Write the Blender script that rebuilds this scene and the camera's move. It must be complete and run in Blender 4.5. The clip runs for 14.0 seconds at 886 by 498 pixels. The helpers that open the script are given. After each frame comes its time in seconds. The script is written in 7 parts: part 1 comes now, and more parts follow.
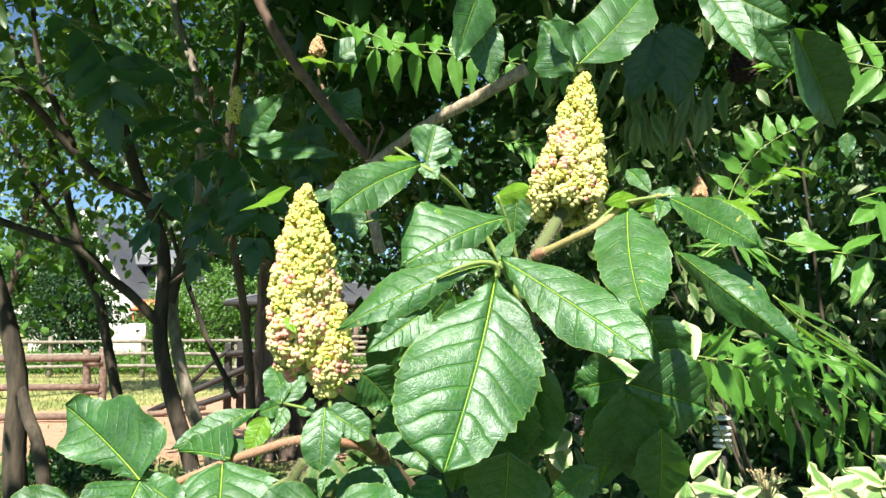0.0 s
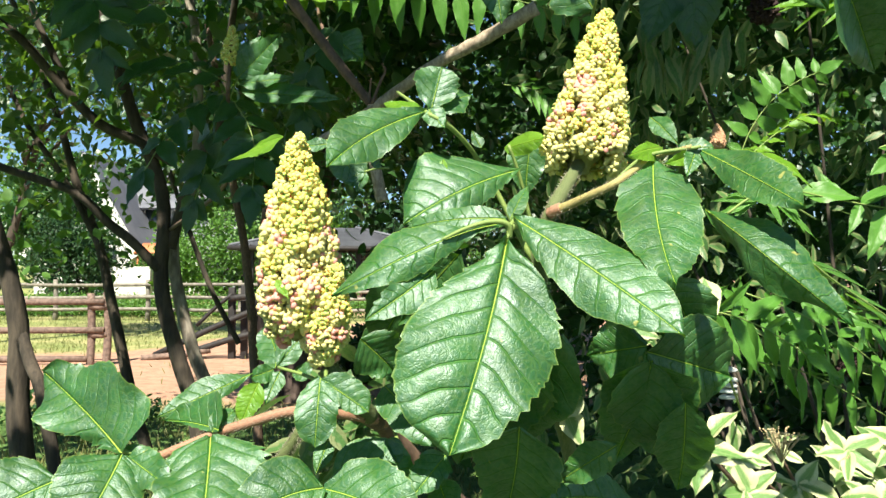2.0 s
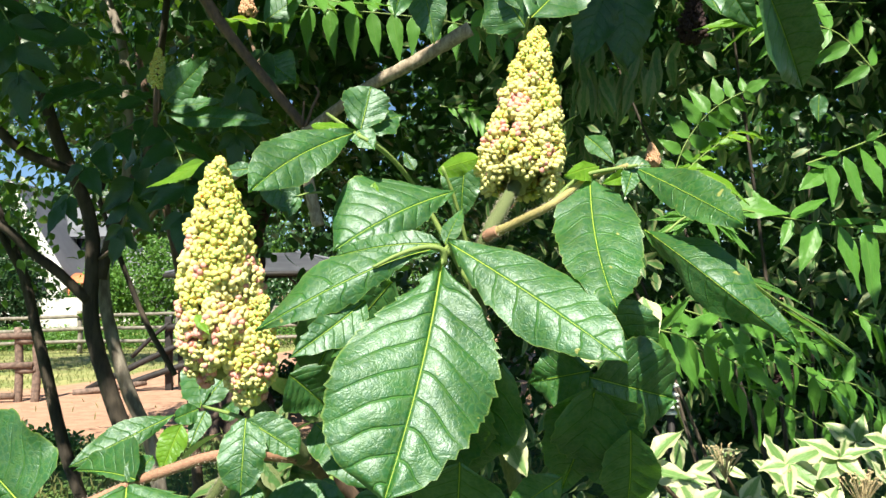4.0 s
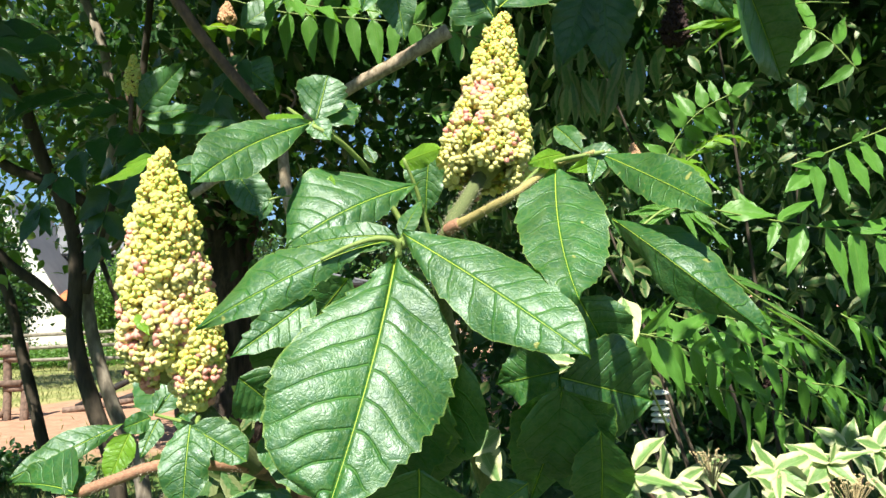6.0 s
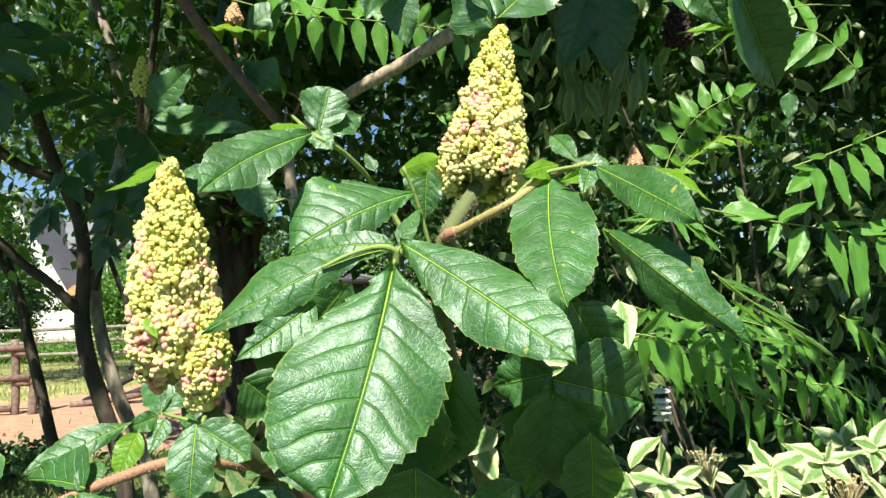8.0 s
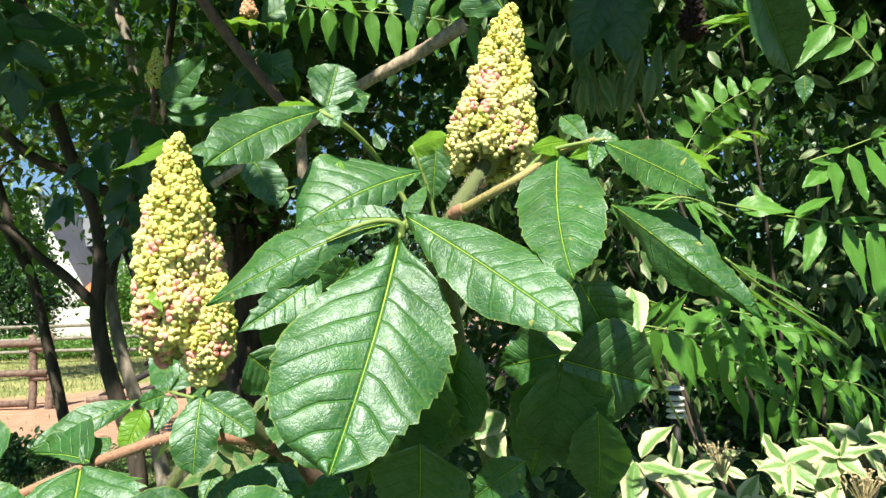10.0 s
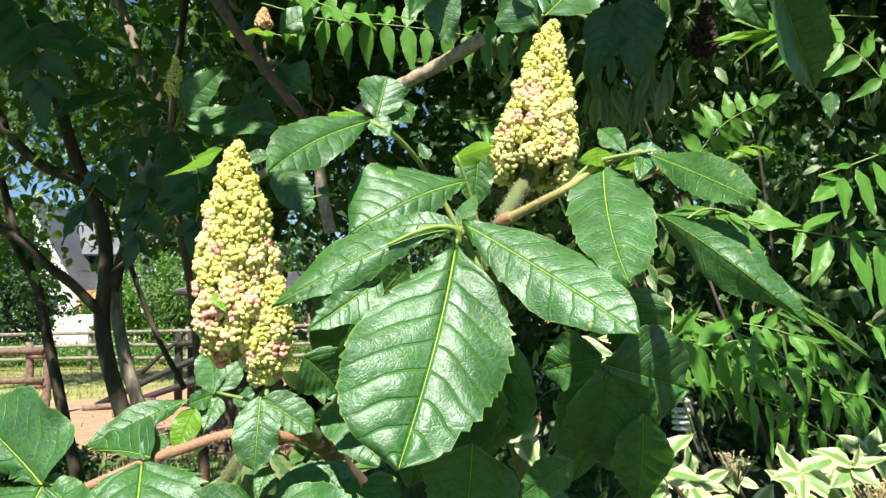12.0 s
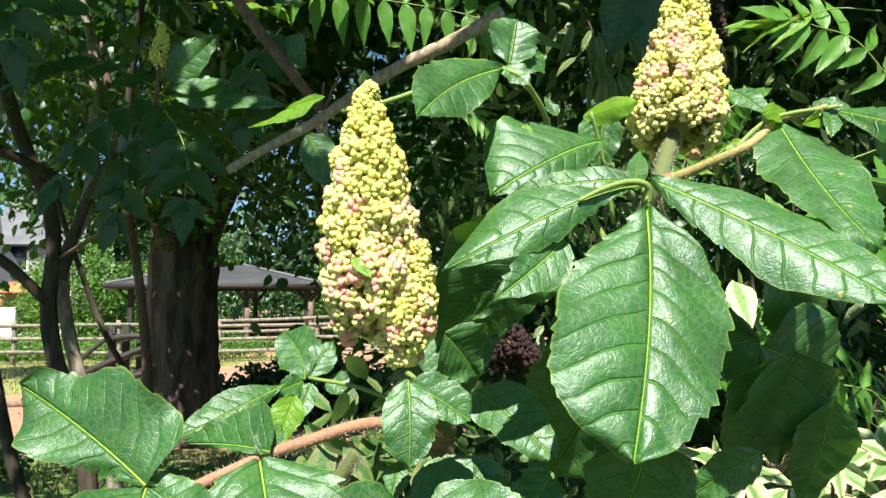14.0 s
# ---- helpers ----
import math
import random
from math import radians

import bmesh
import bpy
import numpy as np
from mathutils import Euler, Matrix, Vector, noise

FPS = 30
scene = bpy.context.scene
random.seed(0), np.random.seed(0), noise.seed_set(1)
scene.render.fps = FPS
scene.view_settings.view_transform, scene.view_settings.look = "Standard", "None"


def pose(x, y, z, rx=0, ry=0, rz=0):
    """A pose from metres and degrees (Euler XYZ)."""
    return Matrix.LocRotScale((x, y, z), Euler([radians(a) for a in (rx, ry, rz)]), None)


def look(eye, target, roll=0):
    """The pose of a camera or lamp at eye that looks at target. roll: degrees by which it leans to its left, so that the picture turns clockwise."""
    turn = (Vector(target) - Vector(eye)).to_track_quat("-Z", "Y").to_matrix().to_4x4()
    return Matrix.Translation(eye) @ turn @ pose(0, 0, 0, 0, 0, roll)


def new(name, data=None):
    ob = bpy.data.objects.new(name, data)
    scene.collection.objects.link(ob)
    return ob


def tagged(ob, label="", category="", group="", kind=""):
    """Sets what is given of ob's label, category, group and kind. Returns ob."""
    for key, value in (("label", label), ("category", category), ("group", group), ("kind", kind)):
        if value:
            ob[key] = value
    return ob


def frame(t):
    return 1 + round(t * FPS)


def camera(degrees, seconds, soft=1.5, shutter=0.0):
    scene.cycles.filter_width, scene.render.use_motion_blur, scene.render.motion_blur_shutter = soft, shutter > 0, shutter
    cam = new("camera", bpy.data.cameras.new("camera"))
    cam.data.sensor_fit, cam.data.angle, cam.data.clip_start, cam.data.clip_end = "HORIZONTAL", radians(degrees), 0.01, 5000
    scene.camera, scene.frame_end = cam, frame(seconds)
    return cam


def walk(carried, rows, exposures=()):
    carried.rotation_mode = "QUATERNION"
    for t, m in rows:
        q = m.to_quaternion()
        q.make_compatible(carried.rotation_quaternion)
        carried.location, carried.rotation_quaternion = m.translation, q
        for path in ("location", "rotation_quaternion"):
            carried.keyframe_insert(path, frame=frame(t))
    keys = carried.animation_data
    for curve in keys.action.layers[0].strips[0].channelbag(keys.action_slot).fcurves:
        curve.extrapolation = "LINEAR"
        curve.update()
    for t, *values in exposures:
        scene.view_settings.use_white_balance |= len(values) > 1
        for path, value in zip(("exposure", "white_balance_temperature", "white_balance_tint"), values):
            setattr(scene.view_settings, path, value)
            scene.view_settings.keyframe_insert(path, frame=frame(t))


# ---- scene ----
cam = camera(59.2, 14.0)
METRES, EYE, TILT, LEAN, TURN = 0.5, 1.5, 5.4, 0.0, 0.0
EXPOSURE = 1.4
ROWS = [
    (0.0, 0.0, 0.0, 0.0, 0.0, 0.0, -0.0),
    (0.5, -0.0058, -0.0152, 0.0098, 0.71, -1.37, -0.35),
    (1.0, 0.0005, 0.0283, 0.0059, 0.76, -2.55, -0.51),
    (1.5, 0.0067, 0.0793, 0.0007, 0.6, -3.35, -0.3),
    (2.0, -0.0046, 0.1215, 0.0186, 0.25, -4.06, -0.26),
    (2.5, 0.0228, 0.1659, 0.0021, -0.19, -3.3, 0.28),
    (3.0, 0.0099, 0.1768, 0.0291, -1.94, -2.97, 0.27),
    (5.5, 0.0241, 0.2222, -0.0033, -4.91, -1.65, 1.3),
    (6.0, 0.0658, 0.2406, -0.0096, -4.59, -1.57, 1.54),
    (6.5, 0.0746, 0.2163, 0.017, -4.55, -1.84, 1.58),
    (7.0, 0.0585, 0.1926, 0.0019, -4.46, -1.63, 1.42),
    (7.5, 0.0671, 0.1945, 0.0112, -4.34, -1.82, 1.37),
    (10.0, 0.0886, 0.2053, -0.0286, -3.04, -1.79, 0.99),
    (10.5, 0.0479, 0.1959, -0.0288, -3.2, -1.77, 0.63),
    (11.0, 0.0545, 0.2009, -0.0281, -3.1, -1.55, 0.59),
    (11.5, 0.0616, 0.1935, -0.0475, -3.06, -1.13, 0.61),
    (12.0, 0.0029, 0.1668, -0.0353, -3.31, -0.93, 0.38),
    (12.5, -0.0407, 0.2004, -0.0341, -3.04, -0.98, 0.19),
    (13.0, -0.1316, 0.2639, -0.0384, -3.2, -1.09, -0.16),
    (13.5, -0.2292, 0.3181, -0.0612, -4.67, -1.02, -0.54),
    (14.0, -0.2923, 0.356, -0.0859, -7.97, -1.17, -0.6),
]
walk(cam, [(t, pose(0, 0, EYE, TILT, LEAN, TURN) @ pose(METRES * x, METRES * y, METRES * z, 90 + pitch, roll, yaw)) for t, x, y, z, yaw, pitch, roll in ROWS], [(0.0, EXPOSURE + 0.16, 6750, 4), (1.5, EXPOSURE + 0.08, 6750, 4), (3.0, EXPOSURE + 0.01, 6750, 4), (6.0, EXPOSURE - 0.04, 6750, 4), (11.0, EXPOSURE - 0.05, 6750, 4), (14.0, EXPOSURE, 6750, 4)])

# ---- light ----
SUN_TO = Vector((-0.12, -0.58, 0.82)).normalized()
world = bpy.data.worlds.new("world")
scene.world = world
world.use_nodes = True
wn = world.node_tree
sky = wn.nodes.new("ShaderNodeTexSky")
sky.sky_type = "NISHITA"
sky.sun_disc = False
sky.sun_elevation = math.asin(SUN_TO.z)
sky.sun_rotation = math.atan2(SUN_TO.x, SUN_TO.y)
sky.air_density, sky.dust_density, sky.ozone_density = 0.8, 0.0, 6.0
wn.links.new(sky.outputs[0], wn.nodes["Background"].inputs[0])
wn.nodes["Background"].inputs[1].default_value = 0.055
sun_data = bpy.data.lights.new("sun", "SUN")
sun_data.energy, sun_data.angle, sun_data.color = 5.0, radians(0.53), (1.0, 0.95, 0.86)
sun = new("sun", sun_data)
sun.matrix_world = look(SUN_TO * 30, (0, 0, 0))

rng = np.random.default_rng(7)


# ---- materials ----
class Mat:
    """A node material with short calls for its nodes."""

    def __init__(self, name):
        self.mat = bpy.data.materials.new(name)
        self.mat.use_nodes = True
        self.nt = self.mat.node_tree
        self.bsdf = self.nt.nodes["Principled BSDF"]
        self.out = self.nt.nodes["Material Output"]

    def node(self, kind, **inputs):
        n = self.nt.nodes.new(kind)
        for key, value in inputs.items():
            self.put(n.inputs[key.replace("_", " ")], value)
        return n

    def put(self, socket, value):
        if isinstance(value, bpy.types.NodeSocket):
            self.nt.links.new(value, socket)
        elif isinstance(value, tuple) and len(value) == 3 and socket.type == "RGBA":
            socket.default_value = (*value, 1)
        else:
            socket.default_value = value

    def math(self, op, a, b=0.0, c=0.0):
        n = self.nt.nodes.new("ShaderNodeMath")
        n.operation = op
        self.put(n.inputs[0], a), self.put(n.inputs[1], b), self.put(n.inputs[2], c)
        return n.outputs[0]

    def ramp(self, x, lo, hi):
        n = self.nt.nodes.new("ShaderNodeMapRange")
        n.interpolation_type = "SMOOTHSTEP"
        self.put(n.inputs[0], x), self.put(n.inputs[1], lo), self.put(n.inputs[2], hi)
        return n.outputs[0]

    def mix(self, fac, a, b):
        n = self.nt.nodes.new("ShaderNodeMix")
        n.data_type = "RGBA"
        self.put(n.inputs[0], fac), self.put(n.inputs[6], a), self.put(n.inputs[7], b)
        return n.outputs[2]

    def noise(self, scale, detail=3.0, rough=0.55, vector=None):
        n = self.node("ShaderNodeTexNoise", Scale=scale, Detail=detail, Roughness=rough)
        if vector is not None:
            self.put(n.inputs["Vector"], vector)
        return n.outputs["Fac"]

    def coords(self, which="Object"):
        return self.nt.nodes.new("ShaderNodeTexCoord").outputs[which]

    def stretched(self, scale, which="Object"):
        n = self.nt.nodes.new("ShaderNodeMapping")
        self.put(n.inputs["Vector"], self.coords(which))
        n.inputs["Scale"].default_value = scale
        return n.outputs[0]

    def bump(self, height, strength, distance):
        n = self.node("ShaderNodeBump", Height=height, Strength=strength, Distance=distance)
        self.put(self.bsdf.inputs["Normal"], n.outputs[0])
        return n.outputs[0]

    def set(self, **inputs):
        for key, value in inputs.items():
            self.put(self.bsdf.inputs[key.replace("_", " ")], value)
        return self


def leaf_material(name, dark, light, vein, glow, rough=0.34, spec=0.5, through_light=0.18, cream=None, veins=7.0, island=False, vein_show=0.24, relief=0.0007):
    m = Mat(name)
    uv = m.coords("UV")
    split = m.node("ShaderNodeSeparateXYZ", Vector=uv)
    side_of = m.math("MULTIPLY_ADD", split.outputs[0], 2.0, -1.0)
    across = m.math("ABSOLUTE", side_of)
    along = split.outputs[1]
    if island:
        rand = m.node("ShaderNodeNewGeometry").outputs["Random Per Island"]
    else:
        rand = m.node("ShaderNodeObjectInfo").outputs["Random"]
    mid = m.math("SUBTRACT", 1.0, m.ramp(m.math("MULTIPLY", across, m.math("MULTIPLY_ADD", along, 0.9, 0.65)), 0.006, 0.027))
    # side veins leave the midrib by turns and sweep towards the tip; finer ones fork off near the edge
    wander = m.math("MULTIPLY", m.math("SUBTRACT", m.noise(10.0, 1.0), 0.5), 0.04)
    bent = m.math("ADD", m.math("MULTIPLY", m.math("POWER", across, 1.35), 0.27), wander)
    s = m.math("ADD", m.math("MULTIPLY", m.math("SUBTRACT", along, bent), veins), m.math("MULTIPLY", m.math("GREATER_THAN", side_of, 0.0), 0.42))
    s = m.math("ADD", s, m.math("MULTIPLY", rand, 3.0))
    gap = m.math("SUBTRACT", 0.5, m.math("ABSOLUTE", m.math("SUBTRACT", m.math("FRACT", s), 0.5)))
    fade = m.math("SUBTRACT", 1.0, m.ramp(across, 0.72, 1.0))
    side = m.math("MULTIPLY", m.math("SUBTRACT", 1.0, m.ramp(gap, 0.005, 0.028)), fade)
    groove = m.math("MULTIPLY", m.math("SUBTRACT", 1.0, m.ramp(gap, 0.0, 0.065)), fade)
    s2 = m.math("ADD", m.math("MULTIPLY", s, 2.0), m.math("MULTIPLY", across, -2.2))
    gap2 = m.math("SUBTRACT", 0.5, m.math("ABSOLUTE", m.math("SUBTRACT", m.math("FRACT", s2), 0.5)))
    fork = m.math("MULTIPLY", m.math("SUBTRACT", 1.0, m.ramp(gap2, 0.0, 0.07)), m.math("MULTIPLY", m.ramp(across, 0.35, 0.55), fade))
    net = m.node("ShaderNodeTexVoronoi", Scale=150.0)
    net.feature = "DISTANCE_TO_EDGE"
    m.put(net.inputs["Vector"], m.coords("Object"))
    cells = m.ramp(net.outputs["Distance"], 0.0, 0.3)
    blotch = m.noise(30.0, 4.0)
    base = m.mix(m.ramp(blotch, 0.3, 0.72), dark, light)
    base = m.mix(m.math("MULTIPLY", rand, 0.4), base, light)
    if cream is not None:
        edge = m.math("ADD", m.math("ADD", across, m.math("MULTIPLY", rand, 0.35)), m.math("MULTIPLY", m.math("SUBTRACT", m.noise(45.0, 3.0), 0.5), 0.9))
        base = m.mix(m.ramp(edge, 0.52, 0.74), base, cream)
    base = m.mix(m.math("MULTIPLY", side, vein_show), base, vein)
    base = m.mix(m.math("MULTIPLY", fork, vein_show * 0.45), base, vein)
    base = m.mix(m.math("MULTIPLY", mid, 0.9), base, vein)
    rim = m.ramp(across, 0.96, 0.995)
    base = m.mix(m.math("MULTIPLY", rim, 0.5), base, vein)
    spots = m.ramp(m.noise(70.0, 2.0), 0.75, 0.79)
    base = m.mix(m.math("MULTIPLY", spots, 0.5), base, (0.17, 0.13, 0.03))
    sunk = m.math("MAXIMUM", m.math("MAXIMUM", groove, m.math("MULTIPLY", fork, 0.5)), mid)
    m.set(Base_Color=base, Specular_IOR_Level=m.math("MULTIPLY_ADD", sunk, -0.75 * spec, spec))
    m.set(Roughness=m.math("MULTIPLY_ADD", m.noise(40.0, 3.0), 0.16, rough - 0.08))
    pucker = m.math("MULTIPLY_ADD", m.noise(60.0, 2.0), 0.42, m.math("MULTIPLY", cells, 0.08))
    pucker = m.math("MULTIPLY_ADD", m.noise(24.0, 0.0), 0.45, pucker)
    height = m.math("SUBTRACT", pucker, m.math("MULTIPLY", sunk, 1.0))
    m.bump(height, 0.75, relief)
    lit = m.node("ShaderNodeBsdfTranslucent", Color=m.mix(m.math("MULTIPLY", m.math("MAXIMUM", side, mid), 0.4), glow, vein))
    both = m.node("ShaderNodeMixShader", Fac=through_light)
    m.nt.links.new(m.bsdf.outputs[0], both.inputs[1])
    m.nt.links.new(lit.outputs[0], both.inputs[2])
    m.nt.links.new(both.outputs[0], m.out.inputs[0])
    return m.mat


def broad_leaf_material(name, dark, light, vein, glow, rough=0.36, spec=0.5, through_light=0.18, show=0.6, relief=0.0007, side_vein=(0.075, 0.19, 0.05)):
    """A quilted leaf blade: the Veins layer runs by one from side vein to side vein, and counts from the midrib outwards."""
    m = Mat(name)
    split = m.node("ShaderNodeSeparateXYZ", Vector=m.coords("UV"))
    along = split.outputs[1]
    across = m.math("ABSOLUTE", m.math("MULTIPLY_ADD", split.outputs[0], 2.0, -1.0))
    layer = m.nt.nodes.new("ShaderNodeUVMap")
    layer.uv_map = "Veins"
    rib = m.node("ShaderNodeSeparateXYZ", Vector=layer.outputs[0])
    rand = m.node("ShaderNodeObjectInfo").outputs["Random"]
    pos = m.coords("Object")
    wander = m.math("MULTIPLY", m.math("SUBTRACT", m.noise(55.0, 2.0, 0.5, pos), 0.5), 0.16)
    s = m.math("ADD", rib.outputs[0], wander)
    gap = m.math("SUBTRACT", 0.5, m.math("ABSOLUTE", m.math("SUBTRACT", m.math("FRACT", s), 0.5)))
    fade = m.math("SUBTRACT", 1.0, m.math("MULTIPLY", m.ramp(across, 0.55, 1.0), 0.7))
    line = m.math("MULTIPLY", m.math("SUBTRACT", 1.0, m.ramp(gap, 0.006, 0.026)), fade)
    groove = m.math("MULTIPLY", m.math("SUBTRACT", 1.0, m.ramp(gap, 0.008, 0.075)), fade)
    thick = m.math("MULTIPLY_ADD", along, -0.048, 0.068)
    rib_mask = m.math("SUBTRACT", 1.0, m.ramp(rib.outputs[1], m.math("MULTIPLY", thick, 0.55), thick))
    rib_dip = m.math("SUBTRACT", 1.0, m.ramp(rib.outputs[1], 0.06, 0.22))
    # small veins between the side veins
    bent = m.node("ShaderNodeVectorMath")
    bent.operation = "ADD"
    shift = m.node("ShaderNodeTexNoise", Scale=120.0, Detail=2.0)
    m.put(shift.inputs["Vector"], pos)
    small = m.node("ShaderNodeVectorMath")
    small.operation = "SCALE"
    m.put(small.inputs[0], shift.outputs["Color"])
    small.inputs["Scale"].default_value = 0.006
    m.put(bent.inputs[0], pos), m.put(bent.inputs[1], small.outputs[0])
    net = m.node("ShaderNodeTexVoronoi", Scale=175.0)
    net.feature = "DISTANCE_TO_EDGE"
    m.put(net.inputs["Vector"], bent.outputs[0])
    cells = m.ramp(net.outputs["Distance"], 0.0, 0.22)
    fine = m.node("ShaderNodeTexVoronoi", Scale=520.0)
    fine.feature = "DISTANCE_TO_EDGE"
    m.put(fine.inputs["Vector"], bent.outputs[0])
    blotch = m.noise(26.0, 4.0, 0.6, pos)
    base = m.mix(m.ramp(blotch, 0.3, 0.72), dark, light)
    base = m.mix(m.math("MULTIPLY", rand, 0.35), base, light)
    base = m.mix(m.math("MULTIPLY", m.math("SUBTRACT", 1.0, cells), 0.07), base, vein)
    base = m.mix(m.math("MULTIPLY", line, show), base, side_vein)
    base = m.mix(m.math("MULTIPLY", rib_mask, 0.82), base, vein)
    base = m.mix(m.math("MULTIPLY", m.ramp(across, 0.965, 0.99), 0.25), base, vein)
    spots = m.ramp(m.noise(75.0, 2.0, 0.5, pos), 0.735, 0.765)
    base = m.mix(m.math("MULTIPLY", spots, 0.75), base, (0.30, 0.30, 0.07))
    bites = m.ramp(m.noise(48.0, 2.0, 0.6, pos), 0.765, 0.785)
    base = m.mix(m.math("MULTIPLY", bites, 0.8), base, (0.13, 0.08, 0.03))
    sunk = m.math("MAXIMUM", groove, rib_dip)
    patch = m.ramp(m.noise(85.0, 3.0, 0.65, pos), 0.32, 0.66)
    gloss = m.math("MULTIPLY", m.math("MULTIPLY_ADD", patch, 0.55, 0.62), m.math("MULTIPLY_ADD", sunk, -0.88, 1.0))
    m.set(Base_Color=base, Specular_IOR_Level=m.math("MULTIPLY", gloss, spec), Coat_Weight=m.math("MULTIPLY", gloss, spec * 0.12), Coat_Roughness=0.46, Specular_Tint=(0.86, 0.97, 1.0, 1.0))
    m.set(Roughness=m.math("MULTIPLY_ADD", m.noise(60.0, 3.0, 0.6, pos), 0.22, rough - 0.11))
    height = m.math("MULTIPLY_ADD", cells, 0.20, m.math("MULTIPLY", m.ramp(fine.outputs["Distance"], 0.0, 0.3), 0.15))
    height = m.math("ADD", height, m.math("MULTIPLY", m.noise(110.0, 3.0, 0.6, pos), 0.72))
    height = m.math("SUBTRACT", height, m.math("MULTIPLY", sunk, 0.9))
    m.bump(height, 0.85, relief)
    lit = m.node("ShaderNodeBsdfTranslucent", Color=m.mix(m.math("MULTIPLY", m.math("MAXIMUM", line, rib_mask), 0.4), glow, vein))
    both = m.node("ShaderNodeMixShader", Fac=through_light)
    m.nt.links.new(m.bsdf.outputs[0], both.inputs[1])
    m.nt.links.new(lit.outputs[0], both.inputs[2])
    m.nt.links.new(both.outputs[0], m.out.inputs[0])
    return m.mat


def bark_material(name, dark, light, scale=(30, 30, 6), rough=0.85, depth=0.006, moss=None):
    m = Mat(name)
    v = m.stretched(scale)
    ridge = m.noise(1.0, 6.0, 0.65, v)
    col = m.mix(m.ramp(ridge, 0.35, 0.68), dark, light)
    col = m.mix(m.math("MULTIPLY", m.ramp(m.noise(4.0, 3.0), 0.5, 0.7), 0.4), col, dark)
    if moss:
        col = m.mix(m.ramp(m.noise(7.0, 4.0), 0.55, 0.75), col, moss)
    m.set(Base_Color=col, Roughness=rough)
    m.bump(ridge, 0.8, depth)
    return m.mat


def plain_material(name, colour, second, scale=12.0, rough=0.7, bump=0.002, metal=0.0):
    m = Mat(name)
    n = m.noise(scale, 5.0)
    col = m.mix(m.ramp(n, 0.3, 0.7), colour, second)
    m.set(Base_Color=col, Roughness=m.math("MULTIPLY_ADD", m.noise(scale * 3, 3.0), 0.2, rough - 0.1), Metallic=metal)
    m.bump(m.noise(scale * 6, 4.0), 0.4, bump)
    return m.mat


LEAF = broad_leaf_material("sumac_leaf", (0.011, 0.058, 0.012), (0.025, 0.112, 0.019), (0.36, 0.45, 0.07), (0.16, 0.42, 0.02), rough=0.50, spec=0.95, through_light=0.14)
PALE_LEAF = broad_leaf_material("young_sumac_leaf", (0.06, 0.17, 0.012), (0.13, 0.27, 0.02), (0.34, 0.46, 0.09), (0.36, 0.60, 0.03), rough=0.40, spec=0.4, through_light=0.3, show=0.35, side_vein=(0.30, 0.42, 0.08))
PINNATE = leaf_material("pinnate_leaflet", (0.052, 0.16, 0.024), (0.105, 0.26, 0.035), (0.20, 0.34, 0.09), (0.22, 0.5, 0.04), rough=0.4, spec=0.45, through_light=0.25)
# leaf green darkened to stand for foliage in shade
SHADE_LEAF = leaf_material("shade_toned_leaf", (0.014, 0.044, 0.013), (0.030, 0.085, 0.020), (0.06, 0.13, 0.04), (0.10, 0.30, 0.02), rough=0.4, through_light=0.18, island=True)
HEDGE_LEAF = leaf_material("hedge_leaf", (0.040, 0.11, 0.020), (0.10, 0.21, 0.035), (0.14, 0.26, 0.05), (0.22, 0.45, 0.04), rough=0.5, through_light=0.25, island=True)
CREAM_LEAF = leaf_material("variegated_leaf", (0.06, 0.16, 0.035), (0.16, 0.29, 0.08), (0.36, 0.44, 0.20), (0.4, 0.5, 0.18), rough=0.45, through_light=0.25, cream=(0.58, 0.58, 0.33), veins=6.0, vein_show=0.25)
# copy of the variegated leaf, cream and green darkened for shaded foliage
SHADE_CREAM = leaf_material("variegated_leaf_shade_toned", (0.03, 0.09, 0.02), (0.07, 0.16, 0.04), (0.16, 0.24, 0.08), (0.2, 0.35, 0.08), rough=0.45, through_light=0.2, cream=(0.16, 0.19, 0.075), veins=6.0, island=True, vein_show=0.25)
# tree leaf for the crowns, tuned apart from the shade-darkened one
CROWN_LEAF = leaf_material("dark_crown_leaf", (0.012, 0.040, 0.008), (0.030, 0.082, 0.014), (0.08, 0.16, 0.04), (0.22, 0.42, 0.03), rough=0.42, through_light=0.25, island=True)
DRY_GRASS = leaf_material("dry_grass_blade", (0.11, 0.13, 0.04), (0.22, 0.22, 0.085), (0.24, 0.28, 0.12), (0.3, 0.35, 0.08), rough=0.6, spec=0.3, through_light=0.2, island=True)
CONIFER = leaf_material("conifer_needles", (0.008, 0.030, 0.010), (0.022, 0.062, 0.018), (0.03, 0.07, 0.02), (0.05, 0.14, 0.02), rough=0.55, spec=0.3, through_light=0.08, island=True, vein_show=0.1)

FLORET = Mat("sumac_floret")
fr = FLORET.node("ShaderNodeObjectInfo").outputs["Random"]
fcol = FLORET.mix(FLORET.ramp(FLORET.noise(160.0, 3.0), 0.35, 0.7), (0.53, 0.52, 0.10), (0.70, 0.66, 0.20))
fcol = FLORET.mix(FLORET.math("MULTIPLY", fr, 0.4), fcol, (0.70, 0.65, 0.24))
FLORET.set(Base_Color=fcol, Roughness=0.75, Subsurface_Weight=0.35, Subsurface_Scale=0.003)
FLORET.bump(FLORET.noise(700.0, 2.0), 0.5, 0.0006)
FLORET = FLORET.mat
CREAM_FLORET = plain_material("cream_floret", (0.60, 0.54, 0.17), (0.71, 0.65, 0.28), 150.0, 0.75, 0.0005)
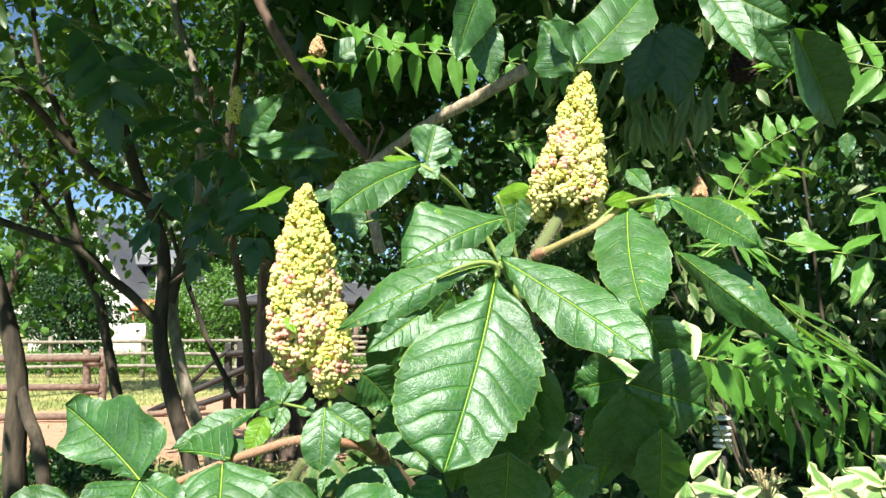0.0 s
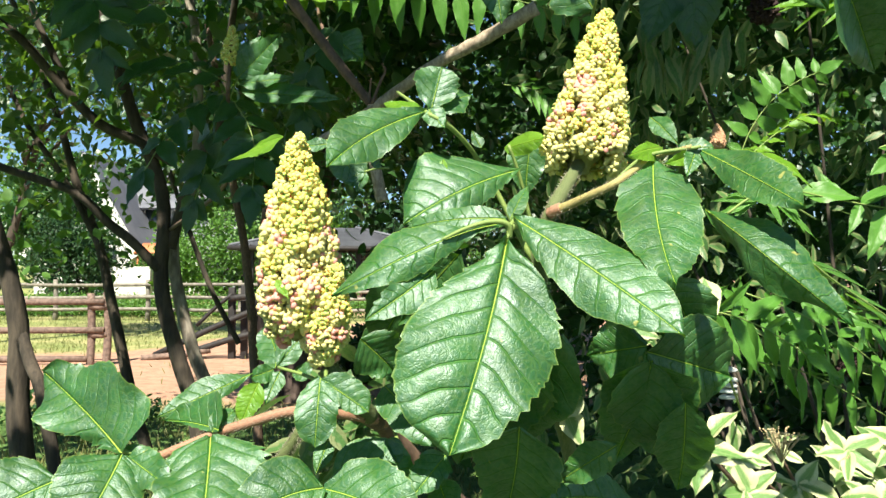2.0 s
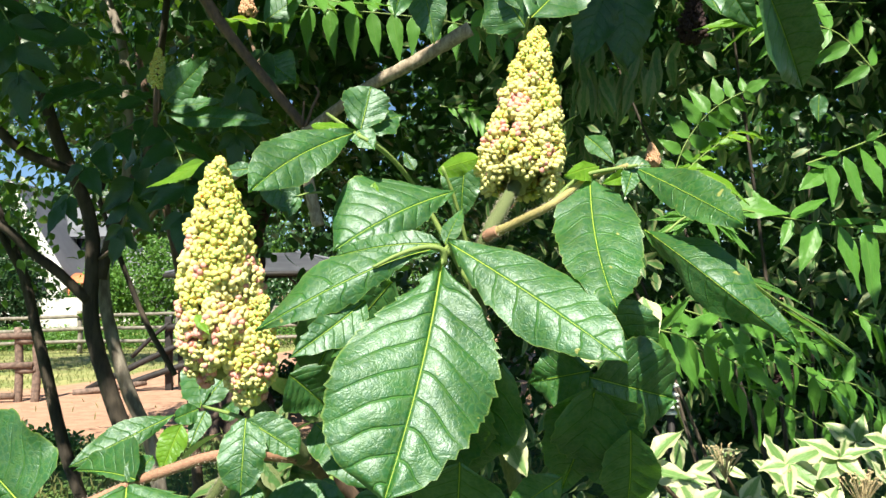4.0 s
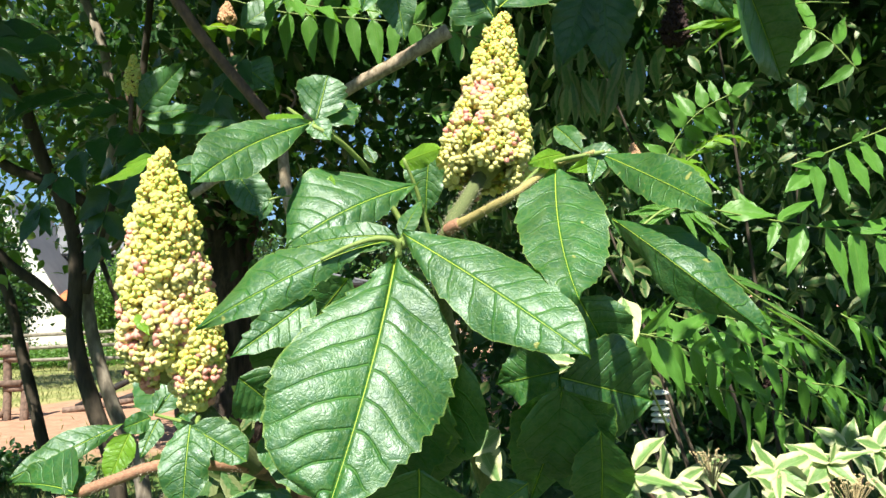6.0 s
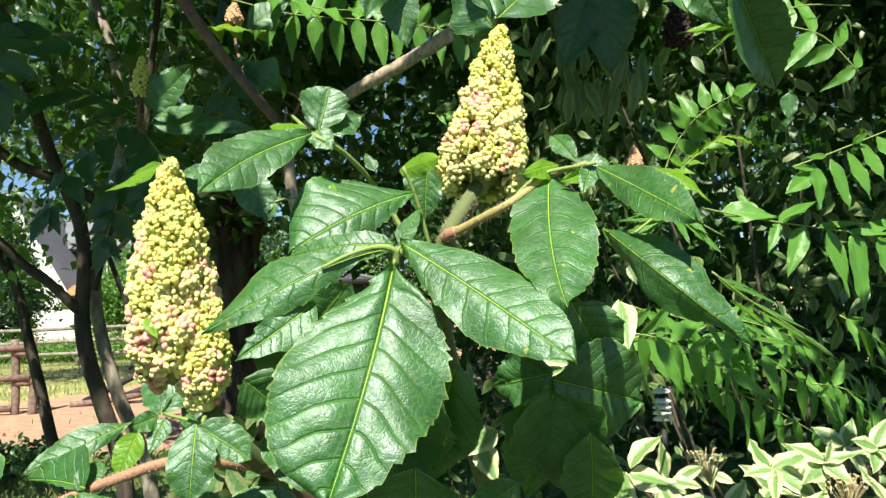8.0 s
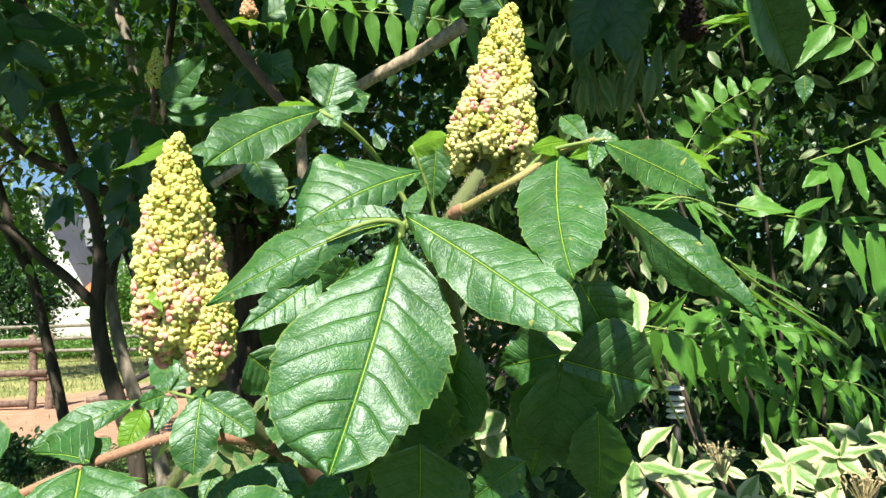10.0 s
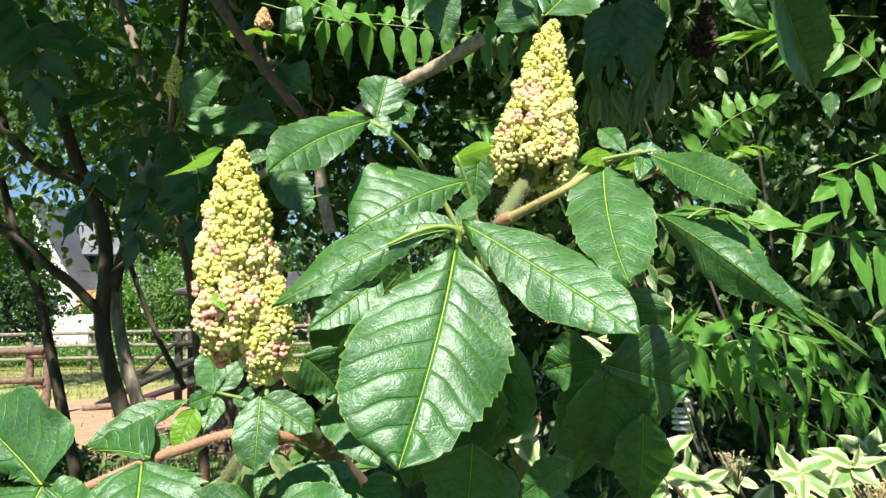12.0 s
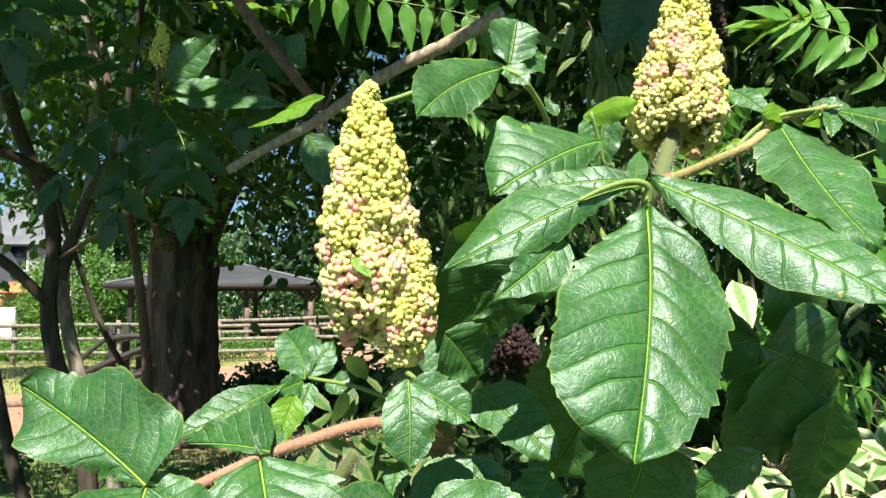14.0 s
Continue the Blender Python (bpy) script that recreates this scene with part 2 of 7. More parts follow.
PINK = plain_material("pink_floret", (0.62, 0.16, 0.18), (0.70, 0.42, 0.30), 140.0, 0.7, 0.0005)
DRY = plain_material("dry_floret", (0.42, 0.20, 0.12), (0.55, 0.36, 0.20), 160.0, 0.8, 0.0005)
DRY_STALK = plain_material("dry_flower_stalk", (0.30, 0.20, 0.10), (0.50, 0.42, 0.24), 160.0, 0.85, 0.0005)
STALK = plain_material("downy_stalk", (0.075, 0.105, 0.035), (0.14, 0.16, 0.06), 90.0, 0.85, 0.0008)
TWIG = plain_material("reddish_twig", (0.28, 0.12, 0.075), (0.36, 0.21, 0.13), 70.0, 0.75, 0.0008)
PALE_STALK = plain_material("pale_hairy_stalk", (0.30, 0.22, 0.08), (0.38, 0.34, 0.13), 70.0, 0.75, 0.0008)
CORE = plain_material("flower_head_core", (0.20, 0.23, 0.07), (0.36, 0.36, 0.13), 160.0, 0.85, 0.002)
DARK_RED = plain_material("old_red_flower_head", (0.010, 0.002, 0.002), (0.024, 0.004, 0.003), 200.0, 0.8, 0.0008)
HAIR = plain_material("twig_hair", (0.30, 0.26, 0.18), (0.40, 0.36, 0.28), 90.0, 0.8, 0.0002)
RACHIS = plain_material("leaf_stalk", (0.14, 0.23, 0.05), (0.24, 0.30, 0.08), 60.0, 0.6, 0.0005)
BRANCH = bark_material("grey_branch_bark", (0.20, 0.15, 0.10), (0.42, 0.34, 0.25), (120, 120, 60), 0.85, 0.0012)
BROWN_STEM = bark_material("brown_stem_bark", (0.08, 0.05, 0.035), (0.17, 0.10, 0.065), (80, 80, 40), 0.8, 0.0015)
BARK = bark_material("tree_bark", (0.026, 0.020, 0.014), (0.080, 0.060, 0.042), (22, 22, 5), 0.9, 0.01)
PALE_BARK = bark_material("pale_tree_bark", (0.16, 0.13, 0.10), (0.36, 0.31, 0.25), (26, 26, 8), 0.9, 0.006)
OLD_BARK = bark_material("old_tree_bark", (0.030, 0.020, 0.016), (0.15, 0.105, 0.085), (9, 9, 1.6), 0.95, 0.03)
LOG = bark_material("weathered_fence_log", (0.10, 0.066, 0.052), (0.23, 0.155, 0.122), (18, 18, 18), 0.85, 0.004)
GREY_LOG = bark_material("grey_fence_wood", (0.13, 0.115, 0.09), (0.27, 0.24, 0.20), (10, 10, 10), 0.85, 0.004)
# wood tone lowered to near black for rails that stand in shade
DARK_WOOD = bark_material("shade_darkened_wood", (0.010, 0.008, 0.008), (0.026, 0.021, 0.020), (14, 14, 14), 0.7, 0.003)
ROOF = plain_material("grey_roof_felt", (0.085, 0.09, 0.105), (0.13, 0.135, 0.15), 5.0, 0.75, 0.004)
WHITE = plain_material("white_render", (0.62, 0.61, 0.58), (0.70, 0.69, 0.66), 2.0, 0.85, 0.003)
SLATE = plain_material("grey_slate", (0.085, 0.09, 0.11), (0.13, 0.135, 0.155), 3.0, 0.6, 0.004)
# house render tinted grey-blue to put its shade into the colour
SHADE_GREY_WALL = plain_material("white_render_shade_grey", (0.22, 0.23, 0.26), (0.27, 0.28, 0.31), 2.0, 0.85, 0.003)
AWNING = plain_material("orange_awning_cloth", (0.55, 0.15, 0.06), (0.62, 0.22, 0.10), 4.0, 0.8, 0.002)
GLASS = plain_material("dark_window_glass", (0.03, 0.04, 0.05), (0.05, 0.06, 0.07), 1.0, 0.15, 0.0)
STONE = plain_material("pale_stone", (0.50, 0.48, 0.44), (0.66, 0.64, 0.60), 14.0, 0.85, 0.004)


def ground_material():
    m = Mat("ground")
    pos = m.coords("Object")
    xyz = m.node("ShaderNodeSeparateXYZ", Vector=pos)
    x, y = xyz.outputs[0], xyz.outputs[1]
    wob = m.math("MULTIPLY", m.math("SUBTRACT", m.noise(0.5, 4.0, 0.6, pos), 0.5), 5.0)
    fine = m.noise(9.0, 6.0, 0.7, pos)
    grass = m.mix(m.ramp(fine, 0.3, 0.7), (0.10, 0.15, 0.035), (0.27, 0.28, 0.085))
    grass = m.mix(m.ramp(m.noise(0.9, 3.0, 0.6, pos), 0.4, 0.7), grass, (0.34, 0.31, 0.13))
    sand = m.mix(m.ramp(m.noise(5.0, 6.0, 0.7, pos), 0.3, 0.7), (0.31, 0.165, 0.105), (0.44, 0.26, 0.175))
    lawn = m.mix(m.ramp(fine, 0.3, 0.7), (0.045, 0.11, 0.02), (0.13, 0.22, 0.045))
    soil = m.mix(m.ramp(m.noise(14.0, 5.0, 0.7, pos), 0.35, 0.65), (0.022, 0.040, 0.012), (0.06, 0.085, 0.028))
    yy = m.math("ADD", y, m.math("MULTIPLY", wob, 0.6))
    edge = m.math("MULTIPLY_ADD", m.math("MAXIMUM", m.math("ADD", x, 5.6), -0.3), -2.2, yy)
    col = m.mix(m.ramp(edge, 13.6, 14.8), sand, grass)
    col = m.mix(m.ramp(yy, 8.0, 9.0), lawn, col)
    right = m.ramp(m.math("ADD", x, m.math("MULTIPLY", y, 0.14)), -0.3, 0.4)
    back = m.math("MULTIPLY", right, m.ramp(yy, 24.0, 26.0))
    col = m.mix(back, col, sand)
    col = m.mix(m.math("SUBTRACT", 1.0, m.ramp(m.math("ADD", yy, m.math("MULTIPLY", x, -0.5)), 1.2, 3.2)), col, soil)
    m.set(Base_Color=col, Roughness=0.95)
    m.bump(m.math("ADD", m.noise(25.0, 5.0, 0.7, pos), m.noise(3.0, 4.0, 0.6, pos)), 0.7, 0.03)
    return m.mat


GROUND = ground_material()

# ---- makers ----
ORIGIN = {}


def thing(name, at, label, category, group="", kind=""):
    """A top-level thing: an Empty at its base."""
    ob = new(name)
    ob.location = at
    ob.empty_display_size = 0.05
    ORIGIN[ob] = Vector(at)
    return tagged(ob, label, category, group, kind)


def finish(mesh, material, smooth=True):
    for m in (material if isinstance(material, (list, tuple)) else (material,)):
        mesh.materials.append(m)
    if smooth:
        mesh.polygons.foreach_set("use_smooth", [True] * len(mesh.polygons))
    return mesh


def place(name, mesh, parent=None, label="", at=None):
    """Links a mesh in world coordinates under its thing or part."""
    at = Vector(at) if at is not None else (ORIGIN[parent] if parent else Vector())
    mesh.transform(Matrix.Translation(-at))
    ob = new(name, mesh)
    ORIGIN[ob] = at
    if parent:
        ob.parent = parent
        ob.location = at - ORIGIN[parent]
    else:
        ob.location = at
    if label:
        tagged(ob, label)
    return ob


def part(name, bm, material, parent=None, label="", at=None, smooth=True):
    mesh = bpy.data.meshes.new(name)
    bm.to_mesh(mesh)
    bm.free()
    finish(mesh, material, smooth)
    return place(name, mesh, parent, label, at)


def curve_points(points, steps):
    """A smooth line (Catmull-Rom) through a few points."""
    p = [Vector(q) for q in points]
    p = [p[0] * 2 - p[1]] + p + [p[-1] * 2 - p[-2]]
    out = []
    for i in range(1, len(p) - 2):
        for k in range(steps):
            t = k / steps
            out.append(0.5 * (2 * p[i] + (p[i + 1] - p[i - 1]) * t + (2 * p[i - 1] - 5 * p[i] + 4 * p[i + 1] - p[i + 2]) * t * t + (3 * p[i] - p[i - 1] - 3 * p[i + 1] + p[i + 2]) * t ** 3))
    return out + [p[-2]]


def tube(points, r0, r1, seg=8, steps=5, bm=None, knots=0.0, seed=0):
    """A round limb from r0 to r1 along a line, with uneven thickness."""
    bm = bm or bmesh.new()
    line = curve_points(points, steps)
    rnd = random.Random(seed)
    ring, last = None, None
    up = Vector((0.31, 0.17, 0.93))
    for i, p in enumerate(line):
        d = (line[min(i + 1, len(line) - 1)] - line[max(i - 1, 0)]).normalized()
        a = d.cross(up)
        if a.length < 0.15:
            a = d.cross(Vector((1, 0, 0)))
        a.normalize()
        b = d.cross(a)
        r = r0 + (r1 - r0) * i / (len(line) - 1)
        ring = [bm.verts.new(p + (a * math.cos(6.28319 * k / seg) + b * math.sin(6.28319 * k / seg)) * r * (1 + knots * rnd.uniform(-1, 1))) for k in range(seg)]
        if last:
            for k in range(seg):
                bm.faces.new((last[k], last[(k + 1) % seg], ring[(k + 1) % seg], ring[k]))
        else:
            bm.faces.new(ring[::-1])
        last = ring
    bm.faces.new(last)
    return bm


def box(size, at, bm=None, turn=0.0, bevel=0.0, tilt=None):
    """A box of full size, centred at a place; turn in degrees about z."""
    own = bmesh.new()
    bmesh.ops.create_cube(own, size=1.0)
    m = tilt if tilt is not None else pose(*at, 0, 0, turn)
    for v in own.verts:
        v.co = Vector((v.co.x * size[0], v.co.y * size[1], v.co.z * size[2]))
    if bevel:
        bmesh.ops.bevel(own, geom=list(own.edges), offset=bevel, segments=2, affect="EDGES", profile=0.6)
    bmesh.ops.transform(own, matrix=m, verts=own.verts)
    if bm is None:
        return own
    mesh = bpy.data.meshes.new("tmp")
    own.to_mesh(mesh)
    own.free()
    bm.from_mesh(mesh)
    bpy.data.meshes.remove(mesh)
    return bm


SHAPES = {
    "elliptic": (0.03, 0.30, 0.54, 0.75, 0.90, 0.98, 1.0, 0.97, 0.88, 0.74, 0.55, 0.30, 0.0),
    "cordate_half": (0.82, 0.93, 0.98, 1.0, 1.0, 0.97, 0.90, 0.80, 0.69, 0.59, 0.49, 0.36, 0.0),
    "swept_half": (0.06, 0.20, 0.32, 0.46, 0.60, 0.74, 0.86, 0.96, 1.0, 0.94, 0.74, 0.42, 0.0),
    "full_left": (0.03, 0.20, 0.42, 0.66, 0.83, 0.93, 0.98, 1.0, 1.0, 0.95, 0.82, 0.58, 0.0),
    "full_right": (0.03, 0.27, 0.52, 0.76, 0.93, 1.0, 0.99, 0.94, 0.85, 0.74, 0.57, 0.40, 0.0),
    "obelliptic": (0.03, 0.22, 0.44, 0.66, 0.84, 0.96, 1.0, 0.98, 0.90, 0.76, 0.56, 0.28, 0.0),
    "late": (0.14, 0.18, 0.22, 0.28, 0.40, 0.60, 0.82, 0.97, 1.0, 0.90, 0.68, 0.36, 0.0),
    "ovate": (0.05, 0.52, 0.80, 0.95, 1.0, 0.97, 0.90, 0.80, 0.68, 0.54, 0.38, 0.20, 0.0),
    "broad": (0.12, 0.70, 0.90, 0.98, 1.0, 0.99, 0.96, 0.90, 0.81, 0.69, 0.53, 0.30, 0.0),
    "oval": (0.12, 0.56, 0.78, 0.92, 0.98, 1.0, 0.99, 0.96, 0.90, 0.81, 0.67, 0.46, 0.0),
    "pointy": (0.08, 0.42, 0.66, 0.84, 0.95, 1.0, 0.98, 0.90, 0.76, 0.58, 0.38, 0.17, 0.0),
    "round": (0.14, 0.60, 0.82, 0.94, 1.0, 1.0, 0.98, 0.93, 0.86, 0.75, 0.60, 0.40, 0.0),
    "lance": (0.04, 0.40, 0.68, 0.88, 0.98, 1.0, 0.95, 0.85, 0.72, 0.56, 0.38, 0.18, 0.0),
    "pointed": (0.06, 0.62, 0.90, 1.0, 0.99, 0.93, 0.84, 0.72, 0.58, 0.43, 0.28, 0.13, 0.0),
    "heart": (0.40, 0.92, 1.0, 0.99, 0.95, 0.88, 0.80, 0.70, 0.58, 0.45, 0.31, 0.16, 0.0),
    "obovate": (0.06, 0.24, 0.42, 0.58, 0.72, 0.84, 0.93, 0.99, 1.0, 0.94, 0.80, 0.54, 0.0),
    "oblong": (0.10, 0.60, 0.82, 0.93, 0.98, 1.0, 1.0, 0.98, 0.93, 0.84, 0.68, 0.42, 0.0),
    "blunt": (0.08, 0.34, 0.54, 0.72, 0.86, 0.95, 1.0, 1.0, 0.96, 0.88, 0.74, 0.52, 0.0),
}


def leaf_mesh(base, tip, side, width, shape="ovate", bend=0.08, fold=0.12, wave=0.055, curl=0.0, seed=0, rows=64, cols=20, teeth=11, lobe=0.0, veins=8, mid=None, share=0.5, quilt=0.013, other=None, tooth=1.0, tuck=0.0):
    """One leaf blade: a bowed midrib from base to tip, toothed edge, blade swelling between sunken side veins; side points to the half that takes share of the width, the other hangs back by the angle tuck."""
    rnd = random.Random(seed)
    base, tip = Vector(base), Vector(tip)
    length = (tip - base).length
    bow = (Vector(mid) * 2 - (base + tip) * 0.5) if mid is not None else (base + tip) * 0.5
    side = Vector(side)
    halves = []
    for name in (other or shape, shape):
        fine = np.interp(np.linspace(0, 1, 121), np.linspace(0, 1, len(SHAPES[name])), SHAPES[name])
        fine[2:-2] = np.convolve(fine, np.ones(5) / 5, "valid")
        halves.append(fine)
    ph, ph2, ph3 = (rnd.uniform(0, 6.28) for _ in range(3))
    skew = rnd.uniform(-0.02, 0.02)
    edge_at = [[0.0], [0.0]]
    for half in edge_at:
        while half[-1] < 1.0:
            half.append(half[-1] + rnd.uniform(0.55, 1.5) / teeth)
    grow = [[rnd.choice((0.1, 0.4, 0.7, 1.0, 1.6)) for _ in range(90)] for _ in range(2)]
    puffs = [[rnd.uniform(0.6, 1.4) for _ in range(40)] for _ in range(2)]
    start = (rnd.uniform(0.2, 0.5), rnd.uniform(0.6, 0.95))
    top = None
    verts, faces, uvs, ribs = [], [], [], []
    for i in range(rows + 1):
        v = i / rows
        p = base * (1 - v) ** 2 + bow * (2 * v * (1 - v)) + tip * v * v
        axis = ((bow - base) * (1 - v) + (tip - bow) * v).normalized()
        across = (side - axis * side.dot(axis)).normalized()
        up = across.cross(axis)
        if top is None:
            top = 1 if up.dot(Vector((0, -0.8, 0.6))) > 0 else -1
        up = up * top
        full = [width * float(np.interp(v, np.linspace(0, 1, 121), q)) for q in halves]
        for j in range(cols + 1):
            u = -1 + 2 * j / cols
            h = int(u > 0)
            half = max(full[h] * (share if h else 1 - share), 0.0005)
            k = max(n for n, q in enumerate(edge_at[h]) if q <= v or n == 0)
            span = edge_at[h][min(k + 1, len(edge_at[h]) - 1)] - edge_at[h][k]
            saw = min(1.0, (v - edge_at[h][k]) / span) if span > 0 else 0.0
            jag = (saw ** 1.3 if saw < 0.9 else (1 - saw) / 0.1 * 0.87) - 0.4
            edge = half + jag * tooth * grow[h][k] * 0.040 * width * min(1, 7 * v) * min(1, 5 * (1 - v)) * abs(u) ** 5
            edge += half * (0.035 * math.sin(6 * v + ph + h * 2) + 0.02 * math.sin(15 * v + ph2 + h))
            if lobe:
                edge *= 1 + lobe * math.sin(13.8 * v + ph2 + h * 1.3) * u * u
            s = veins * (v - 0.60 * (half / length) * abs(u) ** 1.3) + start[h] + 0.14 * math.sin(5.1 * v + ph3 + h * 2.2) + 0.05 * math.sin(9 * u + ph + 4 * v)
            q = s - math.floor(s)
            puff = (4 * q * (1 - q)) ** 0.6 * puffs[h][int(s + 8) % 40]
            z = fold * abs(u) * edge - bend * length * v * v + curl * edge * u * u
            z += wave * width * (math.sin(9.5 * v + ph + u * 1.2) * abs(u) ** 2 + 0.5 * math.sin(21 * v + ph2 + h * 2.4) * abs(u) ** 3)
            z += quilt * width * puff * min(1, abs(u) * 4) * (1 - 0.7 * abs(u) ** 4)
            z += 0.012 * width * math.sin(7.3 * v + 2.1 * u + ph2) * math.sin(3.9 * u + 4.7 * v + ph) * min(1, abs(u) * 3)
            z -= 0.010 * width * max(0, 1 - abs(u) * 6)
            out, rise = u * edge, z
            if u < 0 and tuck:
                out, rise = u * edge * math.cos(tuck) - z * math.sin(tuck), u * edge * math.sin(tuck) + z * math.cos(tuck)
            verts.append(p + axis * (0.06 * abs(u) * half) + across * (out + skew * length * math.sin(3.14 * v)) + up * rise)
            uvs.append(((u + 1) / 2, v))
            ribs.append((s + 8, abs(u) * half * 100 * (0.1 / width) ** 0.6))
    n = cols + 1
    for i in range(rows):
        for j in range(cols):
            faces.append((i * n + j, i * n + j + 1, (i + 1) * n + j + 1, (i + 1) * n + j))
    mesh = bpy.data.meshes.new("leaflet")
    mesh.from_pydata(verts, [], faces)
    idx = np.empty(len(mesh.loops), dtype=np.int32)
    mesh.loops.foreach_get("vertex_index", idx)
    for name, rows_of in (("UVMap", uvs), ("Veins", ribs)):
        layer = mesh.uv_layers.new(name=name)
        layer.data.foreach_set("uv", np.array(rows_of, dtype=np.float32)[idx].ravel())
    return mesh


def leaflet(parent, base, tip, side, width, material=None, label="", **more):
    mesh = leaf_mesh(base, tip, side, width, **more)
    finish(mesh, material or LEAF)
    return place("leaflet", mesh, parent, label, at=base)


def leaf_cloud(name, centres, axes, ups, lengths, widths, material, parent=None, label="", droop=0.18, at=None):
    """Many small folded leaves as one mesh, one island a leaf."""
    centres, axes, ups = (np.asarray(q, dtype=np.float64) for q in (centres, axes, ups))
    axes /= np.linalg.norm(axes, axis=1, keepdims=True)
    side = np.cross(axes, ups)
    side /= np.linalg.norm(side, axis=1, keepdims=True) + 1e-9
    ups = np.cross(side, axes)
    L, W = np.asarray(lengths)[:, None], np.asarray(widths)[:, None]
    # along, across, raise, u, v
    form = ((0, 0, 0), (0.22, -0.38, 0.05), (0.22, 0, -0.02), (0.22, 0.38, 0.05), (0.52, -0.5, 0.06), (0.52, 0, -0.06), (0.52, 0.5, 0.06), (0.80, -0.27, -0.05), (0.80, 0, -0.13), (0.80, 0.27, -0.05), (1.0, 0, -0.26))
    pts = np.stack([centres + axes * (f[0] * L) + side * (f[1] * W) + ups * (f[2] * W + (-droop * f[0] ** 2) * L) for f in form], axis=1)
    quads = np.array([(1, 2, 5, 4), (2, 3, 6, 5), (4, 5, 8, 7), (5, 6, 9, 8)])
    tris = np.array([(0, 2, 1), (0, 3, 2), (7, 8, 10), (8, 9, 10)])
    n, k = len(centres), len(form)
    shift = (np.arange(n) * k)[:, None, None]
    q = (quads[None] + shift).reshape(-1, 4)
    t = (tris[None] + shift).reshape(-1, 3)
    mesh = bpy.data.meshes.new(name)
    mesh.vertices.add(n * k)
    mesh.vertices.foreach_set("co", pts.astype(np.float32).ravel())
    loops = np.concatenate([q.ravel(), t.ravel()]).astype(np.int32)
    mesh.loops.add(len(loops))
    mesh.loops.foreach_set("vertex_index", loops)
    mesh.polygons.add(len(q) + len(t))
    starts = np.concatenate([np.arange(len(q)) * 4, len(q) * 4 + np.arange(len(t)) * 3]).astype(np.int32)
    mesh.polygons.foreach_set("loop_start", starts)
    mesh.update(calc_edges=True)
    uv = np.array([(0.5 + f[1] if abs(f[1]) else 0.5, f[0]) for f in form], dtype=np.float32)
    uv[[1, 4, 7], 0], uv[[3, 6, 9], 0] = 0.0, 1.0
    layer = mesh.uv_layers.new(name="UVMap")
    layer.data.foreach_set("uv", uv[loops % k].ravel())
    mesh.validate()
    finish(mesh, material)
    ob = place(name, mesh, parent, label, at)
    return tagged(ob, kind="stuff")


# openings cut into the added leaf roof, looking down the sun's rays: x from, x to, y from, y to at eye height
SUN_GAPS = ((0.72, 1.35, 1.60, 1.86), (0.80, 1.40, 1.86, 2.12), (0.78, 1.18, 2.08, 2.55), (-0.42, 0.30, 2.10, 2.42), (-1.44, -1.12, 3.48, 3.76), (-0.50, -0.20, 2.55, 2.82), (1.0, 1.25, 2.6, 2.9), (1.3, 1.5, 2.2, 2.4), (0.9, 1.05, 3.0, 3.3), (1.4, 1.7, 2.9, 3.2), (0.5, 0.7, 2.7, 2.9), (-2.3, -2.1, 3.6, 3.9), (-1.9, -1.7, 4.2, 4.5), (-1.0, -0.8, 4.0, 4.3), (-0.8, -0.6, 3.2, 3.5), (-1.65, -1.5, 4.6, 4.9), (-2.6, -2.4, 4.4, 4.7), (-0.75, -0.6, 2.5, 2.7), (-1.0, -0.9, 2.9, 3.1), (-0.56, -0.30, 1.88, 2.12), (1.55, 1.75, 2.40, 2.70), (1.75, 1.95, 2.80, 3.05), (1.25, 1.40, 2.90, 3.10), (1.10, 1.30, 2.30, 2.50), (1.80, 2.00, 2.30, 2.50), (1.95, 2.20, 2.60, 2.80), (0.42, 0.92, 1.42, 1.62))


def clumped(n, clumps, spread, up_bias=0.5, hang=0.3, gaps=False):
    """Places, axes and normals of n leaves round clump centres (x, y, z rows)."""
    clumps = np.asarray(clumps)
    pick = rng.integers(0, len(clumps), n)
    c = clumps[pick] + rng.normal(0, 1, (n, 3)) * np.asarray(spread)
    if gaps:
        down = c[:, 1] + (c[:, 2] - 1.9) * 0.707
        for x0, x1, y0, y1 in SUN_GAPS * 2:
            inside = (c[:, 0] > x0) & (c[:, 0] < x1) & (down > y0) & (down < y1) & (rng.random(n) < 0.96)
            c[:, 0] = np.where(inside, c[:, 0] + (x1 - x0), c[:, 0])
        c[:, 0] += (c[:, 2] - 1.9) * SUN_TO.x / SUN_TO.z
    axes = rng.normal(0, 1, (n, 3)) + (0, 0, -hang)
    ups = rng.normal(0, 0.55, (n, 3)) + (0, -0.25, up_bias)
    return c, axes, ups


def scatter(n, lo, hi):
    return rng.uniform(lo, hi, (n, 3))


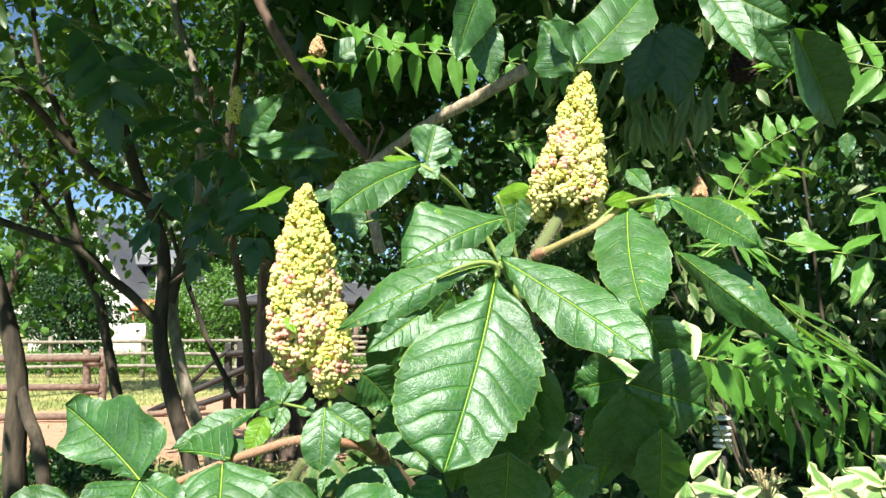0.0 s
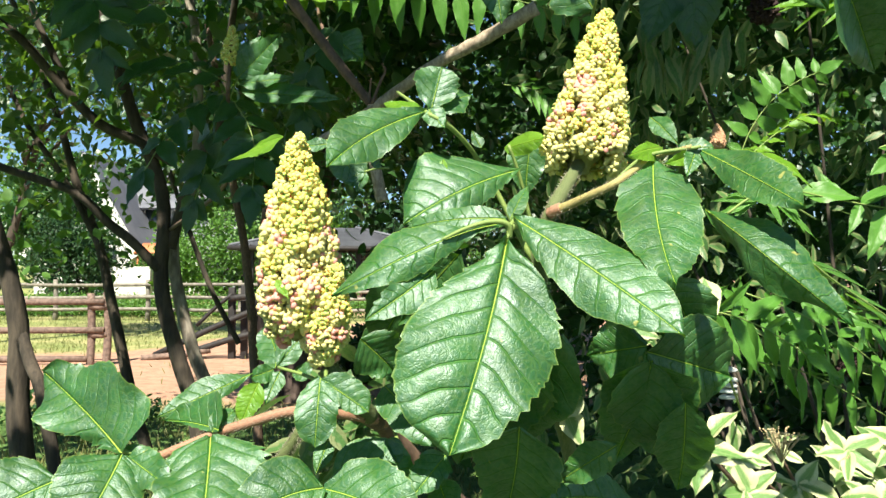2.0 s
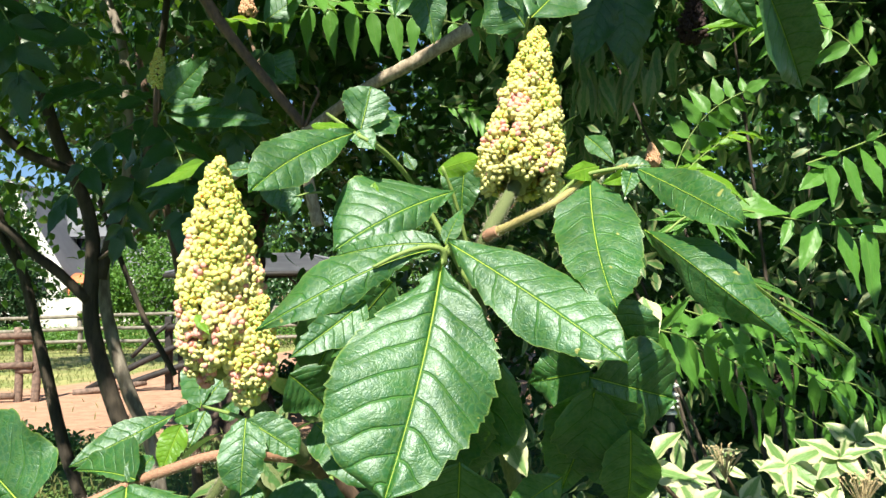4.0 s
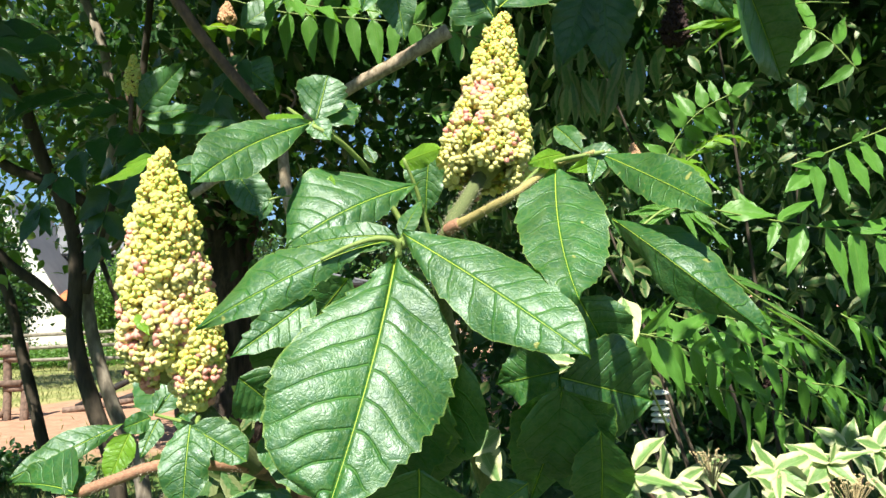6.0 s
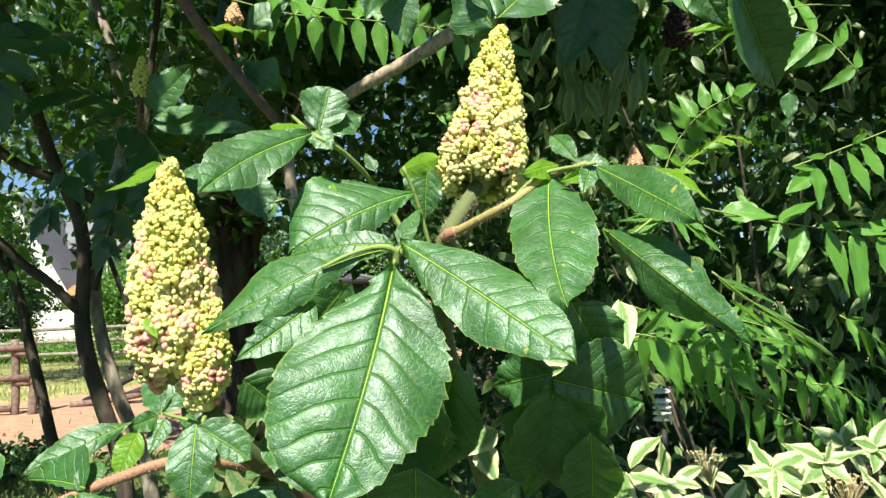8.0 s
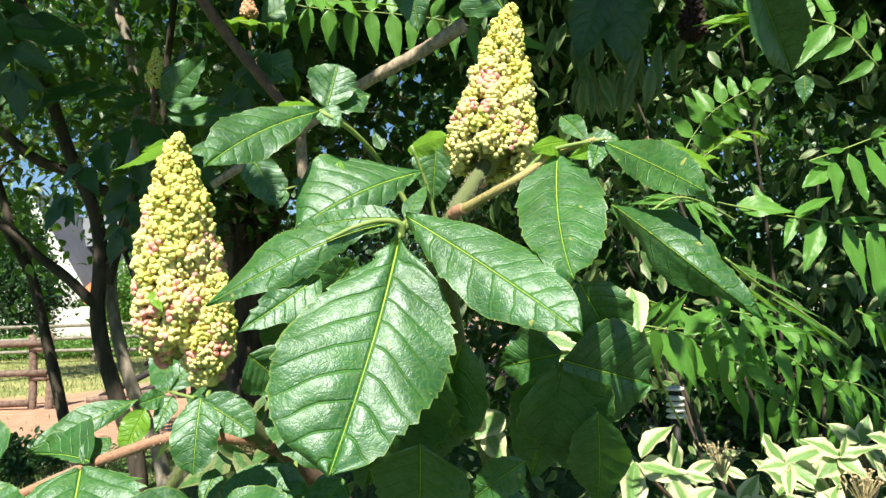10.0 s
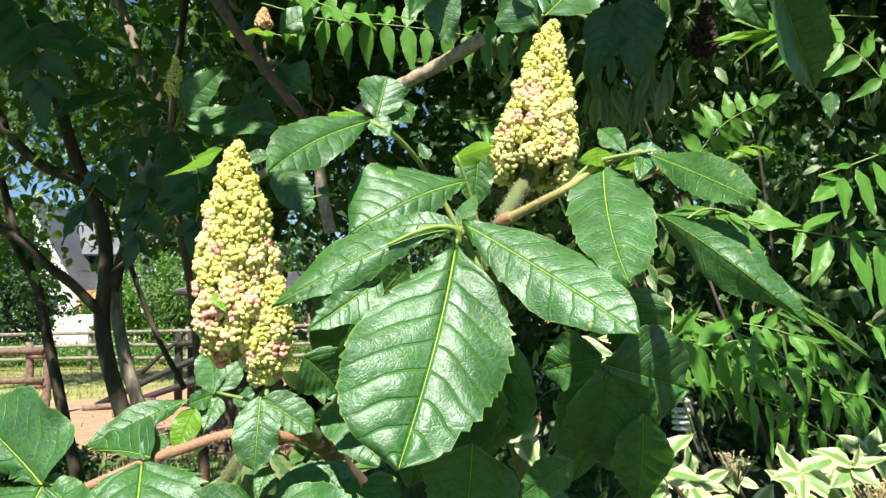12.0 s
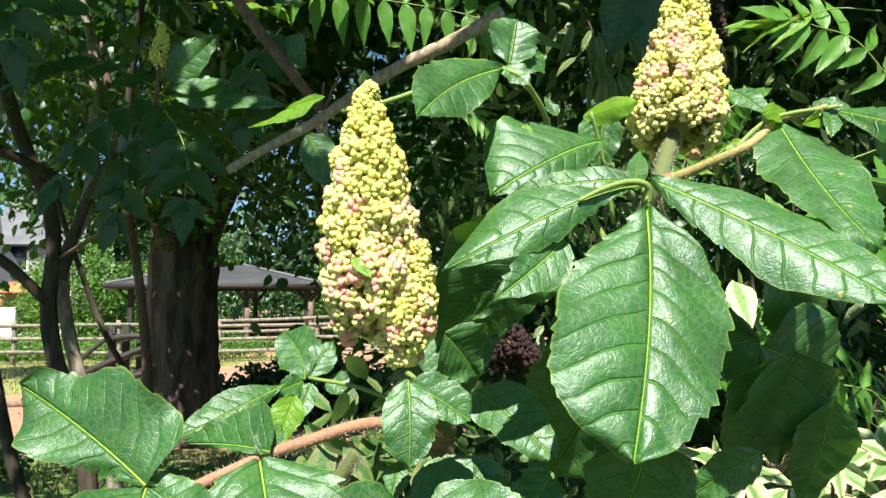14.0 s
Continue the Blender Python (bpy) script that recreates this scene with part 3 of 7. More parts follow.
# ---- ground and distance ----
def ground():
    bm = bmesh.new()
    xs = [-2500, -300, -60, -30] + [-20 + i for i in range(41)] + [30, 60, 300, 2500]
    ys = [-2500, -300, -60, -20] + [-6 + i for i in range(46)] + [50, 70, 120, 400, 2500]
    grid = []
    for y in ys:
        row = []
        for x in xs:
            near = max(0.0, 1 - (abs(x) + abs(y - 10)) / 40)
            row.append(bm.verts.new((x, y, -0.02 + near * 0.07 * (noise.noise((x * 0.35, y * 0.35, 0.3))))))
        grid.append(row)
    for j in range(len(ys) - 1):
        for i in range(len(xs) - 1):
            bm.faces.new((grid[j][i], grid[j][i + 1], grid[j + 1][i + 1], grid[j + 1][i]))
    ob = part("ground", bm, GROUND)
    tagged(ob, "lawn, dry paddock grass and reddish sand track", "ground", kind="structure")


ground()


def grass_tufts():
    n = 26000
    y = 3.0 + 22.0 * rng.random(n) ** 1.6
    x = rng.uniform(-0.62, 0.25, n) * y - 0.4
    keep = ~((y > 8.5) & (y < 14.2 + 2.2 * np.maximum(x + 5.6, -0.3))) | (rng.random(n) < 0.04)
    x, y = x[keep], y[keep]
    n = len(x)
    c = np.stack([x, y, np.full(n, -0.03)], axis=1)
    axes = np.stack([rng.normal(0, 0.35, n), rng.normal(0, 0.35, n), np.ones(n)], axis=1)
    ups = rng.normal(0, 1, (n, 3))
    ob = leaf_cloud("grass", c, axes, ups, rng.uniform(0.05, 0.13, n), rng.uniform(0.008, 0.02, n), DRY_GRASS, at=(0, 0, 0))
    tagged(ob, "short sunlit grass blades on the lawn", "grass", kind="stuff")


grass_tufts()


# ---- fences ----
def log_fence():
    f = thing("log_fence", (-5.4, 12.0, 0), "brown weathered log fence with paired end posts", "fence")
    for i, x in enumerate((-11.6, -8.5, -5.43, -5.18)):
        part("post", tube([(x, 12.0 - 0.02 * i, -0.15), (x + 0.01, 12.0, 0.5), (x - 0.012, 12.0, 1.09 + 0.02 * (i % 2))], 0.062, 0.055, 10, 3, knots=0.05, seed=i), LOG, f)
    for k, z in enumerate((0.93, 0.50, 0.06)):
        part("rail", tube([(-11.8, 11.92, z - 0.02), (-8.5, 11.90, z + 0.01), (-5.2 - 0.25 * (k == 2), 11.92, z + 0.035)], 0.062, 0.05, 10, 4, knots=0.05, seed=20 + k), LOG, f)
    for z in (0.90, 0.47):
        part("crossbar", tube([(-5.44, 11.97, z), (-5.30, 11.95, z - 0.015), (-5.17, 11.97, z)], 0.05, 0.05, 10, 2, knots=0.05), LOG, f)


log_fence()


def paddock_fence():
    f = thing("paddock_fence", (-8, 22, 0), "grey round-rail paddock fence beside a low hedge", "fence")
    for i in range(14):
        x = -24 + 2.6 * i
        part("post", tube([(x, 22, -0.1), (x + 0.02, 22, 0.5), (x, 22, 1.12)], 0.07, 0.06, 8, 2, knots=0.05, seed=i), GREY_LOG, f)
    for k, z in enumerate((0.98, 0.62, 0.28)):
        pts = [(-24 + 2.6 * i, 21.92, z + 0.03 * math.sin(i * 2.1 + k)) for i in range(14)]
        part("rail", tube(pts, 0.05, 0.045, 8, 2, knots=0.06, seed=50 + k), GREY_LOG, f)


paddock_fence()


def ramp_railing():
    f = thing("ramp_railing", (-3.58, 13.0, 0), "wooden railing coloured dark for shade, sloping beside the sand track", "railing")
    for i, (x, h) in enumerate(((-3.58, 1.16), (-3.38, 1.2), (-3.17, 0.97), (-2.3, 1.0))):
        part("post", box((0.11, 0.11, h + 0.1), (x, 13.12 + 0.03 * i, h / 2 - 0.05), bevel=0.01), DARK_WOOD, f)
    for k, (p, q) in enumerate([((-4.13, 13.0, 0.53), (-3.54, 13.0, 1.06)), ((-4.83, 13.0, 0.03), (-2.95, 13.0, 0.89)), ((-4.25, 13.0, 0.08), (-2.95, 13.0, 0.47)), ((-3.57, 13.0, 0.98), (-3.02, 13.0, 1.01))]):
        p, q = Vector(p), Vector(q)
        part("rail", tube([p, p.lerp(q, 0.5) + Vector((0, -0.02, 0.02)), q], 0.034 if k == 0 else 0.055, 0.034 if k == 0 else 0.05, 8, 3, knots=0.05, seed=k), DARK_WOOD, f)
    part("log", tube([(-4.9, 12.6, 0.03), (-4.4, 12.8, 0.06), (-3.9, 13.0, 0.12)], 0.05, 0.045, 8, 3, knots=0.08), LOG, f)


ramp_railing()


# ---- gazebo ----
def gazebo():
    g = thing("gazebo", (-4.1, 29.5, 0), "dark timber gazebo with a grey hipped roof", "gazebo")
    x0, x1, y0, y1 = -7.8, -0.45, 28.0, 32.5
    bm = bmesh.new()
    e = 2.26
    lo = [bm.verts.new(p) for p in ((x0, y0, e), (x1, y0, e), (x1, y1, e), (x0, y1, e))]
    r = [bm.verts.new(p) for p in ((-4.7, 30.2, 3.02), (-3.5, 30.2, 3.02))]
    bm.faces.new((lo[0], lo[1], r[1], r[0]))
    bm.faces.new((lo[1], lo[2], r[1]))
    bm.faces.new((lo[2], lo[3], r[0], r[1]))
    bm.faces.new((lo[3], lo[0], r[0]))
    bmesh.ops.solidify(bm, geom=list(bm.faces), thickness=0.08)
    part("roof", bm, ROOF, g, smooth=False)
    for p, q in ((lo_hi) for lo_hi in (((x0, y0), (x1, y0)), ((x1, y0), (x1, y1)), ((x0, y0), (x0, y1)), ((x0, y1), (x1, y1)))):
        part("fascia", tube([(*p, e - 0.08), ((p[0] + q[0]) / 2, (p[1] + q[1]) / 2, e - 0.08), (*q, e - 0.08)], 0.09, 0.09, 6, 1), DARK_WOOD, g)
    for a in ((-4.7, 30.2, 3.03, x0, y0), (-3.5, 30.2, 3.03, x1, y0)):
        part("hip_cap", tube([(a[0], a[1], a[2]), ((a[0] + a[3]) / 2, (a[1] + a[4]) / 2, (a[2] + e) / 2 + 0.02), (a[3], a[4], e + 0.02)], 0.06, 0.06, 6, 1), ROOF, g)
    for x in (-7.1, -5.3, -3.2, -1.1):
        for y in (28.5, 32.0):
            part("post", box((0.17, 0.17, 2.25), (x, y, 1.1), bevel=0.015), DARK_WOOD, g)
            for s in (-1, 1):
                part("brace", tube([(x, y, 1.65), (x + s * 0.28, y, 1.95), (x + s * 0.5, y, 2.2)], 0.05, 0.05, 6, 1), DARK_WOOD, g)
    for x in (-6.2, -4.2, -2.1):
        for z in (0.35, 0.62, 0.9):
            part("plank", box((1.9, 0.05, 0.2), (x, 32.0, z), bevel=0.01), DARK_WOOD, g)
    part("table", box((2.6, 0.9, 0.09), (-4.2, 30.2, 0.74), bevel=0.02), DARK_WOOD, g)


gazebo()
gate = thing("garden_fence", (-2.6, 26.5, 0), "pale post and rail fence in front of the gazebo", "fence")
for i, x in enumerate((-5.3, -2.95, -0.9, 1.4)):
    part("post", tube([(x, 26.5, -0.1), (x, 26.5, 0.8), (x + 0.02, 26.5, 1.62 - 0.2 * (i % 2))], 0.10, 0.09, 8, 2, knots=0.06, seed=i), LOG, gate)
for k, z in enumerate((1.05, 0.68)):
    part("rail", tube([(-5.4, 26.42, z - 0.06), (-2.0, 26.42, z), (1.6, 26.42, z + 0.18)], 0.055, 0.05, 8, 3, knots=0.05, seed=k), GREY_LOG, gate)


# ---- house ----
def house():
    h = thing("house", (-18, 44, 0), "white gabled house with a grey slate roof and side wing", "house")
    # front gable
    x0, x1, xm, y0, y1, e, r = -22.2, -16.9, -19.6, 42.0, 47.0, 2.7, 7.5
    bm = bmesh.new()
    g = [[bm.verts.new((x, y, z)) for x, z in ((x0, -0.1), (x1, -0.1), (x1, e), (xm, r), (x0, e))] for y in (y0, y1)]
    bm.faces.new(g[0])
    bm.faces.new(g[1][::-1])
    for i in range(5):
        bm.faces.new((g[0][i], g[1][i], g[1][(i + 1) % 5], g[0][(i + 1) % 5]))
    part("wall", bm, WHITE, h, smooth=False)
    for end in (x0, x1):
        run = math.hypot(end - xm, r - e) + 0.7
        slope = math.degrees(math.atan2(r - e, end - xm))
        way = Vector((end - xm, 0, e - r)).normalized()
        mid = Vector((xm, (y0 + y1) / 2, r + 0.12)) + way * run / 2
        turn = math.degrees(math.atan2(-way.z, way.x))
        part("roof", box((run, y1 - y0 + 0.6, 0.16), (0, 0, 0), tilt=pose(*mid, 0, turn, 0)), SLATE, h, smooth=False)
        part("bargeboard", box((run, 0.12, 0.55), (0, 0, 0), tilt=pose(mid.x, y0 - 0.38, mid.z - 0.22, 0, turn, 0)), WHITE, h, smooth=False)
    for x, z in ((-20.6, 1.7), (-18.2, 1.9), (-19.6, 4.6)):
        w = part("window_frame", box((1.1, 0.12, 1.3), (x, y0 - 0.02, z), bevel=0.02), WHITE, h)
        part("pane", box((0.9, 0.06, 1.1), (x, y0 - 0.09, z)), GLASS, w)
    # side wing behind
    x0, x1, y0, y1, e, r = -18.6, -12.4, 46.2, 52.0, 5.3, 8.0
    bm = bmesh.new()
    g = [[bm.verts.new((x, y, z)) for y, z in ((y0, -0.1), (y1, -0.1), (y1, e), ((y0 + y1) / 2, r), (y0, e))] for x in (x0, x1)]
    bm.faces.new(g[0][::-1])
    bm.faces.new(g[1])
    for i in range(5):
        bm.faces.new((g[0][i], g[0][(i + 1) % 5], g[1][(i + 1) % 5], g[1][i]))
    part("wall", bm, SHADE_GREY_WALL, h, "side wing wall, white render coloured grey-blue for shade", smooth=False)
    slope = math.degrees(math.atan2(r - e, (y1 - y0) / 2))
    run = math.hypot(r - e, (y1 - y0) / 2) + 0.8
    deep, drop = run * math.cos(radians(slope)) / 2, run * math.sin(radians(slope)) / 2
    for s in (-1, 1):
        part("roof", box((x1 - x0 + 0.6, run, 0.16), (0, 0, 0), tilt=pose((x0 + x1) / 2, (y0 + y1) / 2 + s * deep, r - drop + 0.1, -s * slope, 0, 0)), SLATE, h, smooth=False)
    for x in (-17.4, -15.6, -13.6):
        w = part("window_frame", box((1.0, 0.12, 1.5), (x, y0 - 0.02, 4.2), bevel=0.02), WHITE, h)
        part("pane", box((0.8, 0.06, 1.3), (x, y0 - 0.09, 4.2)), GLASS, w)
    part("terrace_wall", box((3.6, 3.4, 2.6), (-15.4, 44.6, 1.2), bevel=0.04), WHITE, h, "white terrace block below the wing")
    part("awning", box((1.9, 1.5, 0.14), (0, 0, 0), tilt=pose(-15.7, 42.2, 2.45, 20, 0, 0)), AWNING, h, "orange awning")
    for x in (-16.5, -14.9):
        part("awning_post", tube([(x, 41.7, 0), (x, 41.7, 1.1), (x, 41.7, 2.2)], 0.05, 0.05, 6, 1), AWNING, h)


house()


def sensor_shield():
    """A stack of white louvre plates on a thin pole."""
    top = Vector((0.9143, 2.6000, 1.1925))
    s = thing("sensor_shield", (top.x, top.y, 0), "white plastic stacked-plate sensor shield on a pole", "sensor")
    part("pole", tube([(top.x, top.y, -0.1), (top.x, top.y, 0.6), (top.x, top.y, top.z)], 0.012, 0.012, 10, 1), DARK_WOOD, s)
    for i in range(5):
        bm = bmesh.new()
        rings = []
        for rr, zz in ((0.008, 0.005), (0.019, 0.003), (0.028, -0.002), (0.031, -0.009), (0.027, -0.006), (0.010, -0.001)):
            rings.append([bm.verts.new((top.x + rr * math.cos(k * 0.3927), top.y + rr * math.sin(k * 0.3927), top.z - 0.019 * i - (0.012 if i else 0) + zz)) for k in range(16)])
        for p, q in zip(rings, rings[1:]):
            for k in range(16):
                bm.faces.new((p[k], p[(k + 1) % 16], q[(k + 1) % 16], q[k]))
        bm.faces.new(rings[0])
        part("plate", bm, WHITE, s)


wall = thing("garden_wall", (-15, 38, 0), "low pale stone garden wall before the house", "wall")
part("wall", box((2.3, 0.35, 1.5), (-15.5, 38.0, 0.72), bevel=0.03), STONE, wall)
sensor_shield()


# ---- hedges, bushes and woods in the distance ----
def bush(name, label, at, size, n, leaf, material, category="bush", clumps=60, seed_hang=0.2, group=""):
    at, size = np.array(at), np.array(size)
    t = thing(name, (at[0], at[1], 0), label, category, group)
    d = rng.normal(0, 1, (clumps, 3))
    d /= np.linalg.norm(d, axis=1, keepdims=True)
    centres = at + d * size * rng.uniform(0.45, 1.0, (clumps, 1)) * rng.uniform(0.8, 1.1, (clumps, 1))
    centres[:, 2] = np.maximum(centres[:, 2], 0.1)
    for i in range(5):
        e = centres[rng.integers(0, clumps)]
        part("stem", tube([(at[0] + 0.1 * i, at[1], -0.1), tuple((at + e) / 2 * (1, 1, 0.7)), tuple(e)], size[2] * 0.035, 0.01, 6, 3, seed=i), BARK, t)
    c, a, u = clumped(n, centres, size * 0.13, 0.6, seed_hang)
    leaf_cloud("foliage", c, a, u, rng.uniform(0.6, 1.3, n) * leaf, rng.uniform(0.35, 0.7, n) * leaf, material, t)
    return t


bush("garden_bush", "rounded bright green garden bush", (-10.2, 34.0, 1.9), (2.5, 1.6, 2.3), 8000, 0.17, HEDGE_LEAF)
bush("garden_bush", "dark green conifer beside the house", (-14.6, 31.0, 1.7), (2.0, 1.6, 2.5), 9000, 0.15, CONIFER, group="conifers beside the house")
bush("garden_bush", "dark green conifer beside the house", (-8.0, 38.0, 3.0), (3.2, 1.6, 3.6), 8000, 0.17, CONIFER, group="conifers beside the house")
bush("garden_bush", "low bush beside the gazebo", (0.6, 33.5, 1.2), (2.2, 1.4, 1.9), 3600, 0.16, HEDGE_LEAF)
# dark backdrop added to block bright gaps behind the right-hand shrubs
bush("hedge", "added dark hedge blocking bright gaps behind the shrubs", (4.4, 7.6, 1.5), (4.0, 0.8, 1.9), 12000, 0.16, SHADE_LEAF, "hedge", 150)
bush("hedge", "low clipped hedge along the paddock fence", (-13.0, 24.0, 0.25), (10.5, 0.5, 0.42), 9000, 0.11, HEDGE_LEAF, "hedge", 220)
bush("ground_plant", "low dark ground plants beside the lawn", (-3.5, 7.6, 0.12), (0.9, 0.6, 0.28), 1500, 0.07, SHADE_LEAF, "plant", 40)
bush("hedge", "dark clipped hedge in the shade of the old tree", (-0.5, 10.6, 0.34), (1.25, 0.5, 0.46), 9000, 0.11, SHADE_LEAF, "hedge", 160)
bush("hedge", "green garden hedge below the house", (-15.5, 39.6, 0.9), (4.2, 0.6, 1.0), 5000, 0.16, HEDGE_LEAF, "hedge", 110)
# covers the bright sand, standing for deep shade behind the gazebo
bush("hedge", "dark hedge added for the deep shade behind the gazebo", (-3.6, 35.0, 1.1), (6.5, 0.8, 1.5), 7000, 0.2, SHADE_LEAF, "hedge", 130)
for i in range(7):
    bush("hedge", "low clipped green hedge behind the paddock", (-19.5 + 2.7 * i, 23.4, 0.32), (1.75, 0.7, 0.42), 2300, 0.075, HEDGE_LEAF, "hedge", 70)


def tree(name, label, at, height, crown_at, crown_size, n, leaf, material, r=0.16, clumps=90, bark=None, limbs=9, spread=0.14, group=""):
    at, crown_at, crown_size = Vector(at), np.array(crown_at), np.array(crown_size)
    t = thing(name, at, label, "tree", group)
    top = Vector(crown_at) + Vector((0, 0, crown_size[2] * 0.5))
    part("trunk", tube([at - Vector((0, 0, 0.15)), at * 0.6 + top * 0.4 + Vector((0.1, 0, 0)), top], r, r * 0.25, 10, 5, knots=0.06), bark or BARK, t)
    d = rng.normal(0, 1, (clumps, 3))
    d /= np.linalg.norm(d, axis=1, keepdims=True)
    centres = crown_at + d * crown_size * rng.uniform(0.3, 1.05, (clumps, 1))
    for i in range(limbs):
        e = Vector(centres[i])
        s = at.lerp(top, rng.uniform(0.35, 0.8))
        part("limb", tube([s, s.lerp(e, 0.5) + Vector((0, 0, 0.1 * (e - s).length)), e], r * 0.4, r * 0.08, 7, 4, knots=0.05, seed=i), bark or BARK, t)
    c, a, u = clumped(n, centres, crown_size * spread, 0.5, 0.4)
    leaf_cloud("crown", c, a, u, rng.uniform(0.6, 1.3, n) * leaf, rng.uniform(0.4, 0.75, n) * leaf, material, t)
    return t


for i, (x, y, h, s) in enumerate(((-27, 52, 9, 5.0), (-18, 58, 8, 5.0), (-9, 50, 8, 4.6), (-2, 46, 8, 4.6), (6, 44, 8, 5.0), (14, 46, 9, 5.5), (-34, 44, 8, 5))):
    tree("tree", "leafy broadleaf tree in the far garden", (x, y, 0), h, (x, y, h * 0.55), (s, 3.0, h * 0.5), 4200, 0.42, CONIFER if i in (3, 4, 5) else SHADE_LEAF if i % 2 else HEDGE_LEAF, 0.3, 110, group="trees of the far garden")
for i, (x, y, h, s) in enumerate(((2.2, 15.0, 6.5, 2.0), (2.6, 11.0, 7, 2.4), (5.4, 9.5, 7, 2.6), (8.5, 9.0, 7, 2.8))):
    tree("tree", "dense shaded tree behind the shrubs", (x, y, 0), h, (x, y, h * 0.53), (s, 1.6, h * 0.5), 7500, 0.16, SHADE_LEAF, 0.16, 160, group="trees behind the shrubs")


tree("tree", "dense leafy tree before the white gable", (-18.8, 37, 0), 7.5, (-18.7, 37, 4.3), (2.5, 1.2, 2.8), 6500, 0.26, SHADE_LEAF, 0.2, 120)
tree("tree", "leafy tree shading the white house", (-9.8, 38, 0), 8, (-10.4, 38, 5.8), (2.4, 1.2, 2.0), 4200, 0.3, SHADE_LEAF, 0.2, 80)


# ---- the old tree and the slender trees ----
def old_tree():
    t = thing("old_tree", (-2.0, 9.3, 0), "large old tree with deeply furrowed dark bark", "tree")
    a, b, c = (-1.7666, 9.3000, -0.7495), (-1.8120, 9.3000, 0.5491), (-1.8011, 9.3000, 2.3878)
    bm = tube([(a[0] - 0.02, a[1], -0.2), (a[0], a[1], 0.1), b, (-1.8318, 9.3000, 1.4932), c], 0.45, 0.36, 22, 7, knots=0.07, seed=3)
    part("trunk", bm, OLD_BARK, t)
    part("limb", tube([c, (-1.9652, 9.4000, 3.3781), (-2.2261, 9.6000, 4.7031), (-2.4628, 9.8000, 7.3264)], 0.30, 0.16, 14, 5, knots=0.06, seed=4), OLD_BARK, t)
    part("limb", tube([(-1.7044, 9.3000, 2.1958), (-1.3907, 9.2000, 2.8326), (-0.9153, 9.0000, 3.6433), (-0.1130, 8.6000, 5.4706)], 0.24, 0.10, 14, 5, knots=0.06, seed=5), OLD_BARK, t)
    part("limb", tube([(-1.9833, 9.3000, 2.2574), (-2.1885, 9.2000, 2.8176), (-2.5543, 8.6000, 3.6106), (-3.1037, 8.0000, 4.9946)], 0.16, 0.07, 12, 5, knots=0.06, seed=6), OLD_BARK, t)
    cl = np.concatenate([scatter(120, (-2.6, 6.6, 2.6), (2.2, 9.4, 6.6)), scatter(40, (-3.4, 7.4, 2.5), (0.3, 9.0, 3.4)), scatter(60, (-3.4, 6.6, 3.1), (-0.4, 8.4, 5.4))])
    c, ax, u = clumped(12500, cl, (0.32, 0.32, 0.26))
    leaf_cloud("crown", c, ax, u, rng.uniform(0.09, 0.18, 12500), rng.uniform(0.05, 0.1, 12500), SHADE_LEAF, t)


old_tree()


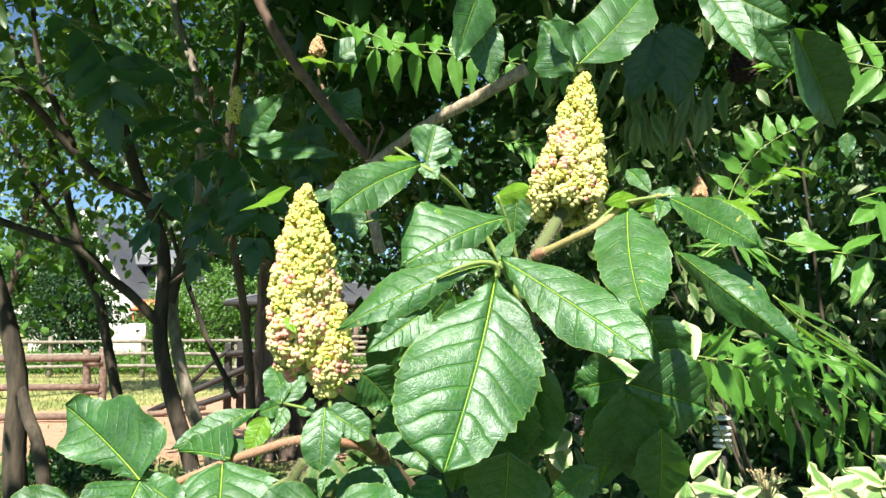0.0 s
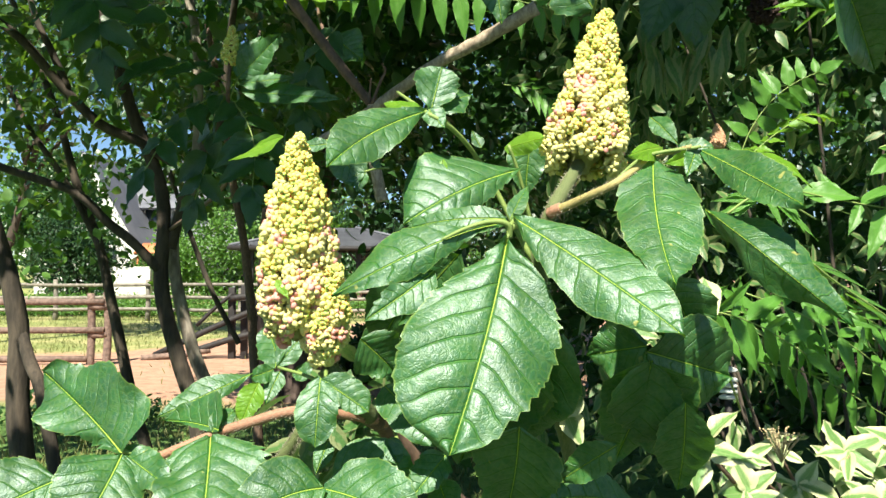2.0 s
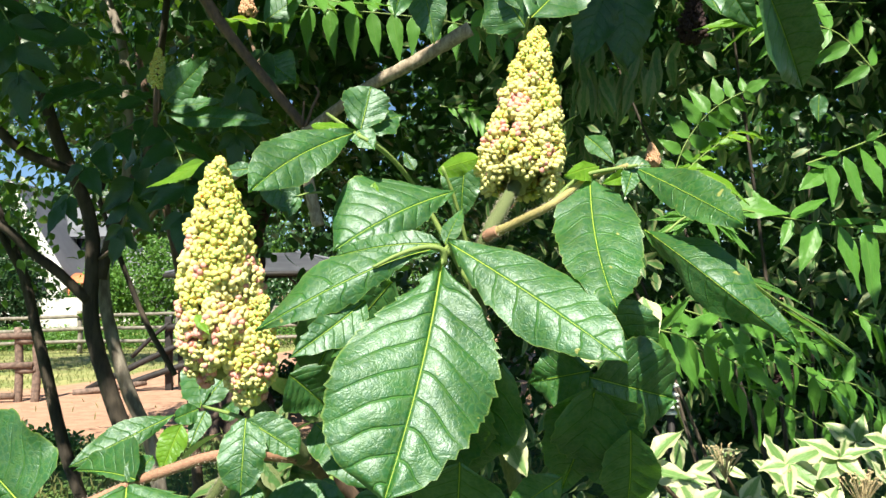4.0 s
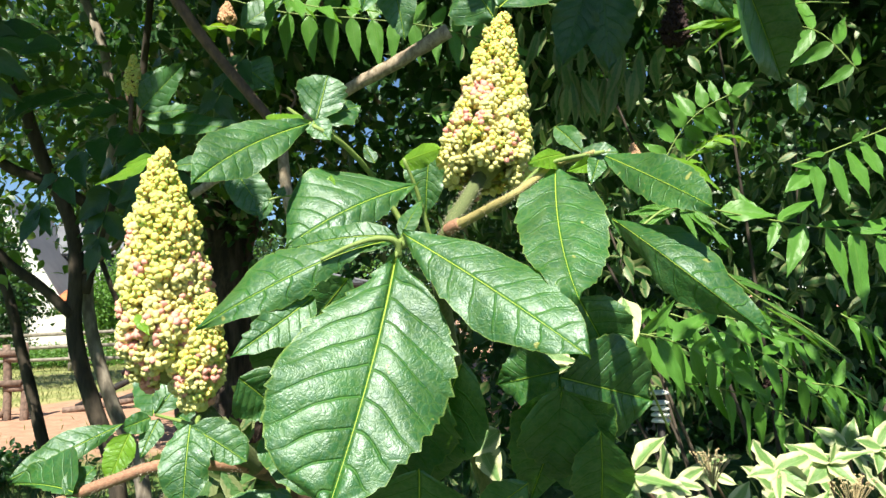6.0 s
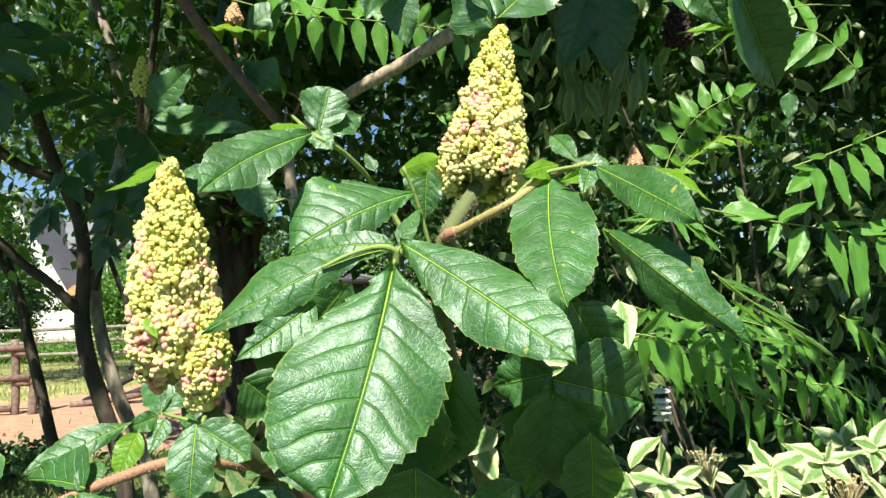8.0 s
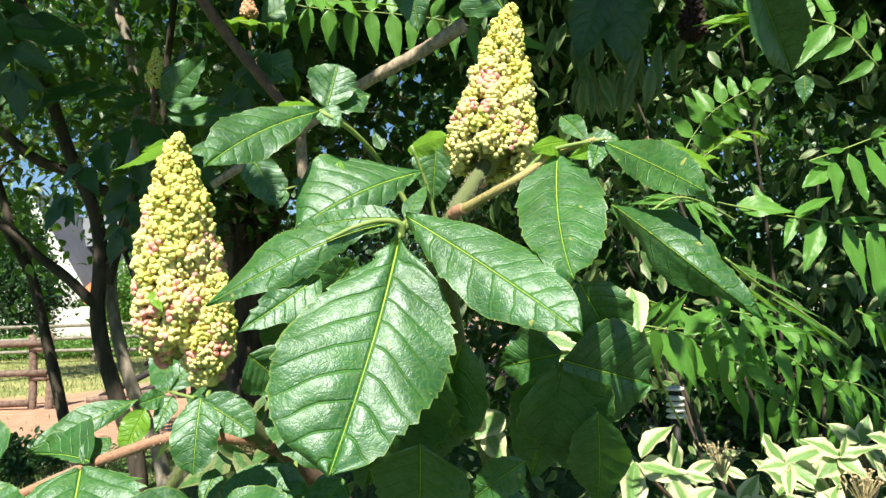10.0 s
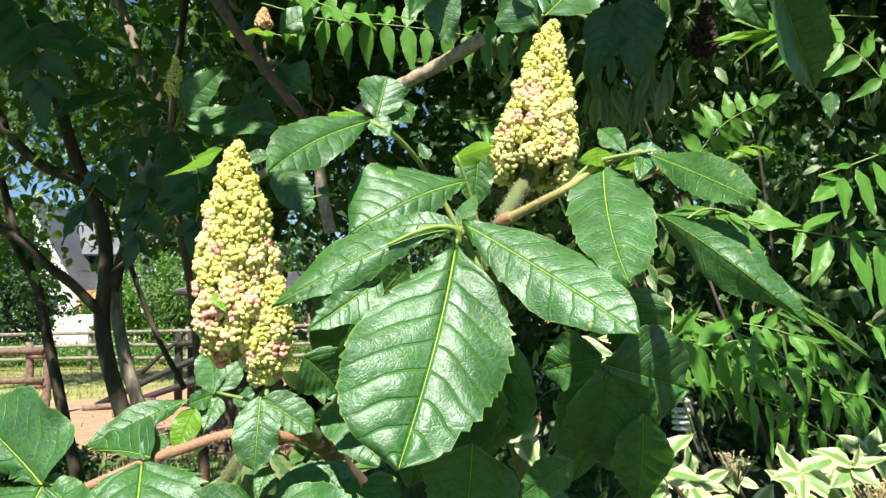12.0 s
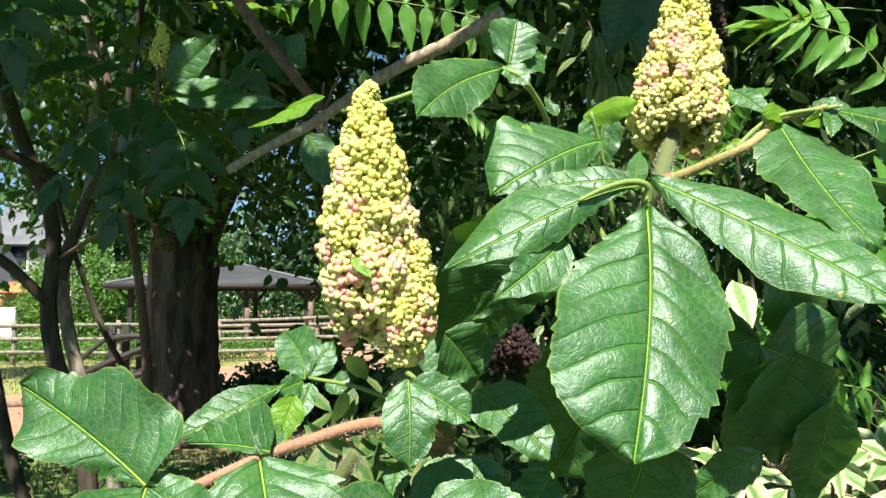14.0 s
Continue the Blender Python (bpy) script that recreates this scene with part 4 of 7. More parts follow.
def slender_trees():
    t = thing("slender_tree", (-1.3066, 4.0000, 0.3037), "slender forked tree with two crossing trunks", "tree", "slender trees by the fence")
    ORIGIN[t] = t.location.copy()
    part("trunk", tube([(-1.28, 4.0, -0.15), (-1.2407, 4.0000, 0.6318), (-1.3470, 4.0000, 1.0353), (-1.4179, 4.0000, 1.2756), (-1.4453, 4.0000, 1.4898), (-1.4324, 4.0000, 1.7063), (-1.4577, 4.0000, 1.9396), (-1.5893, 4.0000, 2.2647), (-1.6926, 4.0000, 2.5796), (-1.8017, 4.0000, 2.9298), (-1.9086, 4.0000, 3.3326), (-2.0412, 4.1000, 3.8971)], 0.043, 0.024, 12, 4, knots=0.05, seed=1), BARK, t)
    part("trunk", tube([(-1.10, 4.12, -0.15), (-1.1603, 4.1000, 0.6667), (-1.2900, 4.1000, 1.0237), (-1.3651, 4.1000, 1.2700), (-1.4149, 4.1000, 1.5338), (-1.4067, 4.1000, 1.7412), (-1.3399, 4.1000, 1.8906), (-1.2981, 4.1000, 2.1924), (-1.3375, 4.1500, 2.7931), (-1.4920, 4.2000, 3.2281), (-1.5386, 4.2000, 3.6884)], 0.037, 0.020, 12, 4, knots=0.05, seed=2), PALE_BARK, t, "pale lichened trunk")
    part("limb", tube([(-1.4470, 3.9800, 1.4984), (-1.5693, 3.9500, 1.6322), (-1.6807, 3.9000, 1.7351), (-1.8047, 3.8500, 1.8667), (-2.0064, 3.8000, 1.9399), (-2.2836, 3.7000, 2.0373)], 0.026, 0.018, 10, 4, knots=0.06, seed=3), BARK, t)
    part("limb", tube([(-1.4070, 4.0200, 1.6055), (-1.3482, 4.0000, 1.7935), (-1.2496, 3.9000, 1.9859), (-1.0864, 3.8000, 2.2547), (-1.0255, 3.7000, 2.5686), (-0.9537, 3.6000, 2.9255)], 0.030, 0.014, 10, 4, knots=0.06, seed=4), BARK, t)
    part("limb", tube([(-1.3853, 4.0000, 2.0425), (-1.5253, 3.9000, 2.1297), (-1.6847, 3.8000, 2.2038), (-1.8397, 3.7000, 2.3871), (-1.9589, 3.6000, 2.5534), (-2.1477, 3.5000, 2.6974)], 0.028, 0.018, 10, 4, knots=0.06, seed=5), BARK, t)
    part("limb", tube([(-1.7929, 3.7200, 2.3501), (-1.8592, 3.7000, 2.5126), (-1.9508, 3.7000, 2.7093), (-2.0047, 3.7000, 2.9651), (-2.0190, 3.7000, 3.2531)], 0.018, 0.010, 8, 4, knots=0.06, seed=6), BARK, t)
    t2 = thing("slender_tree", (-1.9, 4.6, 0), "thin dark leaning tree trunk", "tree", "slender trees by the fence")
    part("trunk", tube([(-1.5, 4.6, -0.15), (-1.7705, 4.6000, 0.5651), (-1.8863, 4.6000, 1.0304), (-1.9580, 4.6000, 1.3402), (-2.0266, 4.6000, 1.6373), (-2.1577, 4.6000, 1.9718), (-2.1973, 4.6000, 2.1069), (-2.3155, 4.6000, 2.4823), (-2.4681, 4.6000, 2.8285), (-2.6264, 4.6000, 3.2504)], 0.036, 0.016, 10, 4, knots=0.06, seed=7), BARK, t2)
    part("limb", tube([(-2.0446, 4.6000, 1.6706), (-2.1779, 4.5000, 1.9946), (-2.3363, 4.4000, 2.2757), (-2.4791, 4.4000, 2.5385), (-2.6221, 4.3000, 2.6768)], 0.02, 0.01, 8, 4, knots=0.06, seed=8), BARK, t2)
    t3 = thing("slender_tree", (-2.0, 3.6, 0), "dark trunk at the edge of the lawn", "tree", "slender trees by the fence")
    part("trunk", tube([(-1.75, 3.6, -0.15), (-1.9154, 3.6000, 0.6691), (-1.9385, 3.6000, 1.0187), (-1.9373, 3.6000, 1.1960), (-1.9802, 3.6000, 1.4263), (-2.0365, 3.6000, 1.6075), (-2.1388, 3.6000, 1.9485)], 0.055, 0.034, 12, 4, knots=0.06, seed=9), BARK, t3)
    part("limb", tube([(-1.9335, 3.6000, 1.2214), (-1.8584, 3.5500, 1.0752), (-1.7592, 3.5000, 0.8613), (-1.6, 3.5, -0.1)], 0.028, 0.03, 10, 4, knots=0.06, seed=10), BARK, t3)
    t4 = thing("slender_tree", (-1.0, 5.2, 0), "thin brown sapling leaning in the shade", "tree", "slender trees by the fence")
    part("trunk", tube([(-1.2, 5.2, -0.1), (-1.2556, 5.2000, 0.8048), (-1.2844, 5.2000, 1.2452), (-1.3401, 5.2000, 1.6928), (-1.4090, 5.2000, 2.0334), (-1.4866, 5.2000, 2.5328), (-1.5987, 5.2000, 3.1203)], 0.035, 0.02, 10, 4, knots=0.05, seed=11), BROWN_STEM, t4)
    part("limb", tube([(-1.3083, 5.0000, 1.0248), (-1.4704, 5.0000, 1.3263), (-1.5868, 5.0000, 1.6132), (-1.6858, 5.0000, 1.8851), (-1.7663, 5.0000, 2.1229)], 0.018, 0.014, 8, 4, knots=0.05, seed=12), BARK, t4)
    # crowns: broad drooping leaves under a closed roof of added leaves
    for tr, lo, hi, k, n in ((t, (-2.5, 2.6, 2.15), (-0.55, 4.6, 4.3), 90, 1800), (t2, (-3.6, 3.6, 1.9), (-1.7, 6.0, 4.6), 75, 1000), (t3, (-2.6, 2.6, 2.3), (-1.2, 4.0, 3.9), 34, 800), (t4, (-1.7, 4.6, 2.2), (0.0, 6.2, 4.4), 70, 2300)):
        c, ax, u = clumped(n, scatter(k, lo, hi), (0.14, 0.14, 0.10), 0.7, 0.6, True)
        leaf_cloud("crown", c, ax, u, rng.uniform(0.045, 0.12, n), rng.uniform(0.026, 0.065, n), CROWN_LEAF, tr)
    # unseen leaf layer added overhead to keep the crowns in shade
    n = 4300
    c, ax, u = clumped(n, scatter(105, (-4.2, 0.8, 4.6), (0.0, 5.2, 5.4)), (0.2, 0.2, 0.1), 0.8, 0.3, True)
    leaf_cloud("crown", c, ax, u, rng.uniform(0.10, 0.17, n), rng.uniform(0.06, 0.10, n), CROWN_LEAF, t)
    c, ax, u = clumped(260, scatter(22, (-3.2, 4.0, 1.4), (-1.9, 5.6, 2.1)), (0.12, 0.12, 0.10), 0.7, 0.4)
    leaf_cloud("crown", c, ax, u, rng.uniform(0.05, 0.1, 260), rng.uniform(0.03, 0.06, 260), HEDGE_LEAF, t2)


slender_trees()

# sunlit trees behind the slender trunks
tree("tree", "sunlit broad-leaved tree behind the fence", (-9.3, 15.5, 0), 8, (-7.4, 15.5, 5.8), (3.4, 1.6, 2.4), 6500, 0.15, CROWN_LEAF, 0.12, 110)


# ---- variegated dogwood and the added shade roof over it ----
def dogwood():
    t = thing("variegated_dogwood", (1.6, 2.7, 0), "variegated dogwood shrub with cream-edged leaves", "shrub")
    tips = scatter(150, (0.35, 2.7, 0.5), (3.4, 3.9, 3.2))
    near = [Vector(q) for q in ((0.6820, 1.4000, 1.2026), (0.7437, 1.3500, 1.2213), (0.8962, 1.4500, 1.2182), (0.3413, 1.1000, 1.2773), (0.5779, 1.3500, 1.1588), (0.6820, 1.3000, 1.1491), (0.8832, 1.4000, 1.1429), (1.0705, 1.5000, 1.1277), (0.4337, 1.2000, 1.1871), (0.7189, 1.2500, 1.1319), (0.8785, 1.3000, 1.1074), (0.5359, 1.5000, 1.1683), (0.6461, 1.6000, 1.1672), (0.8507, 1.6000, 1.1545), (0.9586, 1.6500, 1.1857), (0.7244, 1.5000, 1.1442))]
    for i in range(14):
        e = Vector(tips[i])
        s = Vector((1.6 + 0.12 * (i % 5 - 2), 2.8 + 0.1 * (i % 3), -0.05))
        part("stem", tube([s, s.lerp(e, 0.5) + Vector((0, 0, 0.15)), e], 0.009, 0.004, 7, 4, knots=0.05, seed=i), BARK, t)
    for i in range(len(near)):
        e = Vector(near[i])
        s = Vector((1.3 + 0.1 * (i % 3), 2.4, 0.0))
        part("stem", tube([s, s.lerp(e, 0.6) + Vector((0, 0, 0.12)), e], 0.008, 0.003, 6, 4, seed=i), BROWN_STEM, t)
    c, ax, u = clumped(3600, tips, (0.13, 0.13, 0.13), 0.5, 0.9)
    leaf_cloud("foliage", c, ax, u, rng.uniform(0.06, 0.12, 3600), rng.uniform(0.026, 0.045, 3600), SHADE_CREAM, t)
    # rosettes of broad cream leaves at the sunlit shoot ends
    rnd = random.Random(12)
    for e in near:
        turn = rnd.uniform(0, 6.28)
        n = rnd.choice((4, 5, 5))
        for k in range(n):
            q = turn + k * 6.283 / n + rnd.uniform(-0.25, 0.25)
            way = Vector((math.cos(q), 0.5 * math.sin(q) - rnd.uniform(0.0, 0.5), 0.7 * math.sin(q) + rnd.uniform(-0.15, 0.3))).normalized()
            up = Vector((rnd.gauss(0, 0.3), -0.7 + rnd.gauss(0, 0.3), 0.8))
            foot = e + Vector((rnd.gauss(0, 0.004), rnd.gauss(0, 0.004), rnd.gauss(0, 0.004)))
            leaflet(t, foot, foot + way * rnd.uniform(0.045, 0.082), way.cross(up), rnd.uniform(0.024, 0.042), CREAM_LEAF, shape="ovate", bend=rnd.uniform(-0.05, 0.4), fold=rnd.uniform(-0.1, 0.5), wave=0.09, rows=14, cols=6, teeth=1, seed=rnd.randrange(999))
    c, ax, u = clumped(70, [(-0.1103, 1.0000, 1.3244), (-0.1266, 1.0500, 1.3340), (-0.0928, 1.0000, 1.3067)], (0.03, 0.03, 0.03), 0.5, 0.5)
    leaf_cloud("foliage", c, ax, u, rng.uniform(0.04, 0.07, 70), rng.uniform(0.018, 0.03, 70), SHADE_CREAM, t)
    # shaded shoots hanging behind the flower head, in the shade-darkened leaf colour
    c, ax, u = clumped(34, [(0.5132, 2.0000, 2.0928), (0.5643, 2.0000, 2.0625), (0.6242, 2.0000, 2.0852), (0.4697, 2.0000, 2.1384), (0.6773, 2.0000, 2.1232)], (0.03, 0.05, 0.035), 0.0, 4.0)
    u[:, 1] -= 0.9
    leaf_cloud("foliage", c, ax, u, rng.uniform(0.09, 0.13, 34), rng.uniform(0.026, 0.036, 34), SHADE_CREAM, t)
    return t


DOG = dogwood()


def shade_tree():
    t = thing("shade_tree", (3.4, 4.4, 0), "broad tree with an unseen leaf roof added to shade the shrubs", "tree")
    part("trunk", tube([(3.4, 4.4, -0.2), (3.3, 4.3, 1.5), (3.0, 4.0, 3.2), (2.6, 3.4, 4.4)], 0.16, 0.08, 12, 5, knots=0.06), BARK, t)
    for i, e in enumerate(((0.2, 2.2, 3.6), (1.4, 1.6, 3.4), (-0.8, 3.6, 3.9), (4.6, 2.6, 3.9), (2.4, 5.6, 4.6), (0.8, 4.6, 4.4))):
        part("limb", tube([(3.0, 4.0, 3.0), ((3 + e[0]) / 2, (4 + e[1]) / 2, 3.7), e], 0.06, 0.015, 8, 5, knots=0.05, seed=i), BARK, t)
    # leaf roof added above view for shade, with holes for the sunlit leaves
    cl = np.concatenate([scatter(370, (-0.9, 1.2, 2.9), (5.6, 6.2, 4.4)), scatter(14, (0.3, 0.9, 2.9), (0.62, 1.3, 3.4)), scatter(60, (-2.6, 0.55, 2.7), (-0.28, 1.4, 3.6))])
    hole = ((cl[:, 0] > 0.65) & (cl[:, 0] < 1.5) & (cl[:, 1] < 2.1)) | ((cl[:, 0] > -0.25) & (cl[:, 0] < 0.35) & (cl[:, 1] < 1.9) & (cl[:, 1] > 0.9)) | ((abs(cl[:, 0] + 0.42) < 0.08) & (cl[:, 1] > 0.7) & (cl[:, 1] < 1.6))
    cl = cl[~hole]
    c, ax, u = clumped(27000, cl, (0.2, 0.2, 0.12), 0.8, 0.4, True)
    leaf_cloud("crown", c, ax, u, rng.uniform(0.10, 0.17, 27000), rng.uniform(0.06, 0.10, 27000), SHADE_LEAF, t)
    # unseen low sprays, added only to cast dapples on the shrubs beneath
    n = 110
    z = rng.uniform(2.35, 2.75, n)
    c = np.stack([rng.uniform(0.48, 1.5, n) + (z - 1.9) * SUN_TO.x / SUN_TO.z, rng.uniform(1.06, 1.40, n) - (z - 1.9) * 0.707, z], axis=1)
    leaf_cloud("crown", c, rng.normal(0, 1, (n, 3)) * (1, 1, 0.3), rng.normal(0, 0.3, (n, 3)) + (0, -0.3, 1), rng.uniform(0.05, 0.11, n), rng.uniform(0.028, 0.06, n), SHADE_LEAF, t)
    # leaf wall down to the ground, added as a dark backdrop against sky
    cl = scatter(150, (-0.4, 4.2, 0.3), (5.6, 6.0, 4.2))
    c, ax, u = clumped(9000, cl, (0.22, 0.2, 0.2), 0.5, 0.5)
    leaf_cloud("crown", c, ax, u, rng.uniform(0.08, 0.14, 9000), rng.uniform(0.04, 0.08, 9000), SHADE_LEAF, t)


shade_tree()


# ---- the sumac with the flower heads ----
sumac = thing("sumac_shrub", (0.25, 1.15, 0), "staghorn sumac with broad glossy leaves and yellow flower heads", "shrub")


def stem(points, r0, r1, material, parent=None, name="stem", label="", hairs=0, seed=0, seg=10, knots=0.04):
    ob = part(name, tube(points, r0, r1, seg, 6, knots=knots, seed=seed), material, parent or sumac, label)
    if hairs:
        line = curve_points(points, 12)
        rnd = random.Random(seed + 5)
        verts, faces = [], []
        for i in range(hairs):
            k = rnd.uniform(0, len(line) - 1.001)
            p = line[int(k)].lerp(line[int(k) + 1], k % 1)
            d = Vector((rnd.gauss(0, 1), rnd.gauss(0, 1), rnd.gauss(0, 1)))
            t = (line[int(k) + 1] - line[int(k)]).normalized()
            d = (d - t * d.dot(t)).normalized()
            r = r0 + (r1 - r0) * k / len(line)
            w = t * 0.00016
            h = rnd.uniform(0.0014, 0.0032)
            n = len(verts)
            verts += [p + d * r * 0.9 - w, p + d * r * 0.9 + w, p + d * (r + h) + t * rnd.uniform(-0.001, 0.001)]
            faces.append((n, n + 1, n + 2))
        mesh = bpy.data.meshes.new("hairs")
        mesh.from_pydata(verts, [], faces)
        finish(mesh, HAIR)
        tagged(place("hairs", mesh, ob), kind="stuff")
    return ob


def floret_mesh(seed, big, pink=0, base=None):
    """A knot of a few blunt, uneven flower buds; some may be flushed pink."""
    rnd = random.Random(seed)
    bm = bmesh.new()
    for i in range(6):
        d = Vector((rnd.gauss(0, 1), rnd.gauss(0, 1), rnd.uniform(-0.1, 1.3))).normalized()
        r = rnd.uniform(0.0016, 0.0025) * big
        m = Matrix.Translation(d * rnd.uniform(0.0028, 0.0052) * big) @ d.to_track_quat("Z", "Y").to_matrix().to_4x4() @ pose(0, 0, 0, rnd.uniform(-20, 20), rnd.uniform(-20, 20), 0) @ Matrix.Diagonal((r * rnd.uniform(0.8, 1.25), r * rnd.uniform(0.8, 1.25), r * rnd.uniform(0.9, 1.6), 1))
        made = bmesh.ops.create_icosphere(bm, subdivisions=2, radius=1.0, matrix=m)["verts"]
        for v in made:
            v.co += (v.co - m.translation) * 0.6 * noise.noise(v.co * 520 + Vector((seed * 3.1, i, 0)))
            for f in v.link_faces:
                f.material_index = 1 if i < pink else 0
    mesh = bpy.data.meshes.new("floret")
    bm.to_mesh(mesh)
    bm.free()
    return finish(mesh, (base or FLORET, PINK))


FLORETS = [floret_mesh(i, 1.0) for i in range(6)]
DRY_FLORETS = [floret_mesh(30 + i, 1.0, 0, DRY) for i in range(2)]


def cluster_mesh(seed, buds, reach, pink=0, base=None):
    """A short upturned flower branchlet: a green stalk set all round with blunt bud cups, fullest at its end."""
    rnd = random.Random(seed)
    bm = tube([(0, 0, -reach * 0.5), (0.0004, 0, reach * 0.3), (0, 0, reach * 0.9)], 0.0011, 0.0006, 6, 2)
    for f in bm.faces:
        f.material_index = 2
    for i in range(buds):
        h = (i + 0.5) / buds
        turn = i * 2.39996 + rnd.uniform(-0.3, 0.3)
        wide = (0.0044 + 0.0016 * math.sin(3.14 * h)) * (1 - 0.55 * h ** 3) * rnd.uniform(0.8, 1.15)
        d = Vector((math.cos(turn) * (1 - 0.6 * h * h), math.sin(turn) * (1 - 0.6 * h * h), 0.25 + 0.8 * h)).normalized()
        at = Vector((math.cos(turn) * wide, math.sin(turn) * wide, reach * (0.05 + 0.95 * h)))
        r = rnd.uniform(0.0016, 0.0025)
        m = Matrix.Translation(at) @ d.to_track_quat("Z", "Y").to_matrix().to_4x4() @ pose(0, 0, 0, rnd.uniform(-25, 25), rnd.uniform(-25, 25), 0) @ Matrix.Diagonal((r * rnd.uniform(0.9, 1.1), r * rnd.uniform(0.9, 1.1), r * rnd.uniform(1.1, 1.45), 1))
        flushed, rosy = rnd.random() < pink, rnd.uniform(-1.2, 0.6)
        for v in bmesh.ops.create_icosphere(bm, subdivisions=2, radius=1.0, matrix=m)["verts"]:
            q = (v.co - at).dot(d) / r
            # a dimple in the open end, slight unevenness
            if q > 1.0:
                v.co -= d * r * 0.55 * (q - 0.9)
            v.co += (v.co - at) * 0.42 * noise.noise(v.co * 520 + Vector((seed * 3.1, i, 0)))
            for f in v.link_faces:
                f.material_index = 1 if flushed and q > rosy else 0
    mesh = bpy.data.meshes.new("floret")
    bm.to_mesh(mesh)
    bm.free()
    return finish(mesh, (base or FLORET, PINK, CORE))


YELLOW_CLUSTERS = [cluster_mesh(100 + i, 20 + i % 3 * 2, 0.010) for i in range(6)]
CREAM_CLUSTERS = [cluster_mesh(120 + i, 20 + i % 3 * 2, 0.010, 0.05, CREAM_FLORET) for i in range(5)]
PINK_CLUSTERS = [cluster_mesh(140 + i, 20, 0.0095, 0.22 + 0.12 * (i % 2), CREAM_FLORET) for i in range(4)]


def flower_head(base, top, widths, count, label, seed, pink, size=1.0, hollow=0.0):
    """An upright cone of flower branchlets; widths are its radii from the foot to the tip."""
    rnd = random.Random(seed)
    base, top = Vector(base), Vector(top)
    axis = top - base
    length = axis.length
    axis.normalize()
    a = axis.cross(Vector((0, 1, 0.2))).normalized()
    b = axis.cross(a)
    grid = np.linspace(0, 1, len(widths))
    core = tube([base - axis * 0.004, base.lerp(top, 0.3), base.lerp(top, 0.96)], 1.0, 1.0, 12, 8, knots=0.10, seed=seed)
    for v in core.verts:
        h = (v.co - base).dot(axis) / length
        mid = base + axis * (h * length)
        v.co = mid + (v.co - mid).normalized() * (0.50 * min(1.0, 0.42 + 4 * max(h, 0.0)) * float(np.interp(h, grid, widths)) * rnd.uniform(0.92, 1.08))
    head = part("panicle", core, CORE, sumac, label)
    steps = np.linspace(0, 1, 400)
    area = np.cumsum(np.interp(steps, grid, widths) + 0.003)
    area /= area[-1]
    for k in range(count):
        h = float(np.interp((k + 0.5) / count, area, steps))
        turn = k * 2.39996 + rnd.uniform(-0.22, 0.22)
        d0 = a * math.cos(turn) + b * math.sin(turn)
        front = d0.dot(Vector((0.15, -1, 0)).normalized())
        if hollow and h < hollow and front > 0.62:
            continue
        r = float(np.interp(h, grid, widths)) * rnd.uniform(0.84, 1.06)
        s = size * rnd.uniform(0.85, 1.12) * (0.72 + 0.28 * min(1.0, (1 - h) * 2.5))
        out = (d0 * (1.0 - 0.55 * h) + axis * (0.30 + 0.9 * h) + axis.cross(d0) * rnd.uniform(-0.25, 0.25)).normalized()
        flush = pink * max(0.0, 1.25 - 2.4 * abs(h - 0.24))
        kinds = PINK_CLUSTERS if rnd.random() < flush else CREAM_CLUSTERS if rnd.random() < 0.9 - 1.0 * h else YELLOW_CLUSTERS
        p = base + axis * (h * length) + d0 * r - out * 0.0125 * s
        ob = new("floret", rnd.choice(kinds))
        ob.parent = head
        ob.matrix_basis = Matrix.Translation(p - ORIGIN[head]) @ out.to_track_quat("Z", "Y").to_matrix().to_4x4() @ pose(0, 0, 0, 0, 0, rnd.uniform(0, 360)) @ Matrix.Diagonal((s, s, s, 1))
    return head


def panicle(parent, base, top, radius, count, label, seed, meshes, size):
    """A small far flower head: bud knots round a brown axis, fullest low down."""
    rnd = random.Random(seed)
    base, top = Vector(base), Vector(top)
    axis = top - base
    length = axis.length
    axis.normalize()
    a = axis.cross(Vector((0, 1, 0.2))).normalized()
    b = axis.cross(a)
    core = tube([base + axis * 0.05 * length, base.lerp(top, 0.3), base.lerp(top, 0.97)], radius * 0.5, radius * 0.14, 12, 6, knots=0.10, seed=seed)
    head = part("panicle", core, BROWN_STEM, parent, label)
    for k in range(count):
        h = ((k + 0.5) / count) ** 1.25
        turn = k * 2.39996 + rnd.uniform(-0.15, 0.15)
        r = radius * (min(1.0, (h + 0.05) / 0.22) * (1 - h) ** 0.72 + 0.13 * (1 - h * 0.5)) * rnd.uniform(0.8, 1.04)
        d0 = a * math.cos(turn) + b * math.sin(turn)
        d = (d0 + axis * (0.2 + 0.5 * h)).normalized()
        s = size * rnd.uniform(0.78, 1.12) * (0.76 + 0.24 * (1 - h))
        ob = new("floret", rnd.choice(meshes))
        ob.parent = head
        ob.matrix_basis = Matrix.Translation(base + axis * (h * length) + d0 * r - ORIGIN[head]) @ d.to_track_quat("Z", "Y").to_matrix().to_4x4() @ Matrix.Diagonal((s, s, s, 1))
    return head


flower_head((-0.1215, 0.6980, 1.4600), (-0.1252, 0.6950, 1.6275), (0.025, 0.0345, 0.0360, 0.0348, 0.0328, 0.0310, 0.0280, 0.0235, 0.0175, 0.0110, 0.0050), 160, "tall yellow-green flower head flushed pink below", 1, 0.7, size=1.12, hollow=0.06)
